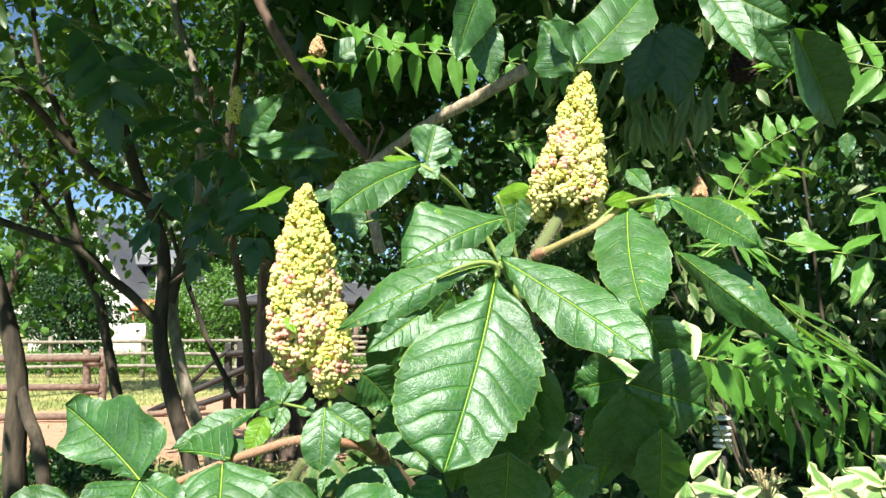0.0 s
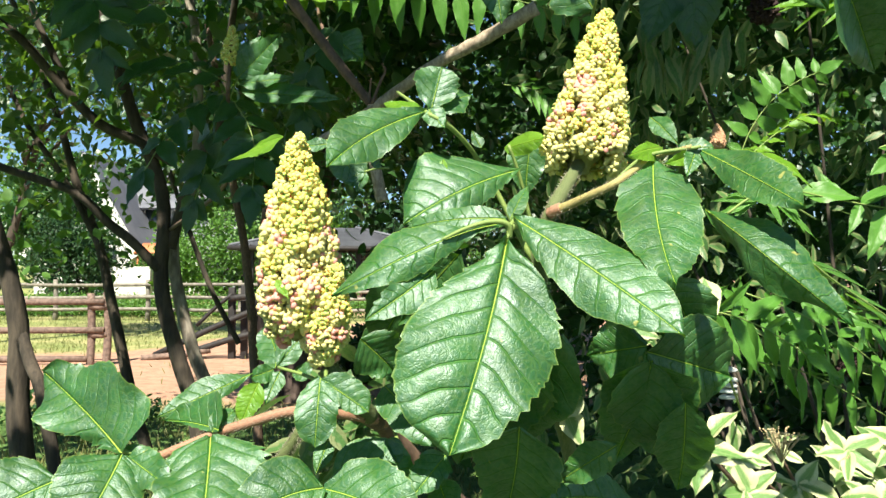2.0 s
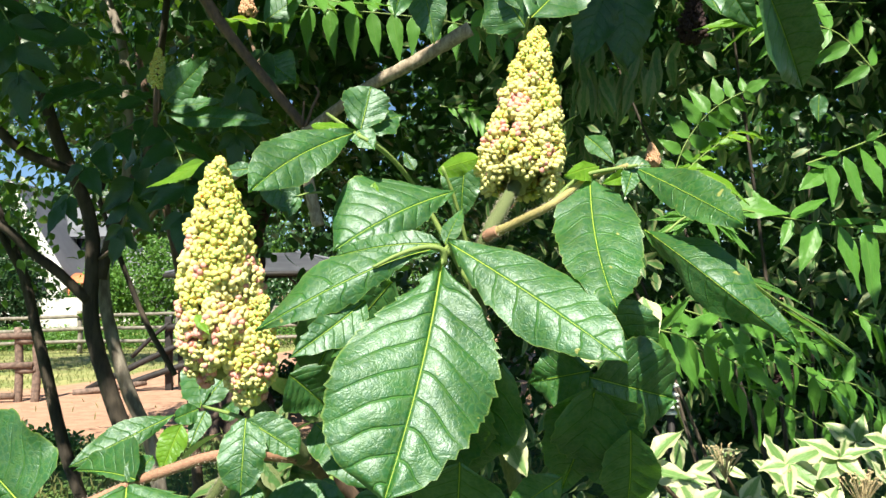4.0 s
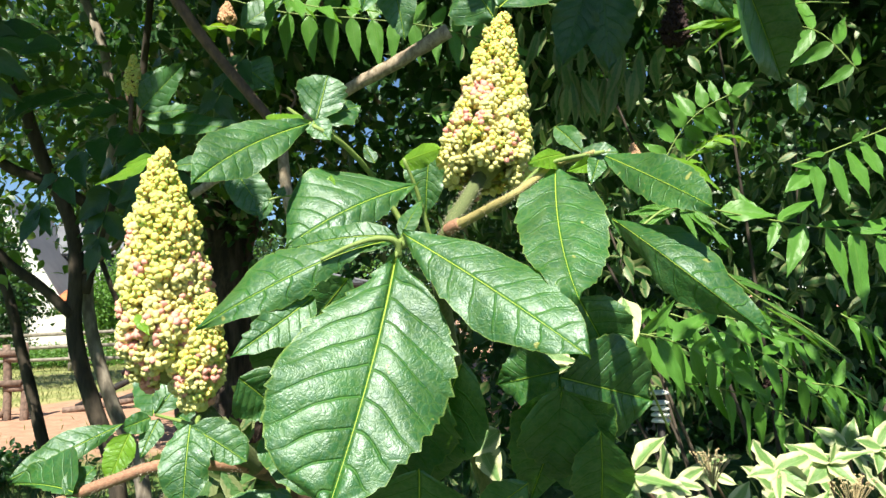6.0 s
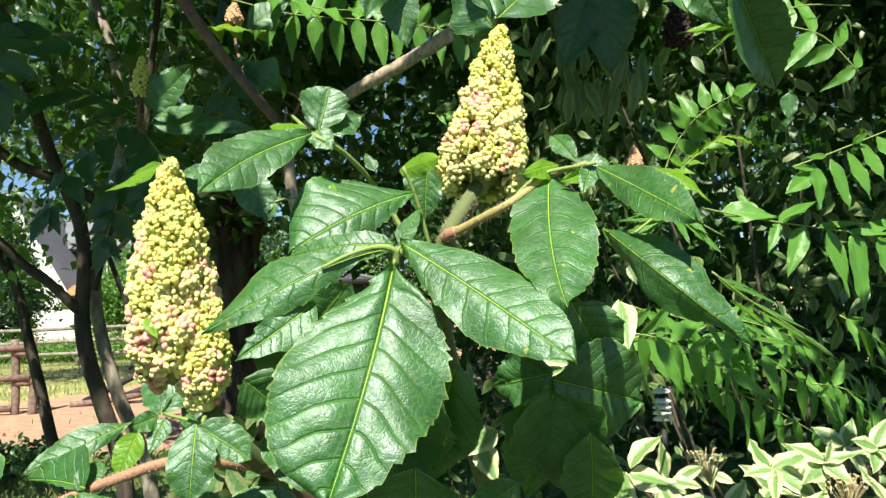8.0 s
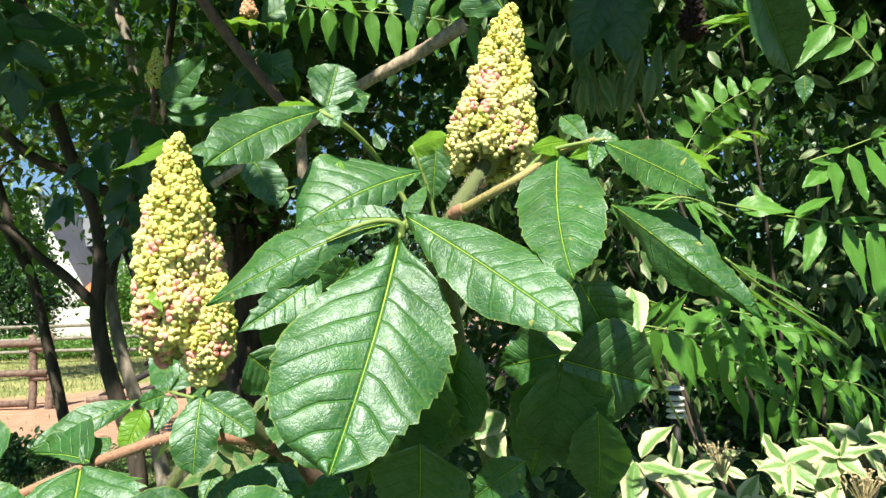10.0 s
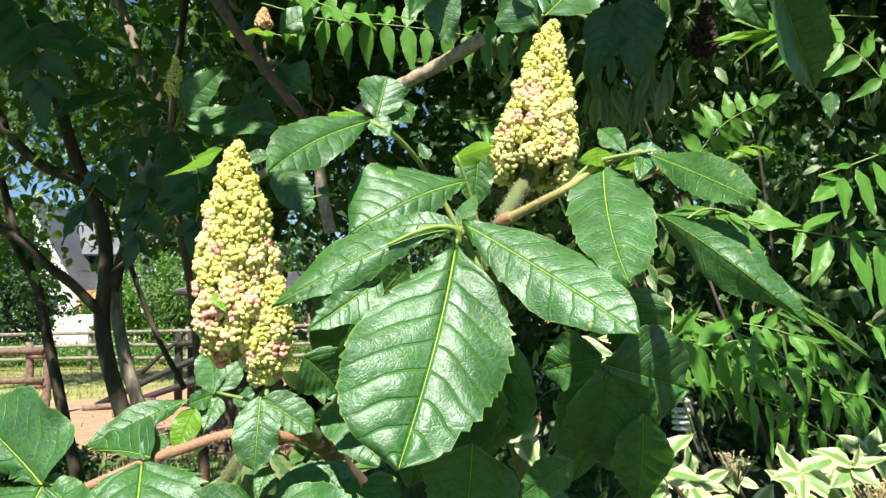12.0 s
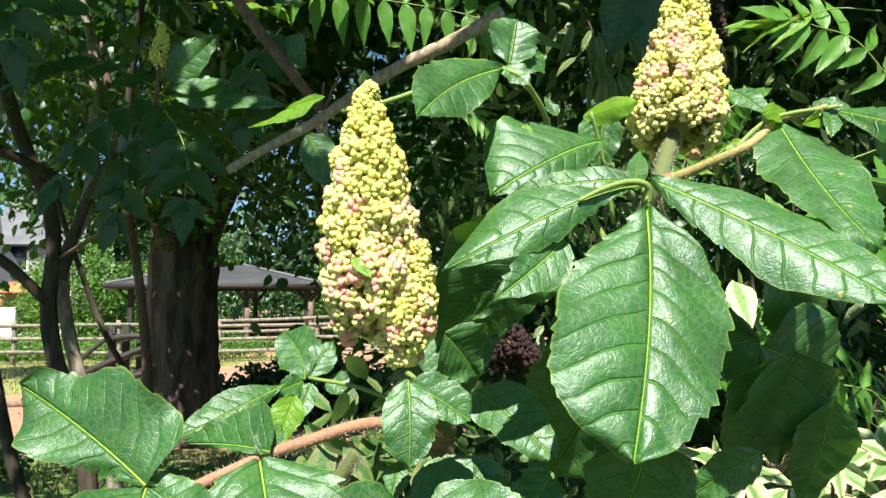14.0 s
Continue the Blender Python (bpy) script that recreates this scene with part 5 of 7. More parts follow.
flower_head((-0.1020, 0.6900, 1.4420), (-0.0920, 0.6850, 1.5200), (0.0120, 0.0185, 0.0200, 0.0190, 0.0165, 0.0120, 0.0060), 60, "side lobe of the yellow-green flower head", 6, 0.5)
flower_head((0.1185, 0.7580, 1.6040), (0.1440, 0.7720, 1.7570), (0.034, 0.0405, 0.0400, 0.0370, 0.0330, 0.0285, 0.0245, 0.0205, 0.0160, 0.0105, 0.0045), 152, "conical yellow flower head flushed pink", 2, 0.35, size=1.13, hollow=0.09)
panicle(sumac, (-0.3971, 2.4000, 2.3395), (-0.3962, 2.4000, 2.3985), 0.022, 70, "small dry reddish flower head", 3, DRY_FLORETS, 2.0)
panicle(sumac, (-0.5320, 1.9500, 2.0130), (-0.5268, 1.9500, 2.0957), 0.018, 70, "slim yellow-brown flower head in shade", 4, FLORETS, 1.5)
panicle(sumac, (0.5009, 1.5000, 1.7400), (0.4977, 1.5000, 1.7778), 0.012, 80, "small dry brown flower head", 5, DRY_FLORETS, 1.1)

OLD_FLORETS = [floret_mesh(40 + i, 1.0, 0, DARK_RED) for i in range(2)]
panicle(sumac, (0.7443, 1.9000, 2.1009), (0.7600, 1.9000, 2.2270), 0.030, 120, "old dark red flower head", 7, OLD_FLORETS, 1.9)
panicle(sumac, (0.9401, 1.9000, 1.2660), (0.9545, 1.9000, 1.3395), 0.022, 80, "old dark red flower head", 8, OLD_FLORETS, 1.7)

panicle(sumac, (0.0209, 1.0000, 1.4390), (0.0761, 1.0000, 1.4096), 0.026, 150, "drooping old dark red flower head", 9, OLD_FLORETS, 1.2)

# woody branches
stem([(-0.1642, 0.7600, 1.3178), (-0.1534, 0.7520, 1.3361), (-0.1400, 0.7450, 1.3544), (-0.1285, 0.7420, 1.3716)], 0.0052, 0.0048, STALK, label="pale hairy young shoot", hairs=1500, seed=41)
stem([(0.25, 1.15, -0.1), (0.18, 1.12, 0.6), (0.10, 1.0, 1.1), (-0.0500, 0.8400, 1.3409), (-0.0642, 0.7600, 1.3772), (-0.0737, 0.7200, 1.3912)], 0.014, 0.0065, BROWN_STEM, seed=31)
stem([(-0.0576, 0.7800, 1.3712), (-0.0737, 0.7200, 1.3886), (-0.1198, 0.6900, 1.3991), (-0.1624, 0.6950, 1.3877), (-0.1946, 0.7000, 1.3762), (-0.2363, 0.6900, 1.3598), (-0.2719, 0.6600, 1.3454)], 0.0046, 0.0034, TWIG, label="hairy reddish twig", hairs=1100, seed=1)
stem([(-0.0669, 0.7300, 1.3871), (-0.0779, 0.7100, 1.4051), (-0.0920, 0.7000, 1.4236), (-0.1001, 0.7000, 1.4330)], 0.008, 0.009, STALK, label="downy flower stalk", hairs=500, seed=2)
stem([(0.25, 1.15, -0.1), (0.30, 1.10, 0.7), (0.12, 0.90, 1.36), (0.0760, 0.7300, 1.5330)], 0.013, 0.0062, STALK, label="downy green stem", hairs=400, seed=3)
stem([(0.0770, 0.7290, 1.5340), (0.0845, 0.7110, 1.5600), (0.1010, 0.7330, 1.5850), (0.1199, 0.7590, 1.6130)], 0.0060, 0.0062, STALK, label="grey downy flower stalk", hairs=900, seed=33)
stem([(0.0850, 0.7060, 1.5610), (0.0930, 0.7000, 1.5640), (0.1085, 0.6830, 1.5710), (0.1275, 0.6660, 1.5800), (0.1470, 0.6740, 1.5930), (0.1640, 0.6840, 1.6040), (0.1880, 0.6650, 1.6098)], 0.0044, 0.0018, PALE_STALK, label="pale hairy leaf stalk", hairs=800, seed=4)
stem([(0.0838, 0.7080, 1.5600), (0.0870, 0.7040, 1.5622), (0.0920, 0.7000, 1.5640)], 0.0048, 0.0046, TWIG, label="red joint of the leaf stalk", seed=34)
stem([(0.0800, 0.7200, 1.5480), (0.0640, 0.6800, 1.5520), (0.0446, 0.6380, 1.5450)], 0.0040, 0.0036, RACHIS, seed=5)
stem([(-0.1454, 1.8000, 1.6623), (-0.1521, 1.8000, 1.6912), (-0.1659, 1.8000, 1.7614), (-0.1703, 1.8000, 1.8173), (-0.1708, 1.8000, 1.8777)], 0.014, 0.011, BRANCH, label="pale grey bare branch", seed=6)
stem([(-0.1708, 1.8000, 1.8777), (-0.2246, 1.8000, 1.9451), (-0.2991, 1.8000, 2.0403), (-0.3677, 1.8000, 2.1365), (-0.4305, 1.8000, 2.2476), (-0.4809, 1.8000, 2.3811)], 0.010, 0.014, BROWN_STEM, label="brown branch", seed=7)
stem([(-0.3600, 1.7900, 1.7480), (-0.2935, 1.7800, 1.7879), (-0.1830, 1.7700, 1.8505), (-0.1083, 1.7500, 1.8999), (-0.0242, 1.7200, 1.9512), (0.0822, 1.6800, 1.9979), (0.1817, 1.6500, 2.0494)], 0.0085, 0.0150, BRANCH, label="pale grey cut branch", seed=8, knots=0.08)
stem([(-0.1658, 1.7600, 1.8732), (-0.1506, 1.7600, 1.9154), (-0.1378, 1.7600, 1.9445), (-0.1457, 1.7600, 1.9617)], 0.004, 0.002, BROWN_STEM, seed=9)
stem([(-0.1735, 1.7600, 1.8732), (-0.1712, 1.7600, 1.8995), (-0.1688, 1.7600, 1.9286)], 0.0035, 0.002, BROWN_STEM, seed=10)
stem([(-0.0557, 0.9000, 1.7043), (-0.0214, 0.7450, 1.6524), (0.0089, 0.7600, 1.6340), (0.0385, 0.8000, 1.5997), (0.0815, 0.8000, 1.5181)], 0.0016, 0.0028, RACHIS, seed=11)
stem([(-0.1400, 0.8000, 1.6292), (-0.1052, 0.7800, 1.6335), (-0.0469, 0.7600, 1.6509), (-0.0214, 0.7450, 1.6524)], 0.0018, 0.0026, RACHIS, seed=12)
stem([(-0.5320, 1.9500, 2.0130), (-0.5420, 1.9700, 1.9300), (-0.60, 2.2, 1.84), (-0.80, 2.8, 1.78), (-1.40, 4.0, 1.70)], 0.004, 0.009, BROWN_STEM, seed=13)
stem([(-0.3971, 2.4000, 2.3395), (-0.3726, 2.3000, 2.2342), (-0.2948, 2.0000, 2.0700), (-0.2476, 1.8200, 1.9775)], 0.004, 0.006, BROWN_STEM, seed=14)


def compound(points, r=0.002, label="", parent=None):
    return part("compound_leaf", tube(points, r, r * 0.7, 8, 5), RACHIS, parent or sumac, label)


leaf_big = compound([(0.0607, 0.6900, 1.5546), (0.0465, 0.6400, 1.5479), (0.0425, 0.6300, 1.5361)], label="broad glossy compound sumac leaf")
leaflet(leaf_big, (0.0421, 0.6304, 1.5350), (0.0002, 0.5564, 1.3954), (-0.9595, 0.0121, 0.2816), 0.1060, share=0.51, mid=(0.0235, 0.5885, 1.4690), shape="full_left", other="full_right", teeth=16, tooth=0.95, bend=-0.02, fold=0.05, curl=-0.1, seed=1, rows=150, cols=48, veins=9, quilt=0.014)
leaflet(leaf_big, (0.0475, 0.6380, 1.5522), (0.1467, 0.5469, 1.4723), (0.7358, 0.2496, 0.6295), 0.0567, share=0.56, mid=(0.1031, 0.5850, 1.5129), shape="elliptic", bend=0, fold=-0.12, curl=-0.1, seed=2, rows=110, cols=36, veins=9)
leaflet(leaf_big, (0.0436, 0.6400, 1.5485), (-0.0850, 0.6235, 1.4938), (-0.3987, 0.4437, 0.8026), 0.0416, share=0.63, mid=(-0.0110, 0.6180, 1.5313), shape="late", bend=0, fold=-0.25, curl=-0.15, seed=3, rows=90, cols=26, veins=8)
leaflet(leaf_big, (-0.0110, 0.6250, 1.5122), (-0.0587, 0.5980, 1.4784), (-0.6482, 0.2418, 0.7221), 0.0301, share=0.42, shape="ovate", bend=0.04, fold=0.1, seed=4, teeth=5, tooth=1.8)
leaflet(leaf_big, (0.0429, 0.6480, 1.5514), (-0.0345, 0.6680, 1.5453), (0.0455, 0.4480, 0.8929), 0.0241, share=0.48, mid=(0.0047, 0.6500, 1.5522), shape="oblong", bend=0.02, fold=-0.1, seed=6)
leaflet(leaf_big, (0.0471, 0.6600, 1.5520), (0.0646, 0.6900, 1.5831), (-0.9256, 0.2315, 0.2995), 0.0144, share=0.47, shape="ovate", bend=0.05, fold=0.1, seed=5, teeth=6)
stem([(0.0443, 0.6340, 1.5367), (0.0426, 0.6300, 1.5465), (0.0295, 0.6260, 1.5482), (0.0122, 0.6200, 1.5432), (-0.0053, 0.6170, 1.5348)], 0.0026, 0.0011, RACHIS, leaf_big, "stalklet", seed=61)
leaf_up = compound([(0.0807, 0.7900, 1.5407), (0.0656, 0.7750, 1.5966), (0.0538, 0.7650, 1.6264)], label="upright compound sumac leaf")
leaflet(leaf_up, (0.0647, 0.7650, 1.6040), (-0.0384, 0.7100, 1.5502), (-0.5763, 0.3655, 0.7310), 0.0697, share=0.73, mid=(0.0099, 0.7220, 1.5827), shape="elliptic", bend=0, fold=-0.1, curl=-0.12, wave=0.06, seed=7, rows=100, cols=34, veins=8)
leaflet(leaf_up, (0.0511, 0.7750, 1.6243), (0.0813, 0.7400, 1.6293), (-0.0186, 0.1252, 0.9920), 0.0200, share=0.48, shape="oblong", bend=0.05, fold=-0.3, seed=8, material=PALE_LEAF)
leaflet(leaf_up, (0.0783, 0.8000, 1.6389), (0.0729, 0.8000, 1.5830), (-0.9904, 0.0996, 0.0959), 0.0384, share=0.53, shape="ovate", bend=0.1, fold=0.1, seed=9)
leaflet(leaf_up, (0.0298, 0.7750, 1.6248), (0.0214, 0.7800, 1.6425), (0.9000, 0.2606, 0.3493), 0.0116, share=0.48, shape="ovate", seed=10, rows=30, teeth=4)
leaflet(leaf_up, (-0.0048, 0.7400, 1.6094), (-0.0148, 0.7200, 1.5743), (-0.9705, 0.1355, 0.1996), 0.0118, share=0.46, shape="ovate", seed=210, rows=40, teeth=5, material=PALE_LEAF)
leaf_right = compound([(0.1314, 0.6900, 1.5819), (0.1567, 0.6820, 1.6041), (0.1945, 0.6620, 1.6093)], label="glossy compound sumac leaf on a red stalk")
leaflet(leaf_right, (0.1635, 0.6842, 1.6025), (0.1470, 0.5671, 1.5024), (0.9875, -0.1565, 0.0203), 0.0609, share=0.53, mid=(0.1497, 0.6200, 1.5487), shape="broad", bend=-0.02, fold=0.04, curl=-0.12, seed=11, rows=110, cols=36, veins=8)
leaflet(leaf_right, (0.1725, 0.6900, 1.6132), (0.1405, 0.6600, 1.6040), (-0.4587, 0.2244, 0.8598), 0.0177, share=0.38, shape="ovate", bend=0.1, fold=-0.2, seed=211, material=PALE_LEAF, rows=40, teeth=5)
leaflet(leaf_right, (0.1943, 0.6720, 1.6097), (0.2223, 0.5500, 1.5559), (0.6479, -0.1782, 0.7406), 0.0319, share=0.53, mid=(0.2117, 0.6000, 1.5806), shape="elliptic", bend=0.02, fold=-0.12, seed=12, rows=80, cols=26, veins=8)
leaflet(leaf_right, (0.2400, 0.7000, 1.6125), (0.2898, 0.6800, 1.5803), (0.5971, 0.5559, 0.5783), 0.0193, share=0.58, mid=(0.2674, 0.6900, 1.6014), shape="lance", bend=0.02, fold=-0.35, seed=13, material=PALE_LEAF)
leaflet(leaf_right, (0.2566, 0.7100, 1.6011), (0.2922, 0.7000, 1.5665), (0.7103, 0.1718, 0.6826), 0.0238, share=0.56, shape="ovate", bend=0.1, fold=-0.2, seed=214)
leaflet(leaf_right, (0.1792, 0.6700, 1.6081), (0.2037, 0.6600, 1.6109), (0.0458, 0.3715, 0.9273), 0.0174, share=0.60, shape="round", bend=0.2, fold=-0.25, seed=14, rows=40, teeth=5)
leaflet(leaf_right, (0.1938, 0.6700, 1.6094), (0.1807, 0.6500, 1.5869), (-0.9162, 0.2187, 0.3357), 0.0156, share=0.47, shape="ovate", bend=0.1, fold=0.2, seed=16, rows=40, teeth=5)
leaflet(leaf_right, (0.1916, 0.6720, 1.6056), (0.1679, 0.6600, 1.5959), (-0.3027, -0.1584, 0.9398), 0.0123, share=0.47, shape="ovate", bend=0.1, fold=0.3, seed=212, rows=36, teeth=4, material=PALE_LEAF)
leaflet(leaf_right, (0.1971, 0.6600, 1.5605), (0.2582, 0.5600, 1.4779), (0.8816, 0.1768, 0.4376), 0.0489, share=0.56, mid=(0.2063, 0.5750, 1.5273), shape="elliptic", tuck=1.15, bend=0.0, fold=-0.1, curl=-0.1, seed=17, rows=90, cols=28, veins=9)
leaflet(leaf_right, (0.1917, 0.8000, 1.6589), (0.2050, 0.7600, 1.6295), (-0.6709, -0.2289, -0.7665), 0.0201, shape="lance", bend=0.1, seed=15, rows=24)
leaf_spray = compound([(0.2789, 0.8400, 1.5701), (0.3086, 0.8500, 1.5878), (0.3410, 0.8600, 1.5857), (0.3866, 0.8800, 1.5672)], 0.0013, "pale young sumac leaf with narrow drooping leaflets")
leaflet(leaf_spray, (0.3220, 0.8600, 1.5885), (0.2671, 0.8500, 1.5845), (-0.1328, 0.3627, 0.9224), 0.0105, share=0.50, seed=350, bend=0.06, fold=0.15, shape="pointed", rows=30, cols=8, teeth=9, veins=10, material=PINNATE)
leaflet(leaf_spray, (0.3179, 0.8600, 1.5875), (0.2697, 0.8500, 1.5689), (-0.3989, 0.3666, 0.8405), 0.0117, share=0.50, seed=351, bend=0.06, fold=0.15, shape="pointed", rows=30, cols=8, teeth=9, veins=10, material=PINNATE)
leaflet(leaf_spray, (0.3266, 0.8600, 1.5883), (0.3394, 0.8500, 1.5569), (0.9109, 0.3130, 0.2689), 0.0103, share=0.50, seed=352, bend=0.06, fold=0.15, shape="pointed", rows=30, cols=8, teeth=9, veins=10, material=PINNATE)
leaflet(leaf_spray, (0.3323, 0.8600, 1.5871), (0.3765, 0.8500, 1.5446), (0.6892, 0.3530, 0.6328), 0.0093, share=0.50, seed=353, bend=0.06, fold=0.15, shape="pointed", rows=30, cols=8, teeth=9, veins=10, material=PINNATE)
leaflet(leaf_spray, (0.3392, 0.8600, 1.5857), (0.3572, 0.8500, 1.5686), (0.7396, 0.2815, 0.6113), 0.0090, share=0.50, seed=354, bend=0.06, fold=0.15, shape="pointed", rows=30, cols=8, teeth=9, veins=10, material=PINNATE)
leaflet(leaf_spray, (0.3092, 0.8600, 1.5866), (0.2863, 0.8500, 1.5618), (-0.7505, 0.3716, 0.5465), 0.0093, share=0.50, seed=355, bend=0.06, fold=0.15, shape="pointed", rows=30, cols=8, teeth=9, veins=10, material=PINNATE)
leaflet(leaf_spray, (0.3466, 0.8600, 1.5833), (0.3620, 0.8500, 1.5528), (0.8848, 0.3135, 0.3447), 0.0069, share=0.50, seed=356, bend=0.06, fold=0.15, shape="pointed", rows=30, cols=8, teeth=9, veins=10, material=PINNATE)
leaflet(leaf_spray, (0.3140, 0.8600, 1.5898), (0.2832, 0.8500, 1.5907), (-0.0814, 0.3353, 0.9386), 0.0069, share=0.50, seed=357, bend=0.06, fold=0.15, shape="pointed", rows=30, cols=8, teeth=9, veins=10, material=PINNATE)
leaf_upl = compound([(0.0089, 0.7600, 1.6340), (-0.0077, 0.7500, 1.6490), (-0.0214, 0.7450, 1.6524)], label="three-parted sumac leaf with pale galls")
leaflet(leaf_upl, (-0.0197, 0.7450, 1.6529), (-0.0951, 0.6600, 1.5915), (-0.7174, 0.1447, 0.6815), 0.0480, share=0.55, mid=(-0.0617, 0.7000, 1.6244), shape="obelliptic", bend=0, fold=0.04, curl=-0.08, wave=0.05, seed=20, rows=100, cols=32, veins=9)
leaflet(leaf_upl, (-0.0164, 0.7450, 1.6533), (-0.0065, 0.7550, 1.6958), (-0.9637, -0.0971, 0.2487), 0.0412, share=0.52, shape="blunt", bend=0.05, fold=0.14, seed=21, tooth=1.7, teeth=8, veins=6)
leaflet(leaf_upl, (-0.0150, 0.7450, 1.6547), (0.0207, 0.7700, 1.6749), (-0.5969, 0.2288, 0.7690), 0.0291, share=0.43, shape="pointy", bend=0.06, fold=0.1, seed=22, tooth=1.7, teeth=6, veins=6)
leaflet(leaf_upl, (-0.0184, 0.7420, 1.6541), (-0.0043, 0.7300, 1.6357), (0.8362, 0.2037, 0.5093), 0.0214, share=0.52, shape="ovate", bend=0.06, fold=0.1, seed=23, tooth=1.7, teeth=5, veins=5)
leaflet(leaf_upl, (-0.0251, 0.7500, 1.6550), (-0.0615, 0.7700, 1.6676), (0.4849, 0.3847, 0.7854), 0.0133, share=0.54, shape="oblong", bend=0.1, fold=-0.3, seed=24, material=PALE_LEAF)
leaflet(leaf_upl, (-0.1078, 0.7600, 1.6255), (-0.1397, 0.7700, 1.6250), (0.1084, 0.3956, 0.9120), 0.0145, share=0.50, shape="ovate", bend=0.05, fold=0.1, seed=223, rows=40)
leaflet(leaf_upl, (-0.1611, 0.8000, 1.6361), (-0.2162, 0.8200, 1.6192), (-0.0799, 0.5045, 0.8597), 0.0130, share=0.41, mid=(-0.1839, 0.8080, 1.6289), shape="lance", bend=0.02, fold=-0.2, seed=25, material=PALE_LEAF)
leaflet(leaf_upl, (-0.1535, 0.7800, 1.6355), (-0.1852, 0.8000, 1.6307), (0.1029, 0.3868, 0.9164), 0.0097, share=0.50, shape="lance", bend=0.02, fold=0.2, seed=26, material=PALE_LEAF, rows=40)
leaflet(leaf_upl, (-0.1350, 0.6680, 1.5045), (-0.1232, 0.6550, 1.4913), (-0.8275, -0.1463, -0.5778), 0.0078, material=PALE_LEAF, shape="ovate", rows=14, cols=4, seed=27)
leaf_tri = compound([(-0.0986, 0.6900, 1.4310), (-0.0964, 0.6750, 1.4297), (-0.0949, 0.6680, 1.4285)], label="small two-lobed sumac leaf below the flower head")
leaflet(leaf_tri, (-0.0998, 0.6690, 1.4285), (-0.1009, 0.6500, 1.3785), (0.9998, -0.0116, -0.0176), 0.0333, share=0.48, mid=(-0.1001, 0.6550, 1.4042), shape="oval", bend=0.03, fold=0.06, seed=30, teeth=7, veins=6, rows=80, cols=26)
leaflet(leaf_tri, (-0.0985, 0.6680, 1.4272), (-0.0612, 0.6620, 1.4036), (0.5418, 0.3245, 0.7753), 0.0274, share=0.59, shape="oval", bend=0.03, fold=0.06, seed=31, teeth=6, veins=6, rows=70, cols=24)
leaf_jj = compound([(-0.0758, 0.7400, 1.3959), (-0.1247, 0.7800, 1.4121), (-0.1652, 0.8200, 1.4169)], label="small three-parted sumac leaf")
leaflet(leaf_jj, (-0.1679, 0.8200, 1.4157), (-0.1887, 0.8600, 1.4542), (0.8434, -0.0753, 0.5321), 0.0393, share=0.51, mid=(-0.1743, 0.8380, 1.4344), shape="blunt", bend=0.05, fold=0.12, seed=32, tooth=1.7, teeth=5, veins=6)
leaflet(leaf_jj, (-0.1657, 0.8200, 1.4174), (-0.1449, 0.8350, 1.4472), (-0.8478, 0.2489, 0.4682), 0.0261, share=0.48, shape="pointy", bend=0.05, fold=0.1, seed=35, tooth=1.7, teeth=5, veins=5)
leaflet(leaf_jj, (-0.1697, 0.8200, 1.4148), (-0.1860, 0.8000, 1.4100), (-0.4606, 0.1683, 0.8715), 0.0185, share=0.45, shape="oval", bend=0.05, fold=0.1, seed=33, teeth=4, veins=5, rows=50)
leaflet(leaf_jj, (-0.1626, 0.8200, 1.4138), (-0.1729, 0.8000, 1.3848), (-0.9535, 0.0686, 0.2934), 0.0192, share=0.48, shape="ovate", bend=0.05, fold=0.1, seed=34, teeth=4, veins=6, rows=60)
leaflet(leaf_jj, (-0.1501, 0.8300, 1.4145), (-0.1356, 0.8200, 1.4070), (0.5625, 0.2276, 0.7949), 0.0211, share=0.55, shape="oval", bend=0.05, fold=0.1, seed=234, teeth=4, veins=5, rows=50)
leaf_kk = compound([(-0.2363, 0.6900, 1.3588), (-0.2474, 0.6800, 1.3656), (-0.2562, 0.6750, 1.3698)], label="broad sumac leaf near the twig's end")
leaflet(leaf_kk, (-0.2557, 0.6720, 1.3686), (-0.3503, 0.7350, 1.4229), (0.5692, 0.1604, 0.8064), 0.0732, share=0.61, mid=(-0.2977, 0.7000, 1.3973), shape="cordate_half", other="swept_half", bend=0, fold=0.1, curl=0.05, wave=0.08, lobe=0.025, tooth=1.5, seed=40, teeth=9, veins=8, rows=130, cols=40)
leaflet(leaf_kk, (-0.2552, 0.6720, 1.3673), (-0.2740, 0.6150, 1.3088), (-0.9191, -0.0904, 0.3834), 0.0651, share=0.55, mid=(-0.2604, 0.6400, 1.3412), shape="broad", bend=0.02, fold=0.08, curl=-0.05, seed=42, veins=8, rows=100, cols=34)
leaflet(leaf_kk, (-0.2567, 0.6800, 1.3664), (-0.2127, 0.6500, 1.3500), (0.5398, 0.3834, 0.7494), 0.0310, share=0.53, shape="oval", bend=0.04, fold=0.1, wave=0.1, seed=43, veins=6, tooth=1.6)
leaflet(leaf_kk, (-0.3144, 0.6900, 1.3426), (-0.3777, 0.6500, 1.3130), (-0.5714, 0.3589, 0.7380), 0.0571, share=0.61, mid=(-0.3446, 0.6680, 1.3310), shape="broad", bend=0.02, fold=0.05, curl=-0.1, seed=44, veins=7, rows=80, cols=28)
leaf_ll = compound([(-0.1624, 0.6950, 1.3877), (-0.1809, 0.7000, 1.3810), (-0.1966, 0.7000, 1.3771)], label="broad sumac leaf on the hairy twig")
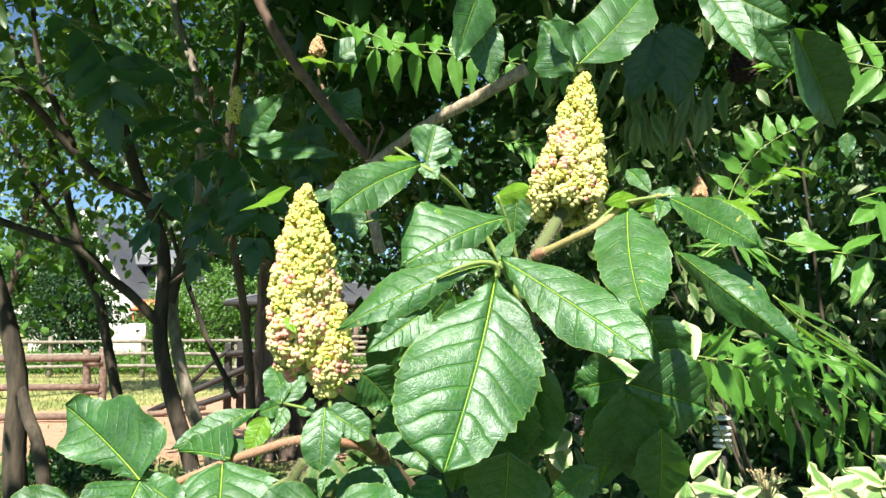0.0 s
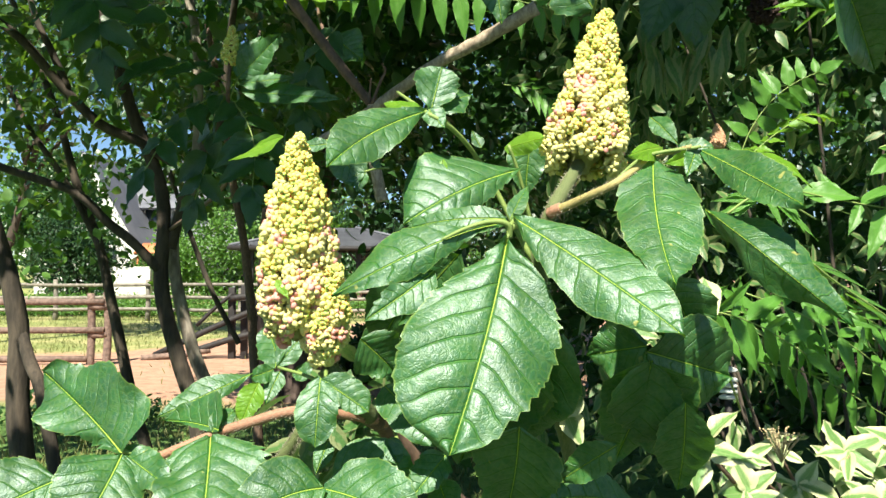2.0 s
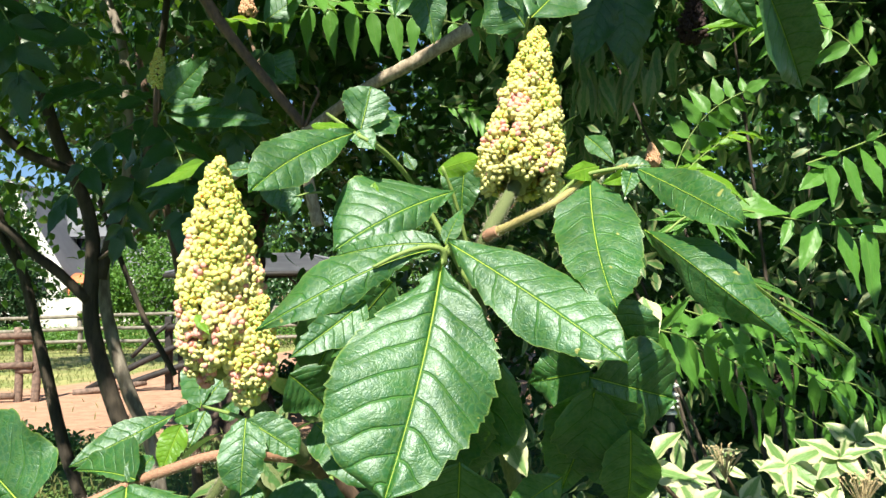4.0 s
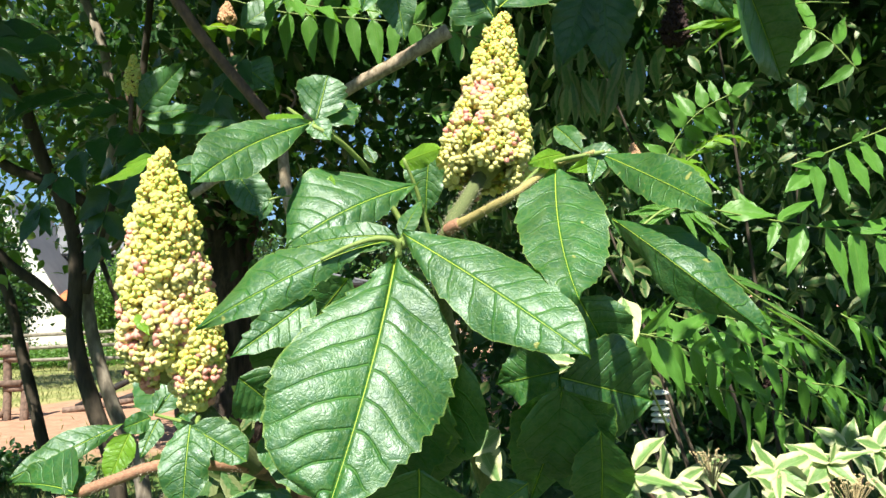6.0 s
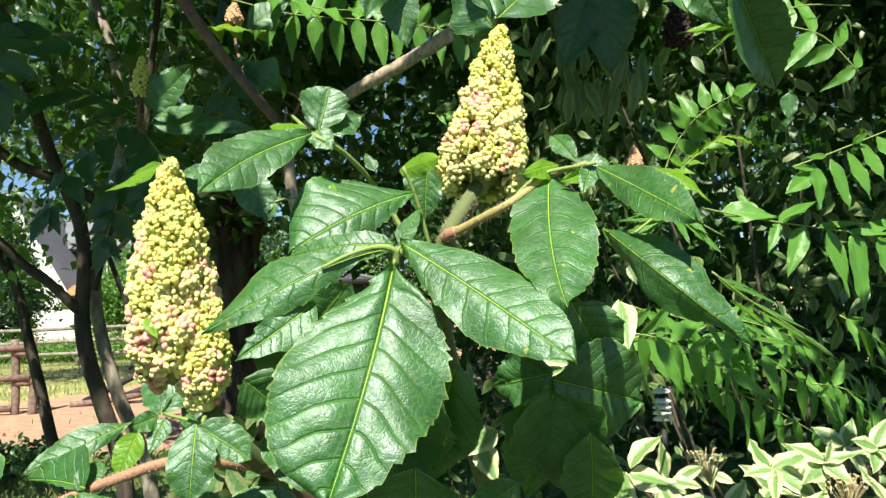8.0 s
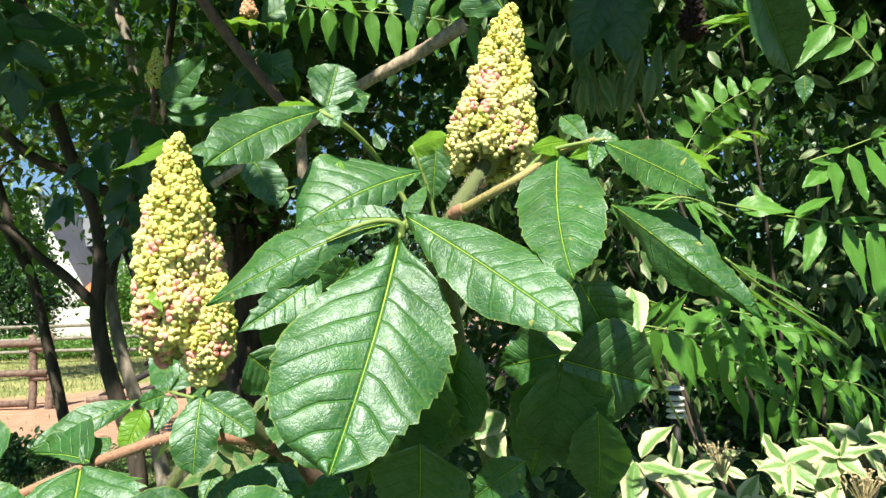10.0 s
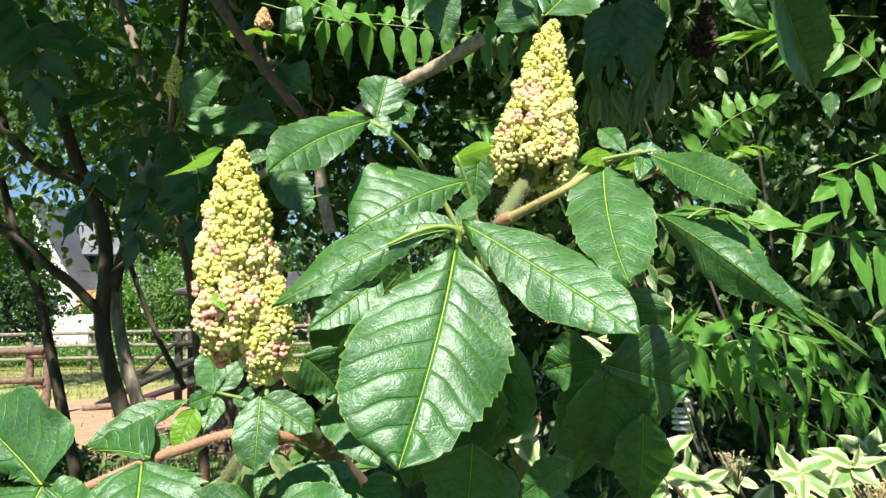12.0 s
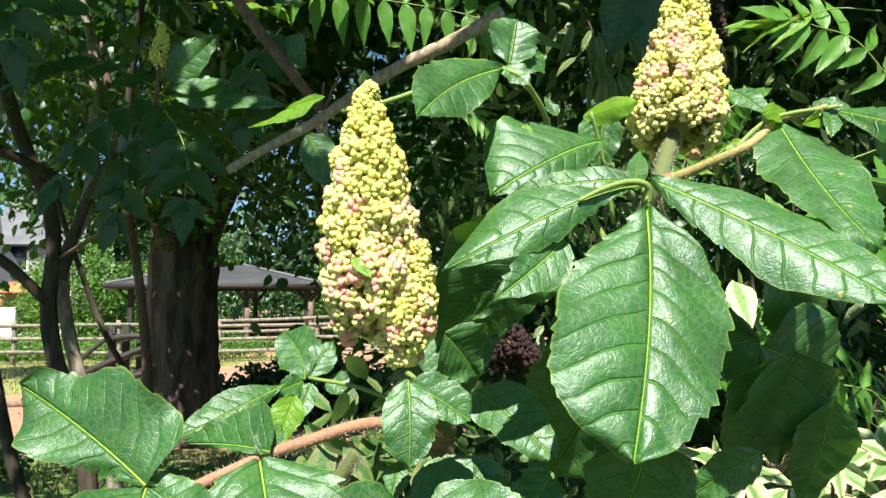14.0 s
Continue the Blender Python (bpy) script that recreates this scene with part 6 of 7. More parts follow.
leaflet(leaf_ll, (-0.1912, 0.6900, 1.3776), (-0.1750, 0.6100, 1.3153), (-0.9834, -0.1795, -0.0246), 0.0853, share=0.46, mid=(-0.1815, 0.6450, 1.3460), shape="broad", bend=0.02, fold=0.08, curl=-0.05, wave=0.07, seed=45, veins=8, rows=110, cols=36, tooth=1.6)
leaflet(leaf_ll, (-0.1848, 0.6900, 1.3831), (-0.2459, 0.7300, 1.3829), (0.2464, 0.3826, 0.8904), 0.0322, share=0.87, mid=(-0.2138, 0.7120, 1.3835), shape="heart", bend=0.02, fold=0.12, seed=46, veins=6, teeth=6, rows=80, cols=26)
leaflet(leaf_ll, (-0.1909, 0.6920, 1.3809), (-0.1787, 0.7150, 1.3956), (-0.8468, 0.1158, 0.5191), 0.0172, share=0.61, shape="oval", bend=0.04, fold=0.1, seed=47, veins=5, teeth=5)
leaflet(leaf_ll, (-0.1819, 0.7890, 1.4153), (-0.2562, 0.7500, 1.3812), (-0.5438, 0.3832, 0.7466), 0.0272, share=0.62, mid=(-0.2185, 0.7620, 1.3999), shape="elliptic", bend=0, fold=-0.2, seed=48, veins=8)
leaflet(leaf_ll, (-0.1731, 0.7750, 1.4087), (-0.1865, 0.7600, 1.3712), (-0.9473, 0.0639, 0.3138), 0.0251, share=0.54, shape="ovate", bend=0.05, seed=49, material=PALE_LEAF)
leaf_low = compound([(-0.0534, 0.8000, 1.3707), (-0.0447, 0.7500, 1.3631), (-0.0424, 0.7300, 1.3592)], label="drooping lower sumac leaf")
leaflet(leaf_low, (-0.0522, 0.7000, 1.4177), (-0.0096, 0.6550, 1.3789), (0.7943, 0.2913, 0.5332), 0.0401, share=0.52, mid=(-0.0308, 0.6720, 1.4011), shape="broad", bend=0.02, fold=0.05, seed=53, teeth=6, veins=7, tooth=1.6)
leaflet(leaf_low, (-0.0963, 0.6680, 1.3436), (-0.1623, 0.6350, 1.3195), (-0.4800, 0.3842, 0.7887), 0.0531, share=0.55, mid=(-0.1303, 0.6480, 1.3400), shape="broad", bend=0.02, fold=0.06, seed=50, veins=7, rows=80, cols=28)
leaflet(leaf_low, (-0.0969, 0.6720, 1.3416), (-0.0225, 0.6300, 1.3181), (0.4755, 0.4033, 0.7819), 0.0583, share=0.59, mid=(-0.0576, 0.6480, 1.3354), shape="broad", bend=0.02, fold=0.06, seed=51, veins=7, rows=80, cols=28)
leaflet(leaf_low, (-0.0936, 0.7050, 1.3385), (-0.0313, 0.6900, 1.3364), (0.1383, 0.4514, 0.8815), 0.0412, share=0.74, mid=(-0.0608, 0.6980, 1.3480), shape="oval", bend=0.02, fold=0.05, seed=56, veins=7)
leaflet(leaf_low, (-0.0018, 0.6900, 1.3642), (-0.0275, 0.6700, 1.3374), (-0.7931, 0.3780, 0.4775), 0.0297, share=0.57, shape="broad", bend=0.05, fold=0.08, seed=57, veins=6, teeth=6, tooth=1.5)
leaflet(leaf_low, (-0.0093, 0.7000, 1.3442), (0.0048, 0.6700, 1.3119), (0.9427, 0.1023, 0.3177), 0.0269, share=0.52, shape="ovate", bend=0.05, fold=0.1, seed=58, veins=6)
leaflet(leaf_low, (0.1574, 0.7200, 1.3141), (0.0685, 0.6900, 1.3244), (-0.0394, 0.4265, 0.9036), 0.0453, share=0.53, mid=(0.1126, 0.7000, 1.3302), shape="pointy", bend=0.02, fold=0.08, seed=59, veins=7, teeth=6, tooth=1.5)
leaflet(leaf_low, (-0.1010, 0.7200, 1.3683), (-0.1080, 0.7000, 1.3458), (-0.9699, 0.0839, 0.2287), 0.0174, share=0.50, shape="ovate", bend=0.05, fold=0.1, seed=52, rows=40)
leaflet(leaf_low, (-0.0479, 0.7100, 1.3736), (-0.0410, 0.6950, 1.3554), (0.9568, 0.1131, 0.2677), 0.0162, share=0.53, shape="oval", bend=0.05, fold=0.1, seed=54, rows=30, teeth=4)
leaflet(leaf_low, (-0.0494, 0.7400, 1.3856), (-0.0450, 0.8000, 1.3874), (0.8000, -0.1426, -0.6162), 0.0228, shape="ovate", seed=55, rows=16)
leaf_dark = compound([(0.0822, 0.9500, 1.4131), (0.0733, 0.8800, 1.4569), (0.0582, 0.8400, 1.5069)], label="shaded broad sumac leaves under the leaf roof")
leaflet(leaf_dark, (-0.0122, 0.7000, 1.5412), (-0.0693, 0.7810, 1.4340), (0.8944, -0.0575, -0.4546), 0.0809, shape="ovate", bend=0.06, fold=0.08, seed=60)
leaflet(leaf_dark, (0.0081, 0.7000, 1.5260), (-0.0452, 0.7490, 1.4633), (0.7682, -0.0393, -0.6468), 0.0580, shape="ovate", bend=0.06, fold=0.08, seed=61)
leaflet(leaf_dark, (0.0550, 0.6600, 1.4677), (0.0085, 0.7520, 1.3368), (0.9231, -0.0634, -0.3923), 0.1028, shape="ovate", bend=0.06, fold=0.08, seed=62)
leaflet(leaf_dark, (0.0857, 0.6600, 1.4630), (0.0503, 0.7400, 1.3496), (0.9269, -0.0642, -0.3829), 0.0663, shape="ovate", bend=0.06, fold=0.08, seed=63)
leaflet(leaf_dark, (0.1563, 0.6600, 1.4443), (0.1423, 0.7290, 1.3468), (0.9564, -0.0721, -0.3003), 0.0657, shape="ovate", bend=0.06, fold=0.08, seed=64)
leaflet(leaf_dark, (0.1704, 0.7300, 1.4435), (0.2556, 0.7600, 1.4171), (-0.2964, 0.0899, -0.9508), 0.0918, shape="round", bend=0.06, fold=0.08, seed=65)
leaflet(leaf_dark, (0.1540, 0.6600, 1.4443), (0.1826, 0.7250, 1.3526), (0.9848, -0.1159, 0.1636), 0.0756, shape="ovate", bend=0.06, fold=0.08, seed=66)
leaflet(leaf_dark, (0.1705, 0.7300, 1.4487), (0.1229, 0.7600, 1.4358), (0.1961, 0.0923, -0.9762), 0.0594, shape="ovate", bend=0.06, fold=0.08, seed=67)
leaflet(leaf_dark, (0.1815, 0.6600, 1.4118), (0.1936, 0.7210, 1.3237), (0.9995, -0.1962, -0.0499), 0.0459, shape="lance", bend=0.06, fold=0.1, seed=68)
leaflet(leaf_dark, (0.1876, 0.7300, 1.5060), (0.2317, 0.7600, 1.4358), (-0.8805, 0.0446, -0.4720), 0.0594, shape="ovate", bend=0.06, fold=0.08, seed=69)
leaflet(leaf_dark, (-0.0723, 0.7000, 1.4558), (-0.0434, 0.7240, 1.4235), (-0.7071, -0.1326, -0.7228), 0.0474, shape="ovate", bend=0.06, fold=0.1, seed=70)
leaflet(leaf_dark, (0.0544, 0.6600, 1.3933), (0.0486, 0.7210, 1.3040), (0.9923, -0.1874, -0.1423), 0.0765, shape="ovate", bend=0.06, fold=0.1, seed=71)
leaflet(leaf_dark, (0.1291, 0.6600, 1.3796), (0.0853, 0.6870, 1.3414), (0.5735, -0.1220, -0.8344), 0.0299, shape="ovate", bend=0.06, fold=0.1, seed=72)
leaflet(leaf_dark, (0.0922, 0.7200, 1.4296), (0.0882, 0.6900, 1.3977), (-0.9938, -0.1429, -0.2863), 0.0320, shape="lance", bend=0.04, fold=0.1, seed=75)
# two leaves added to darken a gap that showed bright sand
leaflet(leaf_dark, (-0.0511, 0.8600, 1.4699), (-0.0435, 0.8400, 1.3893), (0.9901, -0.1583, 0.0674), 0.0805, shape="ovate", bend=0.05, fold=0.1, seed=97)
leaflet(leaf_dark, (-0.0155, 0.8800, 1.4858), (-0.0186, 0.8600, 1.4317), (0.9918, -0.1481, -0.0658), 0.0697, shape="ovate", bend=0.05, fold=0.1, seed=98)
leaf_top = compound([(0.1578, 0.9200, 1.7867), (0.1566, 0.9000, 1.7955), (0.1559, 0.8800, 1.7997)], label="upper sumac leaf with a grey sheen")
leaflet(leaf_top, (0.1586, 0.8800, 1.7997), (0.2698, 0.9800, 1.9413), (0.7532, -0.2368, -0.6831), 0.0760, shape="oblong", bend=0.05, fold=0.1, seed=80)
leaflet(leaf_top, (0.1566, 0.9000, 1.7955), (0.1178, 0.9200, 1.8678), (-0.6600, 0.6200, -0.4200), 0.0729, shape="ovate", bend=0.05, fold=0.1, seed=81)
leaflet(leaf_top, (0.1529, 0.9000, 1.8148), (0.1386, 0.9200, 1.8785), (-0.9475, -0.3681, -0.3560), 0.0426, shape="ovate", bend=0.05, fold=0.1, seed=83)
leaflet(leaf_top, (0.0577, 1.0800, 1.9864), (0.0217, 1.0400, 1.8574), (0.7600, 0.6500, -0.2150), 0.0705, shape="ovate", bend=0.05, fold=0.1, seed=84)
leaflet(leaf_top, (0.0543, 1.1000, 1.9356), (0.0703, 1.1000, 1.8428), (0.9839, -0.2159, 0.1593), 0.0569, shape="ovate", bend=0.05, fold=0.1, seed=85)
leaflet(leaf_top, (0.2919, 0.8600, 1.8940), (0.3285, 0.8000, 1.7798), (-0.8137, -0.2440, -0.6069), 0.0420, shape="oblong", bend=0.05, fold=0.1, seed=86)
leaflet(leaf_top, (0.3268, 0.8600, 1.8739), (0.3750, 0.8200, 1.8247), (-0.4299, 0.5000, -0.7500), 0.0420, shape="round", bend=0.05, fold=0.1, seed=87)
leaflet(leaf_top, (0.3994, 0.8600, 1.8339), (0.5161, 0.9700, 1.7362), (-0.8849, -0.0557, -0.4731), 0.0746, shape="lance", bend=0.12, fold=0.45, seed=88)
leaflet(leaf_top, (0.4546, 0.8600, 1.7127), (0.4532, 0.8600, 1.6836), (1.0000, -0.1991, -0.0188), 0.0191, shape="ovate", rows=16, seed=89)
leaflet(leaf_top, (0.3885, 0.9500, 1.8835), (0.4352, 0.9500, 1.8105), (-0.6200, 0.6600, -0.4200), 0.0480, shape="ovate", bend=0.05, fold=0.1, seed=90)
# two sumac leaflets take the shade-darkened leaf colour instead of their own
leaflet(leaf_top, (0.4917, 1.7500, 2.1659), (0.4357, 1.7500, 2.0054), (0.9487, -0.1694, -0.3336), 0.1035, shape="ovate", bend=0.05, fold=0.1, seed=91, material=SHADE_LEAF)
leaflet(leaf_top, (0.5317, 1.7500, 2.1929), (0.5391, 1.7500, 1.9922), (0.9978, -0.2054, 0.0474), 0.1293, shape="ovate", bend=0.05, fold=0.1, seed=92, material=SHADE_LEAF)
# two unseen leaves added above to throw shade on the hanging leaf
leaflet(leaf_top, (0.4254, 0.8000, 1.9998), (0.4660, 0.7600, 1.9383), (-0.4789, -0.7138, -0.9493), 0.1086, shape="ovate", bend=0.05, fold=0.1, seed=93)
leaflet(leaf_top, (0.4559, 0.8400, 1.9510), (0.5176, 0.8000, 1.9042), (-0.2747, -0.7060, -1.0325), 0.0989, shape="ovate", bend=0.05, fold=0.1, seed=94)
leaf_bgl = compound([(-0.5530, 2.0000, 1.9121), (-0.5285, 1.9700, 1.9502), (-0.5123, 1.9500, 1.9749)], label="shaded upper sumac leaf with two sunlit leaflets")
leaflet(leaf_bgl, (-0.5123, 1.9500, 1.9749), (-0.4003, 1.9000, 2.0704), (0.7214, -0.0344, -0.6989), 0.0785, shape="ovate", bend=0.05, fold=0.1, seed=100)
leaflet(leaf_bgl, (-0.5123, 1.9500, 1.9749), (-0.4541, 1.9500, 2.0809), (0.8638, -0.0521, -0.5110), 0.0852, shape="ovate", bend=0.05, fold=0.1, seed=101)
leaflet(leaf_bgl, (-0.5087, 1.9500, 1.9427), (-0.2507, 1.8500, 1.9117), (-0.0353, -0.6028, -1.0608), 0.0672, shape="lance", bend=0.05, fold=0.1, seed=102)
leaflet(leaf_bgl, (-0.5120, 1.9500, 1.9602), (-0.3703, 1.9000, 1.9684), (0.1504, -0.6039, -1.0501), 0.0511, shape="lance", bend=0.05, fold=0.1, seed=103)
leaflet(leaf_bgl, (-0.2889, 2.0000, 2.1842), (-0.1853, 2.0000, 2.2611), (0.5812, -0.2221, -0.8384), 0.0756, shape="ovate", bend=0.05, fold=0.1, seed=110)
leaflet(leaf_bgl, (-0.2877, 2.0000, 2.0928), (-0.2130, 2.0000, 2.0322), (-0.6247, -0.2252, -0.8056), 0.1059, shape="ovate", bend=0.05, fold=0.1, seed=111)
leaflet(leaf_bgl, (-0.1848, 1.3000, 1.7195), (-0.1364, 1.3000, 1.6429), (-0.8480, -0.2488, -0.5559), 0.0590, shape="round", bend=0.05, fold=0.1, seed=112)
leaf_sp = compound([(-0.0958, 1.3200, 1.6754), (-0.1153, 1.3100, 1.6729), (-0.1328, 1.3000, 1.6669)], label="small three-parted sunlit leaf")
leaflet(leaf_sp, (-0.1328, 1.3000, 1.6669), (-0.1684, 1.3000, 1.6523), (0.3414, -0.2694, -0.9491), 0.0256, shape="ovate", bend=0.05, fold=0.2, seed=140)
leaflet(leaf_sp, (-0.1311, 1.3000, 1.6660), (-0.1454, 1.2900, 1.6336), (0.8594, -0.3390, -0.4863), 0.0235, shape="ovate", bend=0.05, fold=0.2, seed=141)
leaflet(leaf_sp, (-0.1327, 1.3000, 1.6677), (-0.1579, 1.3100, 1.6757), (-0.2943, -0.2176, -0.9778), 0.0197, shape="ovate", bend=0.05, fold=0.2, seed=142)
leaflet(leaf_sp, (-0.1170, 1.3100, 1.6729), (-0.1115, 1.3100, 1.6885), (0.9123, -0.3506, -0.3671), 0.0178, shape="ovate", bend=0.05, fold=0.2, seed=143)
leaf_v1 = compound([(0.5392, 1.5000, 1.2576), (0.3999, 1.2000, 1.3902), (0.3242, 1.0500, 1.5011)], label="variegated dogwood sprig in the sun", parent=DOG)
leaflet(leaf_v1, (0.3243, 1.0500, 1.5026), (0.3173, 1.0000, 1.4482), (0.9835, -0.3157, 0.1521), 0.0341, material=CREAM_LEAF, shape="ovate", rows=20, cols=6, seed=120)
leaflet(leaf_v1, (0.2517, 1.0000, 1.4368), (0.1942, 1.0000, 1.4311), (0.0995, -0.8024, -1.0753), 0.0175, material=CREAM_LEAF, shape="lance", rows=20, cols=6, seed=121)
leaflet(leaf_v1, (0.2843, 1.0000, 1.4510), (0.2342, 1.0000, 1.4567), (-0.1135, -0.8025, -1.0738), 0.0175, material=CREAM_LEAF, shape="lance", rows=20, cols=6, seed=122)
leaflet(leaf_v1, (0.1448, 0.9000, 1.3765), (0.1094, 0.8850, 1.3557), (0.5798, -0.4211, -0.8582), 0.0275, material=CREAM_LEAF, shape="ovate", rows=20, cols=6, seed=123)
leaflet(leaf_v1, (0.1267, 0.9000, 1.3621), (0.1429, 0.8850, 1.3275), (-0.8944, -0.4557, -0.4923), 0.0275, material=CREAM_LEAF, shape="ovate", rows=20, cols=6, seed=124)
leaflet(leaf_v1, (0.1792, 0.9000, 1.4537), (0.2228, 0.8800, 1.4429), (-0.2646, -0.5101, -1.0148), 0.0226, material=CREAM_LEAF, shape="ovate", rows=20, cols=6, seed=128)
leaflet(leaf_v1, (0.1904, 0.9000, 1.4328), (0.2140, 0.8800, 1.4385), (0.1218, -0.5294, -1.0320), 0.0135, material=CREAM_LEAF, shape="ovate", rows=20, cols=6, seed=129)

for i in range(12):
    rnd = random.Random(i)
    bm = bmesh.new()
    bmesh.ops.create_icosphere(bm, subdivisions=1, radius=rnd.uniform(0.0008, 0.0016), matrix=Matrix.Translation(Vector((-0.0760, 0.7185, 1.6384)) + Vector((rnd.uniform(-0.012, 0.012), -0.002, rnd.uniform(-0.006, 0.006)))))
    part("gall", bm, PALE_STALK, leaf_upl, "pale yellow gall")


def pinnate(points, pairs, length, width, up, material=None, seed=0, label="pinnate sumac leaf with pointed leaflets", spread=70, terminal=True, start=0.12, loose=0.3):
    """A feathered leaf: toothed leaflets in pairs along a stalk."""
    rnd = random.Random(seed)
    line = curve_points(points, 12)
    rach = compound(points, 0.0017, label)
    up = Vector(up).normalized()
    for i in range(pairs):
        f = start + (0.97 - start) * i / max(1, pairs - 1)
        k = f * (len(line) - 1.001)
        p = line[int(k)].lerp(line[int(k) + 1], k % 1)
        d = (line[int(k) + 1] - line[int(k)]).normalized()
        side = d.cross(up).normalized()
        scale = (0.72 + 0.5 * math.sin(math.pi * min(1, f * 1.05))) * rnd.uniform(0.9, 1.08)
        for s in (-1, 1):
            a = radians(spread + rnd.uniform(-22, 22) * loose - 18 * f)
            way = d * math.cos(a) + side * (s * math.sin(a)) - up * (0.14 + rnd.uniform(-0.4, 0.5) * loose)
            leaflet(rach, p, p + way.normalized() * length * scale, d + up * rnd.uniform(-0.9, 0.9) * loose, width * scale, material or PINNATE, shape="pointed", bend=rnd.uniform(0.05, 0.22), fold=rnd.uniform(0.1, 0.4), rows=18, cols=4, teeth=8, seed=seed * 40 + i * 2 + (s > 0))
    if terminal:
        d = (line[-1] - line[-3]).normalized()
        leaflet(rach, line[-1], line[-1] + d * length, d.cross(up), width, material or PINNATE, shape="pointed", rows=18, cols=4, teeth=8, seed=seed)
    return rach


pinnate([(0.8407, 2.3000, 1.8383), (0.8774, 2.3000, 1.9238), (0.9341, 2.3000, 1.9995), (0.9966, 2.3000, 2.0488), (1.0708, 2.3000, 2.0848)], 8, 0.085, 0.036, (0.15, -1, 0.1), seed=1, start=0.05, spread=80)
pinnate([(0.8148, 2.2000, 1.8124), (0.9286, 2.2500, 1.8984), (1.0463, 2.3000, 1.9606), (1.1568, 2.3000, 1.9416)], 9, 0.05, 0.030, (-0.2, -0.35, 1), PALE_LEAF, seed=2)
pinnate([(-0.3515, 2.1000, 2.2991), (-0.1943, 2.1000, 2.2587), (-0.0063, 2.1000, 2.2426), (0.1814, 2.1000, 2.2185), (0.3527, 2.1000, 2.1703)], 13, 0.105, 0.034, (0.15, -1, 0.25), seed=3, spread=88)
pinnate([(0.4403, 1.5000, 1.4414), (0.5080, 1.5000, 1.4326), (0.5884, 1.5200, 1.4057), (0.6853, 1.5500, 1.3520)], 7, 0.10, 0.027, (0.1, -1, 0.15), seed=4, loose=0.8, spread=58)
pinnate([(0.5111, 1.6000, 1.4858), (0.6185, 1.6500, 1.4472), (0.7310, 1.7000, 1.3825), (0.8236, 1.7500, 1.2966)], 9, 0.08, 0.023, (0.3, -0.5, 0.8), seed=5, loose=0.8, spread=60)
pinnate([(1.0830, 2.1000, 1.2452), (1.1856, 2.1200, 1.2161), (1.2950, 2.1500, 1.1620), (1.4507, 2.2000, 1.0622)], 9, 0.075, 0.034, (0.1, -0.9, 0.4), seed=6, loose=0.8, spread=75)
leaf_fan = compound([(0.5082, 1.8600, 1.3486), (0.6232, 1.8800, 1.4122), (0.7787, 1.9000, 1.3947), (0.9440, 1.9500, 1.3255)], 0.002, "sunlit pinnate sumac leaf with drooping leaflets")
leaflet(leaf_fan, (0.6264, 1.8900, 1.4103), (0.6846, 1.8600, 1.2977), (0.8851, 0.2548, 0.3894), 0.0358, share=0.50, bend=0.06, fold=0.15, seed=330, material=PINNATE, shape="pointed", rows=30, cols=8, teeth=9, veins=10)
leaflet(leaf_fan, (0.6735, 1.8900, 1.4072), (0.7532, 1.8600, 1.2639), (0.8649, 0.2661, 0.4257), 0.0465, share=0.50, bend=0.06, fold=0.15, seed=331, material=PINNATE, shape="pointed", rows=30, cols=8, teeth=9, veins=10)
leaflet(leaf_fan, (0.7906, 1.8900, 1.3895), (0.7949, 1.8600, 1.2698), (0.9701, 0.2415, -0.0252), 0.0396, share=0.50, bend=0.06, fold=0.15, seed=332, material=PINNATE, shape="pointed", rows=30, cols=8, teeth=9, veins=10)
leaflet(leaf_fan, (0.7367, 1.8900, 1.3995), (0.7817, 1.8600, 1.3192), (0.8829, 0.2289, 0.4099), 0.0329, share=0.50, bend=0.06, fold=0.15, seed=333, material=PINNATE, shape="pointed", rows=30, cols=8, teeth=9, veins=10)
leaflet(leaf_fan, (0.6236, 1.8900, 1.4065), (0.5379, 1.8600, 1.3678), (-0.4771, 0.2945, 0.8280), 0.0402, share=0.50, bend=0.06, fold=0.15, seed=334, material=PINNATE, shape="pointed", rows=30, cols=8, teeth=9, veins=10)
leaflet(leaf_fan, (0.8279, 1.8900, 1.3748), (0.8988, 1.8600, 1.3194), (0.6588, 0.2362, 0.7142), 0.0290, share=0.50, bend=0.06, fold=0.15, seed=335, material=PINNATE, shape="pointed", rows=30, cols=8, teeth=9, veins=10)
leaflet(leaf_fan, (0.6936, 1.8900, 1.4038), (0.7777, 1.8600, 1.4344), (-0.2469, 0.2611, 0.9332), 0.0265, share=0.50, bend=0.06, fold=0.15, seed=336, material=PINNATE, shape="pointed", rows=30, cols=8, teeth=9, veins=10)
leaflet(leaf_fan, (0.7610, 1.8900, 1.3959), (0.8571, 1.8600, 1.4119), (-0.0787, 0.2614, 0.9620), 0.0265, share=0.50, bend=0.06, fold=0.15, seed=337, material=PINNATE, shape="pointed", rows=30, cols=8, teeth=9, veins=10)
leaflet(leaf_fan, (0.8545, 1.8900, 1.3606), (0.8749, 1.8600, 1.2611), (0.9650, 0.2279, 0.1296), 0.0316, share=0.50, bend=0.06, fold=0.15, seed=338, material=PINNATE, shape="pointed", rows=30, cols=8, teeth=9, veins=10)
leaflet(leaf_fan, (0.8944, 1.8900, 1.3405), (1.0012, 1.8600, 1.3281), (0.1835, 0.2612, 0.9477), 0.0265, share=0.50, bend=0.06, fold=0.15, seed=339, material=PINNATE, shape="pointed", rows=30, cols=8, teeth=9, veins=10)
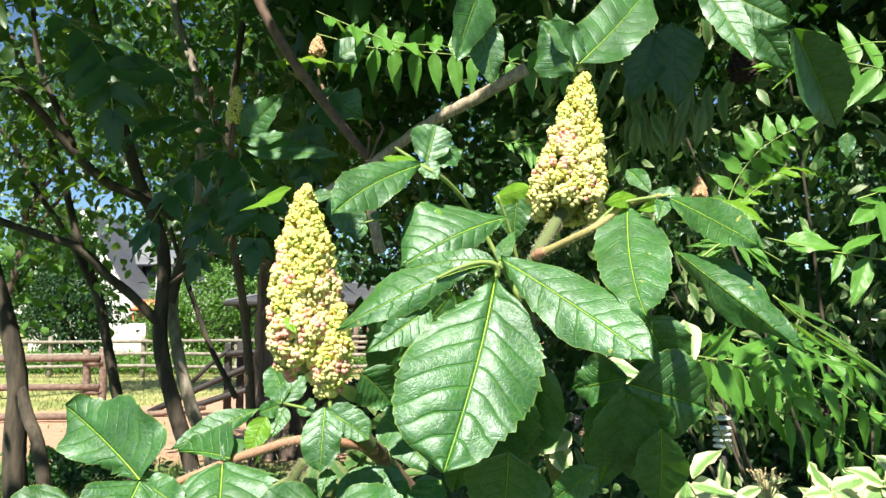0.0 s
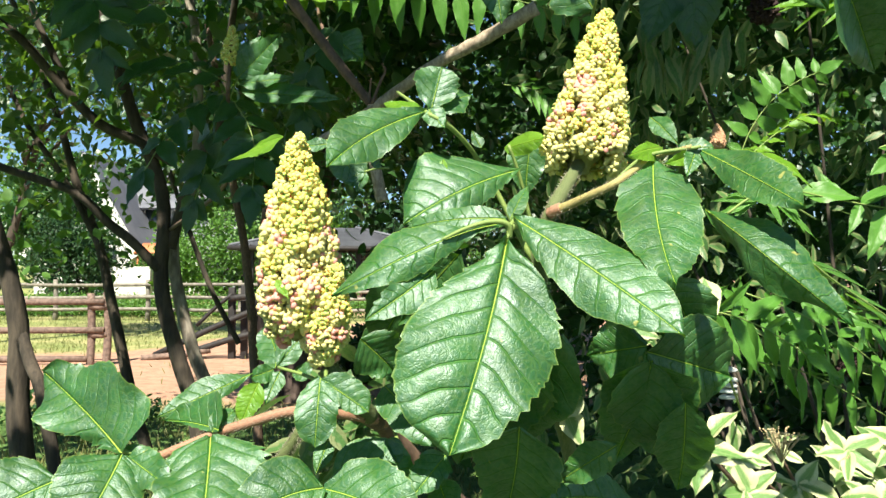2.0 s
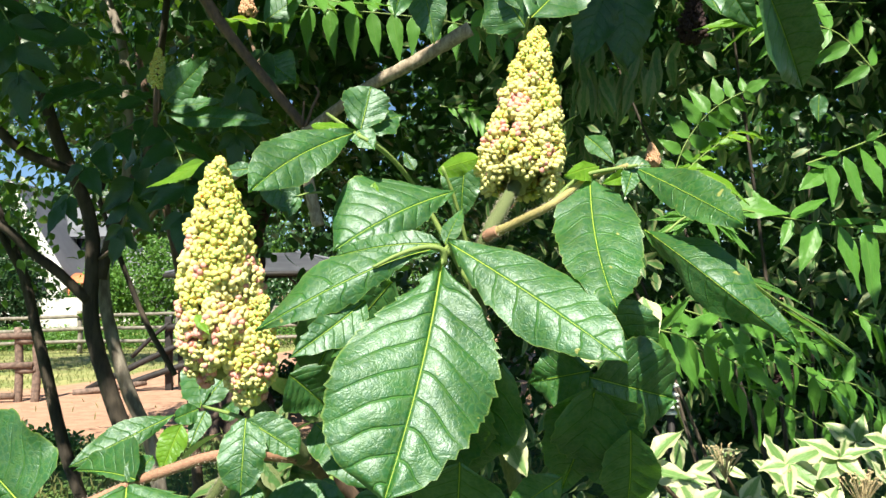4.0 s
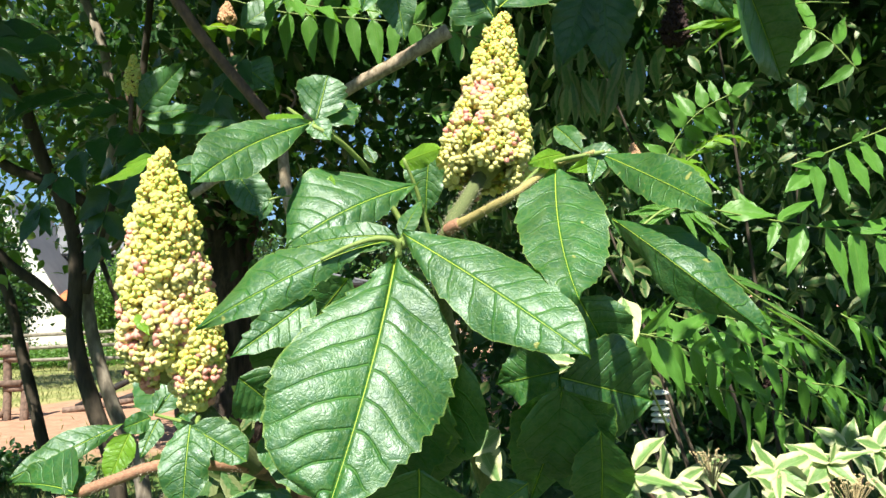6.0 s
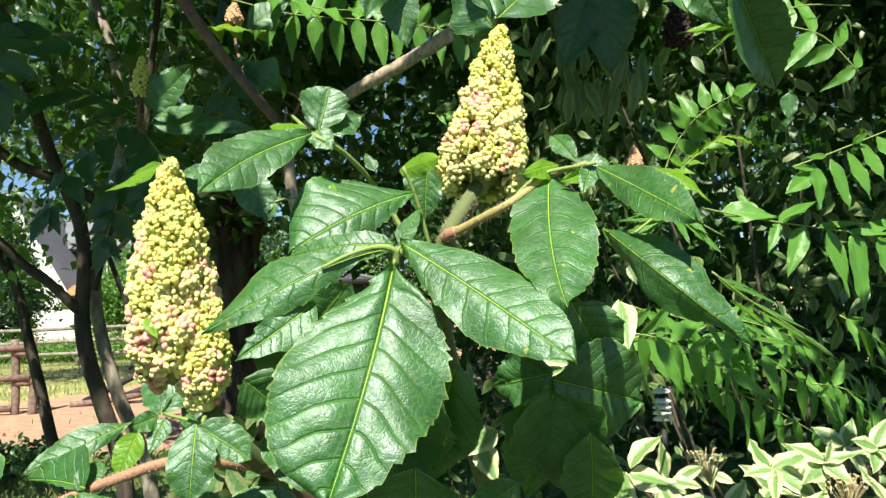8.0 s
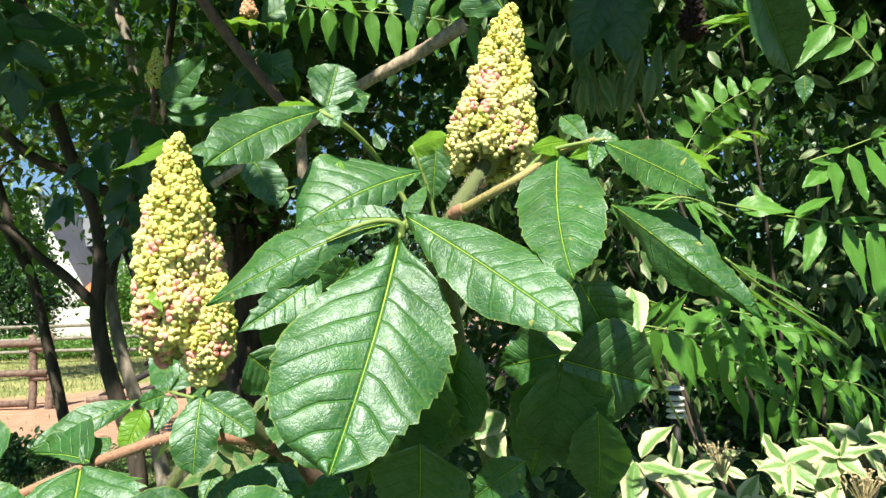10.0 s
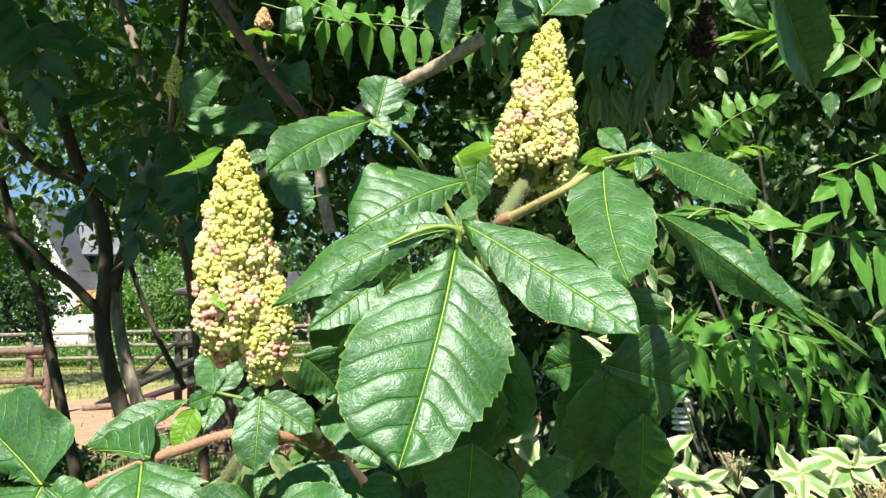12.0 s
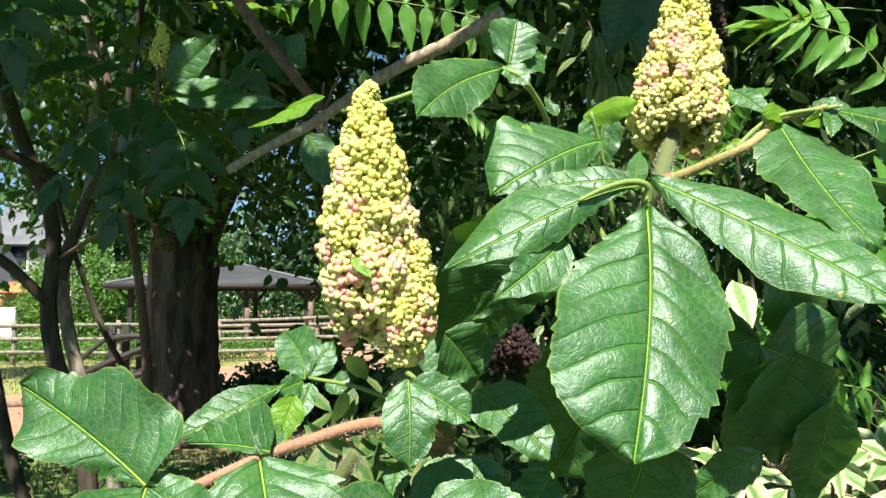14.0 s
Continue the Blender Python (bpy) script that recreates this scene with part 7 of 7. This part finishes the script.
leaf_hang = compound([(0.8036, 1.9300, 1.7104), (0.9447, 1.9500, 1.6839), (1.1136, 1.9700, 1.6587), (1.2222, 1.9800, 1.6437), (1.3837, 2.0000, 1.6103)], 0.0022, "long pinnate sumac leaf with hanging toothed leaflets")
leaflet(leaf_hang, (1.0718, 1.9600, 1.6646), (1.0067, 1.9300, 1.5342), (-0.8853, 0.2676, 0.3805), 0.0498, share=0.50, bend=0.06, fold=0.15, seed=300, material=PINNATE, shape="pointed", rows=30, cols=8, teeth=9, veins=10)
leaflet(leaf_hang, (1.1310, 1.9600, 1.6545), (1.1681, 1.9300, 1.4848), (0.9614, 0.2147, 0.1719), 0.0518, share=0.50, bend=0.06, fold=0.15, seed=301, material=PINNATE, shape="pointed", rows=30, cols=8, teeth=9, veins=10)
leaflet(leaf_hang, (1.1979, 1.9600, 1.6441), (1.2061, 1.9300, 1.4312), (0.9752, 0.2213, 0.0064), 0.0628, share=0.50, bend=0.06, fold=0.15, seed=302, material=PINNATE, shape="pointed", rows=30, cols=8, teeth=9, veins=10)
leaflet(leaf_hang, (1.2649, 1.9600, 1.6309), (1.2712, 1.9300, 1.5102), (0.9827, 0.1851, 0.0058), 0.0488, share=0.50, bend=0.06, fold=0.15, seed=303, material=PINNATE, shape="pointed", rows=30, cols=8, teeth=9, veins=10)
leaflet(leaf_hang, (1.3409, 1.9600, 1.6145), (1.3395, 1.9300, 1.4871), (0.9807, 0.1875, -0.0547), 0.0488, share=0.50, bend=0.06, fold=0.15, seed=304, material=PINNATE, shape="pointed", rows=30, cols=8, teeth=9, veins=10)
leaflet(leaf_hang, (1.3262, 1.9600, 1.6177), (1.3665, 1.9300, 1.4585), (0.9565, 0.2099, 0.2026), 0.0490, share=0.50, bend=0.06, fold=0.15, seed=305, material=PINNATE, shape="pointed", rows=30, cols=8, teeth=9, veins=10)
leaflet(leaf_hang, (0.8615, 1.9600, 1.7040), (0.9952, 1.9300, 1.6888), (0.2056, 0.4862, 0.8493), 0.0610, share=0.50, bend=0.06, fold=0.15, seed=306, material=PINNATE, shape="pointed", rows=30, cols=8, teeth=9, veins=10)
leaflet(leaf_hang, (0.9498, 1.9600, 1.6876), (0.9293, 2.0000, 1.7583), (0.9682, 0.0737, 0.2392), 0.0354, share=0.50, bend=0.06, fold=0.15, seed=307, material=PINNATE, shape="pointed", rows=30, cols=8, teeth=9, veins=10)
leaflet(leaf_hang, (1.0069, 1.9600, 1.6748), (1.1360, 2.0000, 1.7358), (-0.4921, 0.4998, 0.7128), 0.0345, share=0.50, bend=0.06, fold=0.15, seed=308, material=PINNATE, shape="pointed", rows=30, cols=8, teeth=9, veins=10)
leaflet(leaf_hang, (1.1079, 1.9600, 1.6593), (1.2671, 2.0000, 1.6745), (-0.2042, 0.4922, 0.8462), 0.0218, share=0.50, bend=0.06, fold=0.15, seed=309, material=PINNATE, shape="pointed", rows=30, cols=8, teeth=9, veins=10)
leaflet(leaf_hang, (1.1805, 1.9600, 1.6474), (1.2924, 1.9300, 1.6388), (0.1933, 0.4762, 0.8578), 0.0212, share=0.50, bend=0.06, fold=0.15, seed=310, material=PINNATE, shape="pointed", rows=30, cols=8, teeth=9, veins=10)
leaflet(leaf_hang, (1.2242, 1.9600, 1.6405), (1.3441, 2.0000, 1.6898), (-0.4669, 0.5006, 0.7290), 0.0376, share=0.50, bend=0.06, fold=0.15, seed=311, material=PINNATE, shape="pointed", rows=30, cols=8, teeth=9, veins=10)
leaflet(leaf_hang, (1.0069, 1.9600, 1.6748), (0.9608, 1.9300, 1.5960), (-0.8706, 0.2836, 0.4020), 0.0306, share=0.50, bend=0.06, fold=0.15, seed=312, material=PINNATE, shape="pointed", rows=30, cols=8, teeth=9, veins=10)
leaf_strands = compound([(0.3887, 0.9200, 1.5319), (0.4354, 0.9400, 1.5017), (0.5012, 0.9700, 1.4670), (0.5639, 1.0000, 1.4321)], 0.0012, "pinnate sumac leaf seen along its narrow leaflets")
leaflet(leaf_strands, (0.3990, 0.9300, 1.5257), (0.4555, 0.9686, 1.4977), (0.1728, 0.4005, 0.8999), 0.0107, share=0.50, seed=370, bend=0.06, fold=0.15, shape="pointed", rows=30, cols=8, teeth=9, veins=10, material=PALE_LEAF)
leaflet(leaf_strands, (0.4124, 0.9368, 1.5180), (0.5148, 0.9902, 1.4875), (0.0235, 0.4616, 0.8868), 0.0056, share=0.50, seed=371, bend=0.06, fold=0.15, shape="pointed", rows=30, cols=8, teeth=9, veins=10, material=PINNATE)
leaflet(leaf_strands, (0.4155, 0.9388, 1.5005), (0.4962, 0.9842, 1.4621), (0.1639, 0.4517, 0.8770), 0.0083, share=0.50, seed=372, bend=0.06, fold=0.15, shape="pointed", rows=30, cols=8, teeth=9, veins=10, material=PALE_LEAF)
leaflet(leaf_strands, (0.4446, 0.9528, 1.4982), (0.5476, 1.0022, 1.4620), (0.0778, 0.4787, 0.8745), 0.0057, share=0.50, seed=373, bend=0.06, fold=0.15, shape="pointed", rows=30, cols=8, teeth=9, veins=10, material=PINNATE)
leaflet(leaf_strands, (0.4567, 0.9588, 1.4875), (0.5724, 1.0112, 1.4377), (0.1486, 0.4897, 0.8592), 0.0058, share=0.50, seed=374, bend=0.06, fold=0.15, shape="pointed", rows=30, cols=8, teeth=9, veins=10, material=PALE_LEAF)
leaflet(leaf_strands, (0.4777, 0.9688, 1.4776), (0.5908, 1.0178, 1.4202), (0.2111, 0.4981, 0.8410), 0.0074, share=0.50, seed=375, bend=0.06, fold=0.15, shape="pointed", rows=30, cols=8, teeth=9, veins=10, material=PINNATE)
leaflet(leaf_strands, (0.4268, 0.9448, 1.4826), (0.5051, 0.9872, 1.4681), (-0.0882, 0.4642, 0.8813), 0.0070, share=0.50, seed=376, bend=0.06, fold=0.15, shape="pointed", rows=30, cols=8, teeth=9, veins=10, material=PINNATE)
leaflet(leaf_strands, (0.4321, 0.9476, 1.4736), (0.4941, 0.9836, 1.4543), (0.0189, 0.4468, 0.8944), 0.0083, share=0.50, seed=377, bend=0.06, fold=0.15, shape="pointed", rows=30, cols=8, teeth=9, veins=10, material=PINNATE)
leaflet(leaf_strands, (0.4463, 0.9548, 1.4565), (0.5465, 1.0022, 1.4446), (-0.1329, 0.4954, 0.8585), 0.0073, share=0.50, seed=378, bend=0.06, fold=0.15, shape="pointed", rows=30, cols=8, teeth=9, veins=10, material=PINNATE)
leaflet(leaf_strands, (0.4949, 0.9768, 1.4702), (0.5627, 1.0082, 1.4261), (0.3015, 0.4934, 0.8159), 0.0089, share=0.50, seed=379, bend=0.06, fold=0.15, shape="pointed", rows=30, cols=8, teeth=9, veins=10, material=PALE_LEAF)
leaflet(leaf_strands, (0.5034, 0.9808, 1.4645), (0.5441, 1.0016, 1.4354), (0.3347, 0.4804, 0.8106), 0.0088, share=0.50, seed=380, bend=0.06, fold=0.15, shape="pointed", rows=30, cols=8, teeth=9, veins=10, material=PINNATE)
leaflet(leaf_strands, (0.4045, 0.9328, 1.5231), (0.4685, 0.9731, 1.5101), (-0.0818, 0.4212, 0.9033), 0.0054, share=0.50, seed=381, bend=0.06, fold=0.15, shape="pointed", rows=30, cols=8, teeth=9, veins=10, material=PINNATE)
leaflet(leaf_strands, (0.5254, 0.9908, 1.4554), (0.5831, 1.0151, 1.4248), (0.2305, 0.5024, 0.8333), 0.0075, share=0.50, seed=382, bend=0.06, fold=0.15, shape="pointed", rows=30, cols=8, teeth=9, veins=10, material=PINNATE)
leaf_frond = compound([(1.0084, 1.8800, 1.7994), (1.0992, 1.9000, 1.8284), (1.2001, 1.9200, 1.8637), (1.3568, 1.9500, 1.9199)], 0.002, "sunlit pinnate sumac leaf with blunt hanging leaflets")
leaflet(leaf_frond, (1.0708, 1.9000, 1.7877), (0.9836, 1.8700, 1.7363), (-0.5584, 0.2931, 0.7761), 0.0431, share=0.50, seed=400, bend=0.06, fold=0.15, shape="lance", rows=30, cols=8, teeth=9, veins=10, material=PINNATE)
leaflet(leaf_frond, (1.0725, 1.9000, 1.8124), (1.0700, 1.8700, 1.6964), (0.9703, 0.2285, -0.0793), 0.0424, share=0.50, seed=401, bend=0.06, fold=0.15, shape="lance", rows=30, cols=8, teeth=9, veins=10, material=PINNATE)
leaflet(leaf_frond, (1.1157, 1.9000, 1.8198), (1.1441, 1.8700, 1.6945), (0.9578, 0.2388, 0.1600), 0.0425, share=0.50, seed=402, bend=0.06, fold=0.15, shape="lance", rows=30, cols=8, teeth=9, veins=10, material=PINNATE)
leaflet(leaf_frond, (1.1570, 1.9000, 1.8383), (1.1978, 1.8700, 1.7175), (0.9365, 0.2385, 0.2570), 0.0425, share=0.50, seed=403, bend=0.06, fold=0.15, shape="lance", rows=30, cols=8, teeth=9, veins=10, material=PINNATE)
leaflet(leaf_frond, (1.1942, 1.9000, 1.8569), (1.2349, 1.8700, 1.7600), (0.9222, 0.2189, 0.3188), 0.0423, share=0.50, seed=404, bend=0.06, fold=0.15, shape="lance", rows=30, cols=8, teeth=9, veins=10, material=PINNATE)
leaflet(leaf_frond, (1.0799, 1.9000, 1.7957), (1.0043, 1.8700, 1.7978), (-0.0646, 0.2292, 0.9712), 0.0185, share=0.50, seed=405, bend=0.06, fold=0.15, shape="lance", rows=30, cols=8, teeth=9, veins=10, material=PINNATE)
leaflet(leaf_frond, (1.2345, 1.9000, 1.8756), (1.2689, 1.8700, 1.7974), (0.9236, 0.1880, 0.3340), 0.0420, share=0.50, seed=406, bend=0.06, fold=0.15, shape="lance", rows=30, cols=8, teeth=9, veins=10, material=PINNATE)
leaflet(leaf_frond, (1.2793, 1.9000, 1.8943), (1.3100, 1.8700, 1.8130), (0.9399, 0.1874, 0.2856), 0.0420, share=0.50, seed=407, bend=0.06, fold=0.15, shape="lance", rows=30, cols=8, teeth=9, veins=10, material=PINNATE)
leaflet(leaf_frond, (1.1063, 1.9000, 1.8283), (1.0393, 1.8700, 1.8214), (-0.1992, 0.2265, 0.9534), 0.0159, share=0.50, seed=408, bend=0.06, fold=0.15, shape="lance", rows=30, cols=8, teeth=9, veins=10, material=PINNATE)
leaflet(leaf_frond, (1.1725, 1.9000, 1.8546), (1.1982, 1.8700, 1.8809), (-0.5514, 0.2309, 0.8017), 0.0185, share=0.50, seed=409, bend=0.06, fold=0.15, shape="lance", rows=30, cols=8, teeth=9, veins=10, material=PINNATE)
pinnate([(1.1721, 1.8500, 2.0143), (1.0875, 1.8500, 2.1047), (0.9935, 1.8500, 2.1334), (0.9146, 1.8500, 2.1515)], 6, 0.120, 0.036, (0.05, -1, 0.2), seed=11, spread=80, start=0.05)
pinnate([(1.1578, 1.8500, 2.1804), (1.0394, 1.8500, 2.1812), (0.9217, 1.8500, 2.1477), (0.8497, 1.8500, 2.1373)], 4, 0.120, 0.026, (0.1, -0.75, 0.6), PALE_LEAF, seed=12, spread=24, start=0.5)
pinnate([(0.1841, 2.6000, 2.1136), (0.2607, 2.6000, 2.1039), (0.3369, 2.6000, 2.0649), (0.4122, 2.6000, 1.9777)], 7, 0.08, 0.022, (-0.2, -0.6, 0.6), seed=13)
pinnate([(-0.5378, 2.3000, 2.2869), (-0.4181, 2.3000, 2.2957), (-0.3152, 2.3000, 2.2869), (-0.2298, 2.3000, 2.3221)], 6, 0.09, 0.035, (0.1, -0.4, 0.9), PALE_LEAF, seed=14)
pinnate([(-0.3357, 2.0000, 2.3229), (-0.2303, 2.0000, 2.2765), (-0.1254, 2.0000, 2.2380), (-0.0358, 2.0000, 2.2303)], 5, 0.09, 0.035, (0.1, -0.3, 0.9), seed=15)
# sumac leaves in the shade-darkened leaf colour, not the sumac green
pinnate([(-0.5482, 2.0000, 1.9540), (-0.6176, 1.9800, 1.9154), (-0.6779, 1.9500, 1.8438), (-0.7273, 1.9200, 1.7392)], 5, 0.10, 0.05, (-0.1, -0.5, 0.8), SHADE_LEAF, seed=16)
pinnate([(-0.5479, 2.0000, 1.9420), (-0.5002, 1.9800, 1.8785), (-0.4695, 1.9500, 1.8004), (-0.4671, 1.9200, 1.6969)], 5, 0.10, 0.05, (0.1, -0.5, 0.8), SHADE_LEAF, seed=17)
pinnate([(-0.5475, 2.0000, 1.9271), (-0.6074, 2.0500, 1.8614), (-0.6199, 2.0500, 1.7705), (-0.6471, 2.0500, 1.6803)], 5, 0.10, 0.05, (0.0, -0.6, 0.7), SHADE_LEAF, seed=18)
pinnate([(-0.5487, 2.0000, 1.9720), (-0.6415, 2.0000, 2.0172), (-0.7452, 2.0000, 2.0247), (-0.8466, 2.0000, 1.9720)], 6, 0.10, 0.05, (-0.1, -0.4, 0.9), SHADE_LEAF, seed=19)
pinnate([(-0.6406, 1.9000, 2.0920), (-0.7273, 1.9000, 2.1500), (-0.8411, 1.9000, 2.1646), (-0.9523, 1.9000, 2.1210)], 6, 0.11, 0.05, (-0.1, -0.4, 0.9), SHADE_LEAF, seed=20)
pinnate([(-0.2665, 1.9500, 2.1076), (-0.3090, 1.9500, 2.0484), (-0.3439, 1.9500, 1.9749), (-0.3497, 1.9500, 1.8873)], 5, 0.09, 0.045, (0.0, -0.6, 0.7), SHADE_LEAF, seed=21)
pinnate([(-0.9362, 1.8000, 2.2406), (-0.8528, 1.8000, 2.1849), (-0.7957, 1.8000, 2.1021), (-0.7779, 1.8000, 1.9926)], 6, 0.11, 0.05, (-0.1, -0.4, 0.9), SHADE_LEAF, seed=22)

pinnate([(0.5892, 1.6000, 1.4664), (0.6985, 1.6200, 1.4284), (0.8148, 1.6500, 1.3654), (0.9460, 1.7000, 1.2792)], 8, 0.10, 0.024, (0.2, -0.8, 0.5), seed=29, loose=0.8, spread=60)
pinnate([(0.7534, 1.8000, 1.4561), (0.8563, 1.8000, 1.4335), (0.9697, 1.8200, 1.3902), (1.0899, 1.8500, 1.3124)], 10, 0.08, 0.023, (0.1, -0.6, 0.7), seed=30, loose=0.8, spread=60)
pinnate([(0.6306, 1.7000, 1.3224), (0.7353, 1.7200, 1.3039), (0.8465, 1.7500, 1.2593), (0.9845, 1.8000, 1.1839)], 8, 0.10, 0.024, (0.1, -0.8, 0.5), seed=31, loose=0.8, spread=62)
pinnate([(0.9788, 1.8000, 1.2966), (1.0691, 1.8200, 1.2778), (1.1658, 1.8500, 1.2248), (1.2915, 1.9000, 1.1388)], 9, 0.08, 0.025, (0.1, -0.8, 0.5), seed=32, loose=0.8, spread=66)
pinnate([(0.9349, 1.6000, 1.4538), (1.0041, 1.6200, 1.4167), (1.0922, 1.6500, 1.3540)], 7, 0.075, 0.023, (0.1, -0.7, 0.6), seed=33, loose=0.8, spread=60)


def dried_flower(at, radius, seed):
    """A flat-topped cluster of small dry flowers on thin stalks."""
    rnd = random.Random(seed)
    bm = bmesh.new()
    at = Vector(at)
    foot = at - Vector((0, 0, radius * 1.6))
    for i in range(42):
        e = at + Vector((rnd.uniform(-1, 1) * radius, rnd.uniform(-1, 1) * radius, rnd.uniform(-0.3, 0.35) * radius))
        tube([foot, foot.lerp(e, 0.55) + Vector((0, 0, 0.002)), e], 0.0005, 0.0004, 5, 2, bm)
        for k in range(2):
            r = rnd.uniform(0.0012, 0.0022)
            bmesh.ops.create_icosphere(bm, subdivisions=1, radius=r, matrix=Matrix.Translation(e + Vector((rnd.uniform(-1, 1), rnd.uniform(-1, 1), rnd.uniform(-0.5, 1))) * 0.002))
    part("dried_umbel", bm, DRY_STALK, DOG, "flat umbel of dry brown flowers")


dried_flower((0.5498, 1.3500, 1.2411), 0.028, 1)
dried_flower((0.7502, 1.3000, 1.2018), 0.030, 2)
dried_flower((0.6865, 1.4000, 1.1958), 0.014, 3)
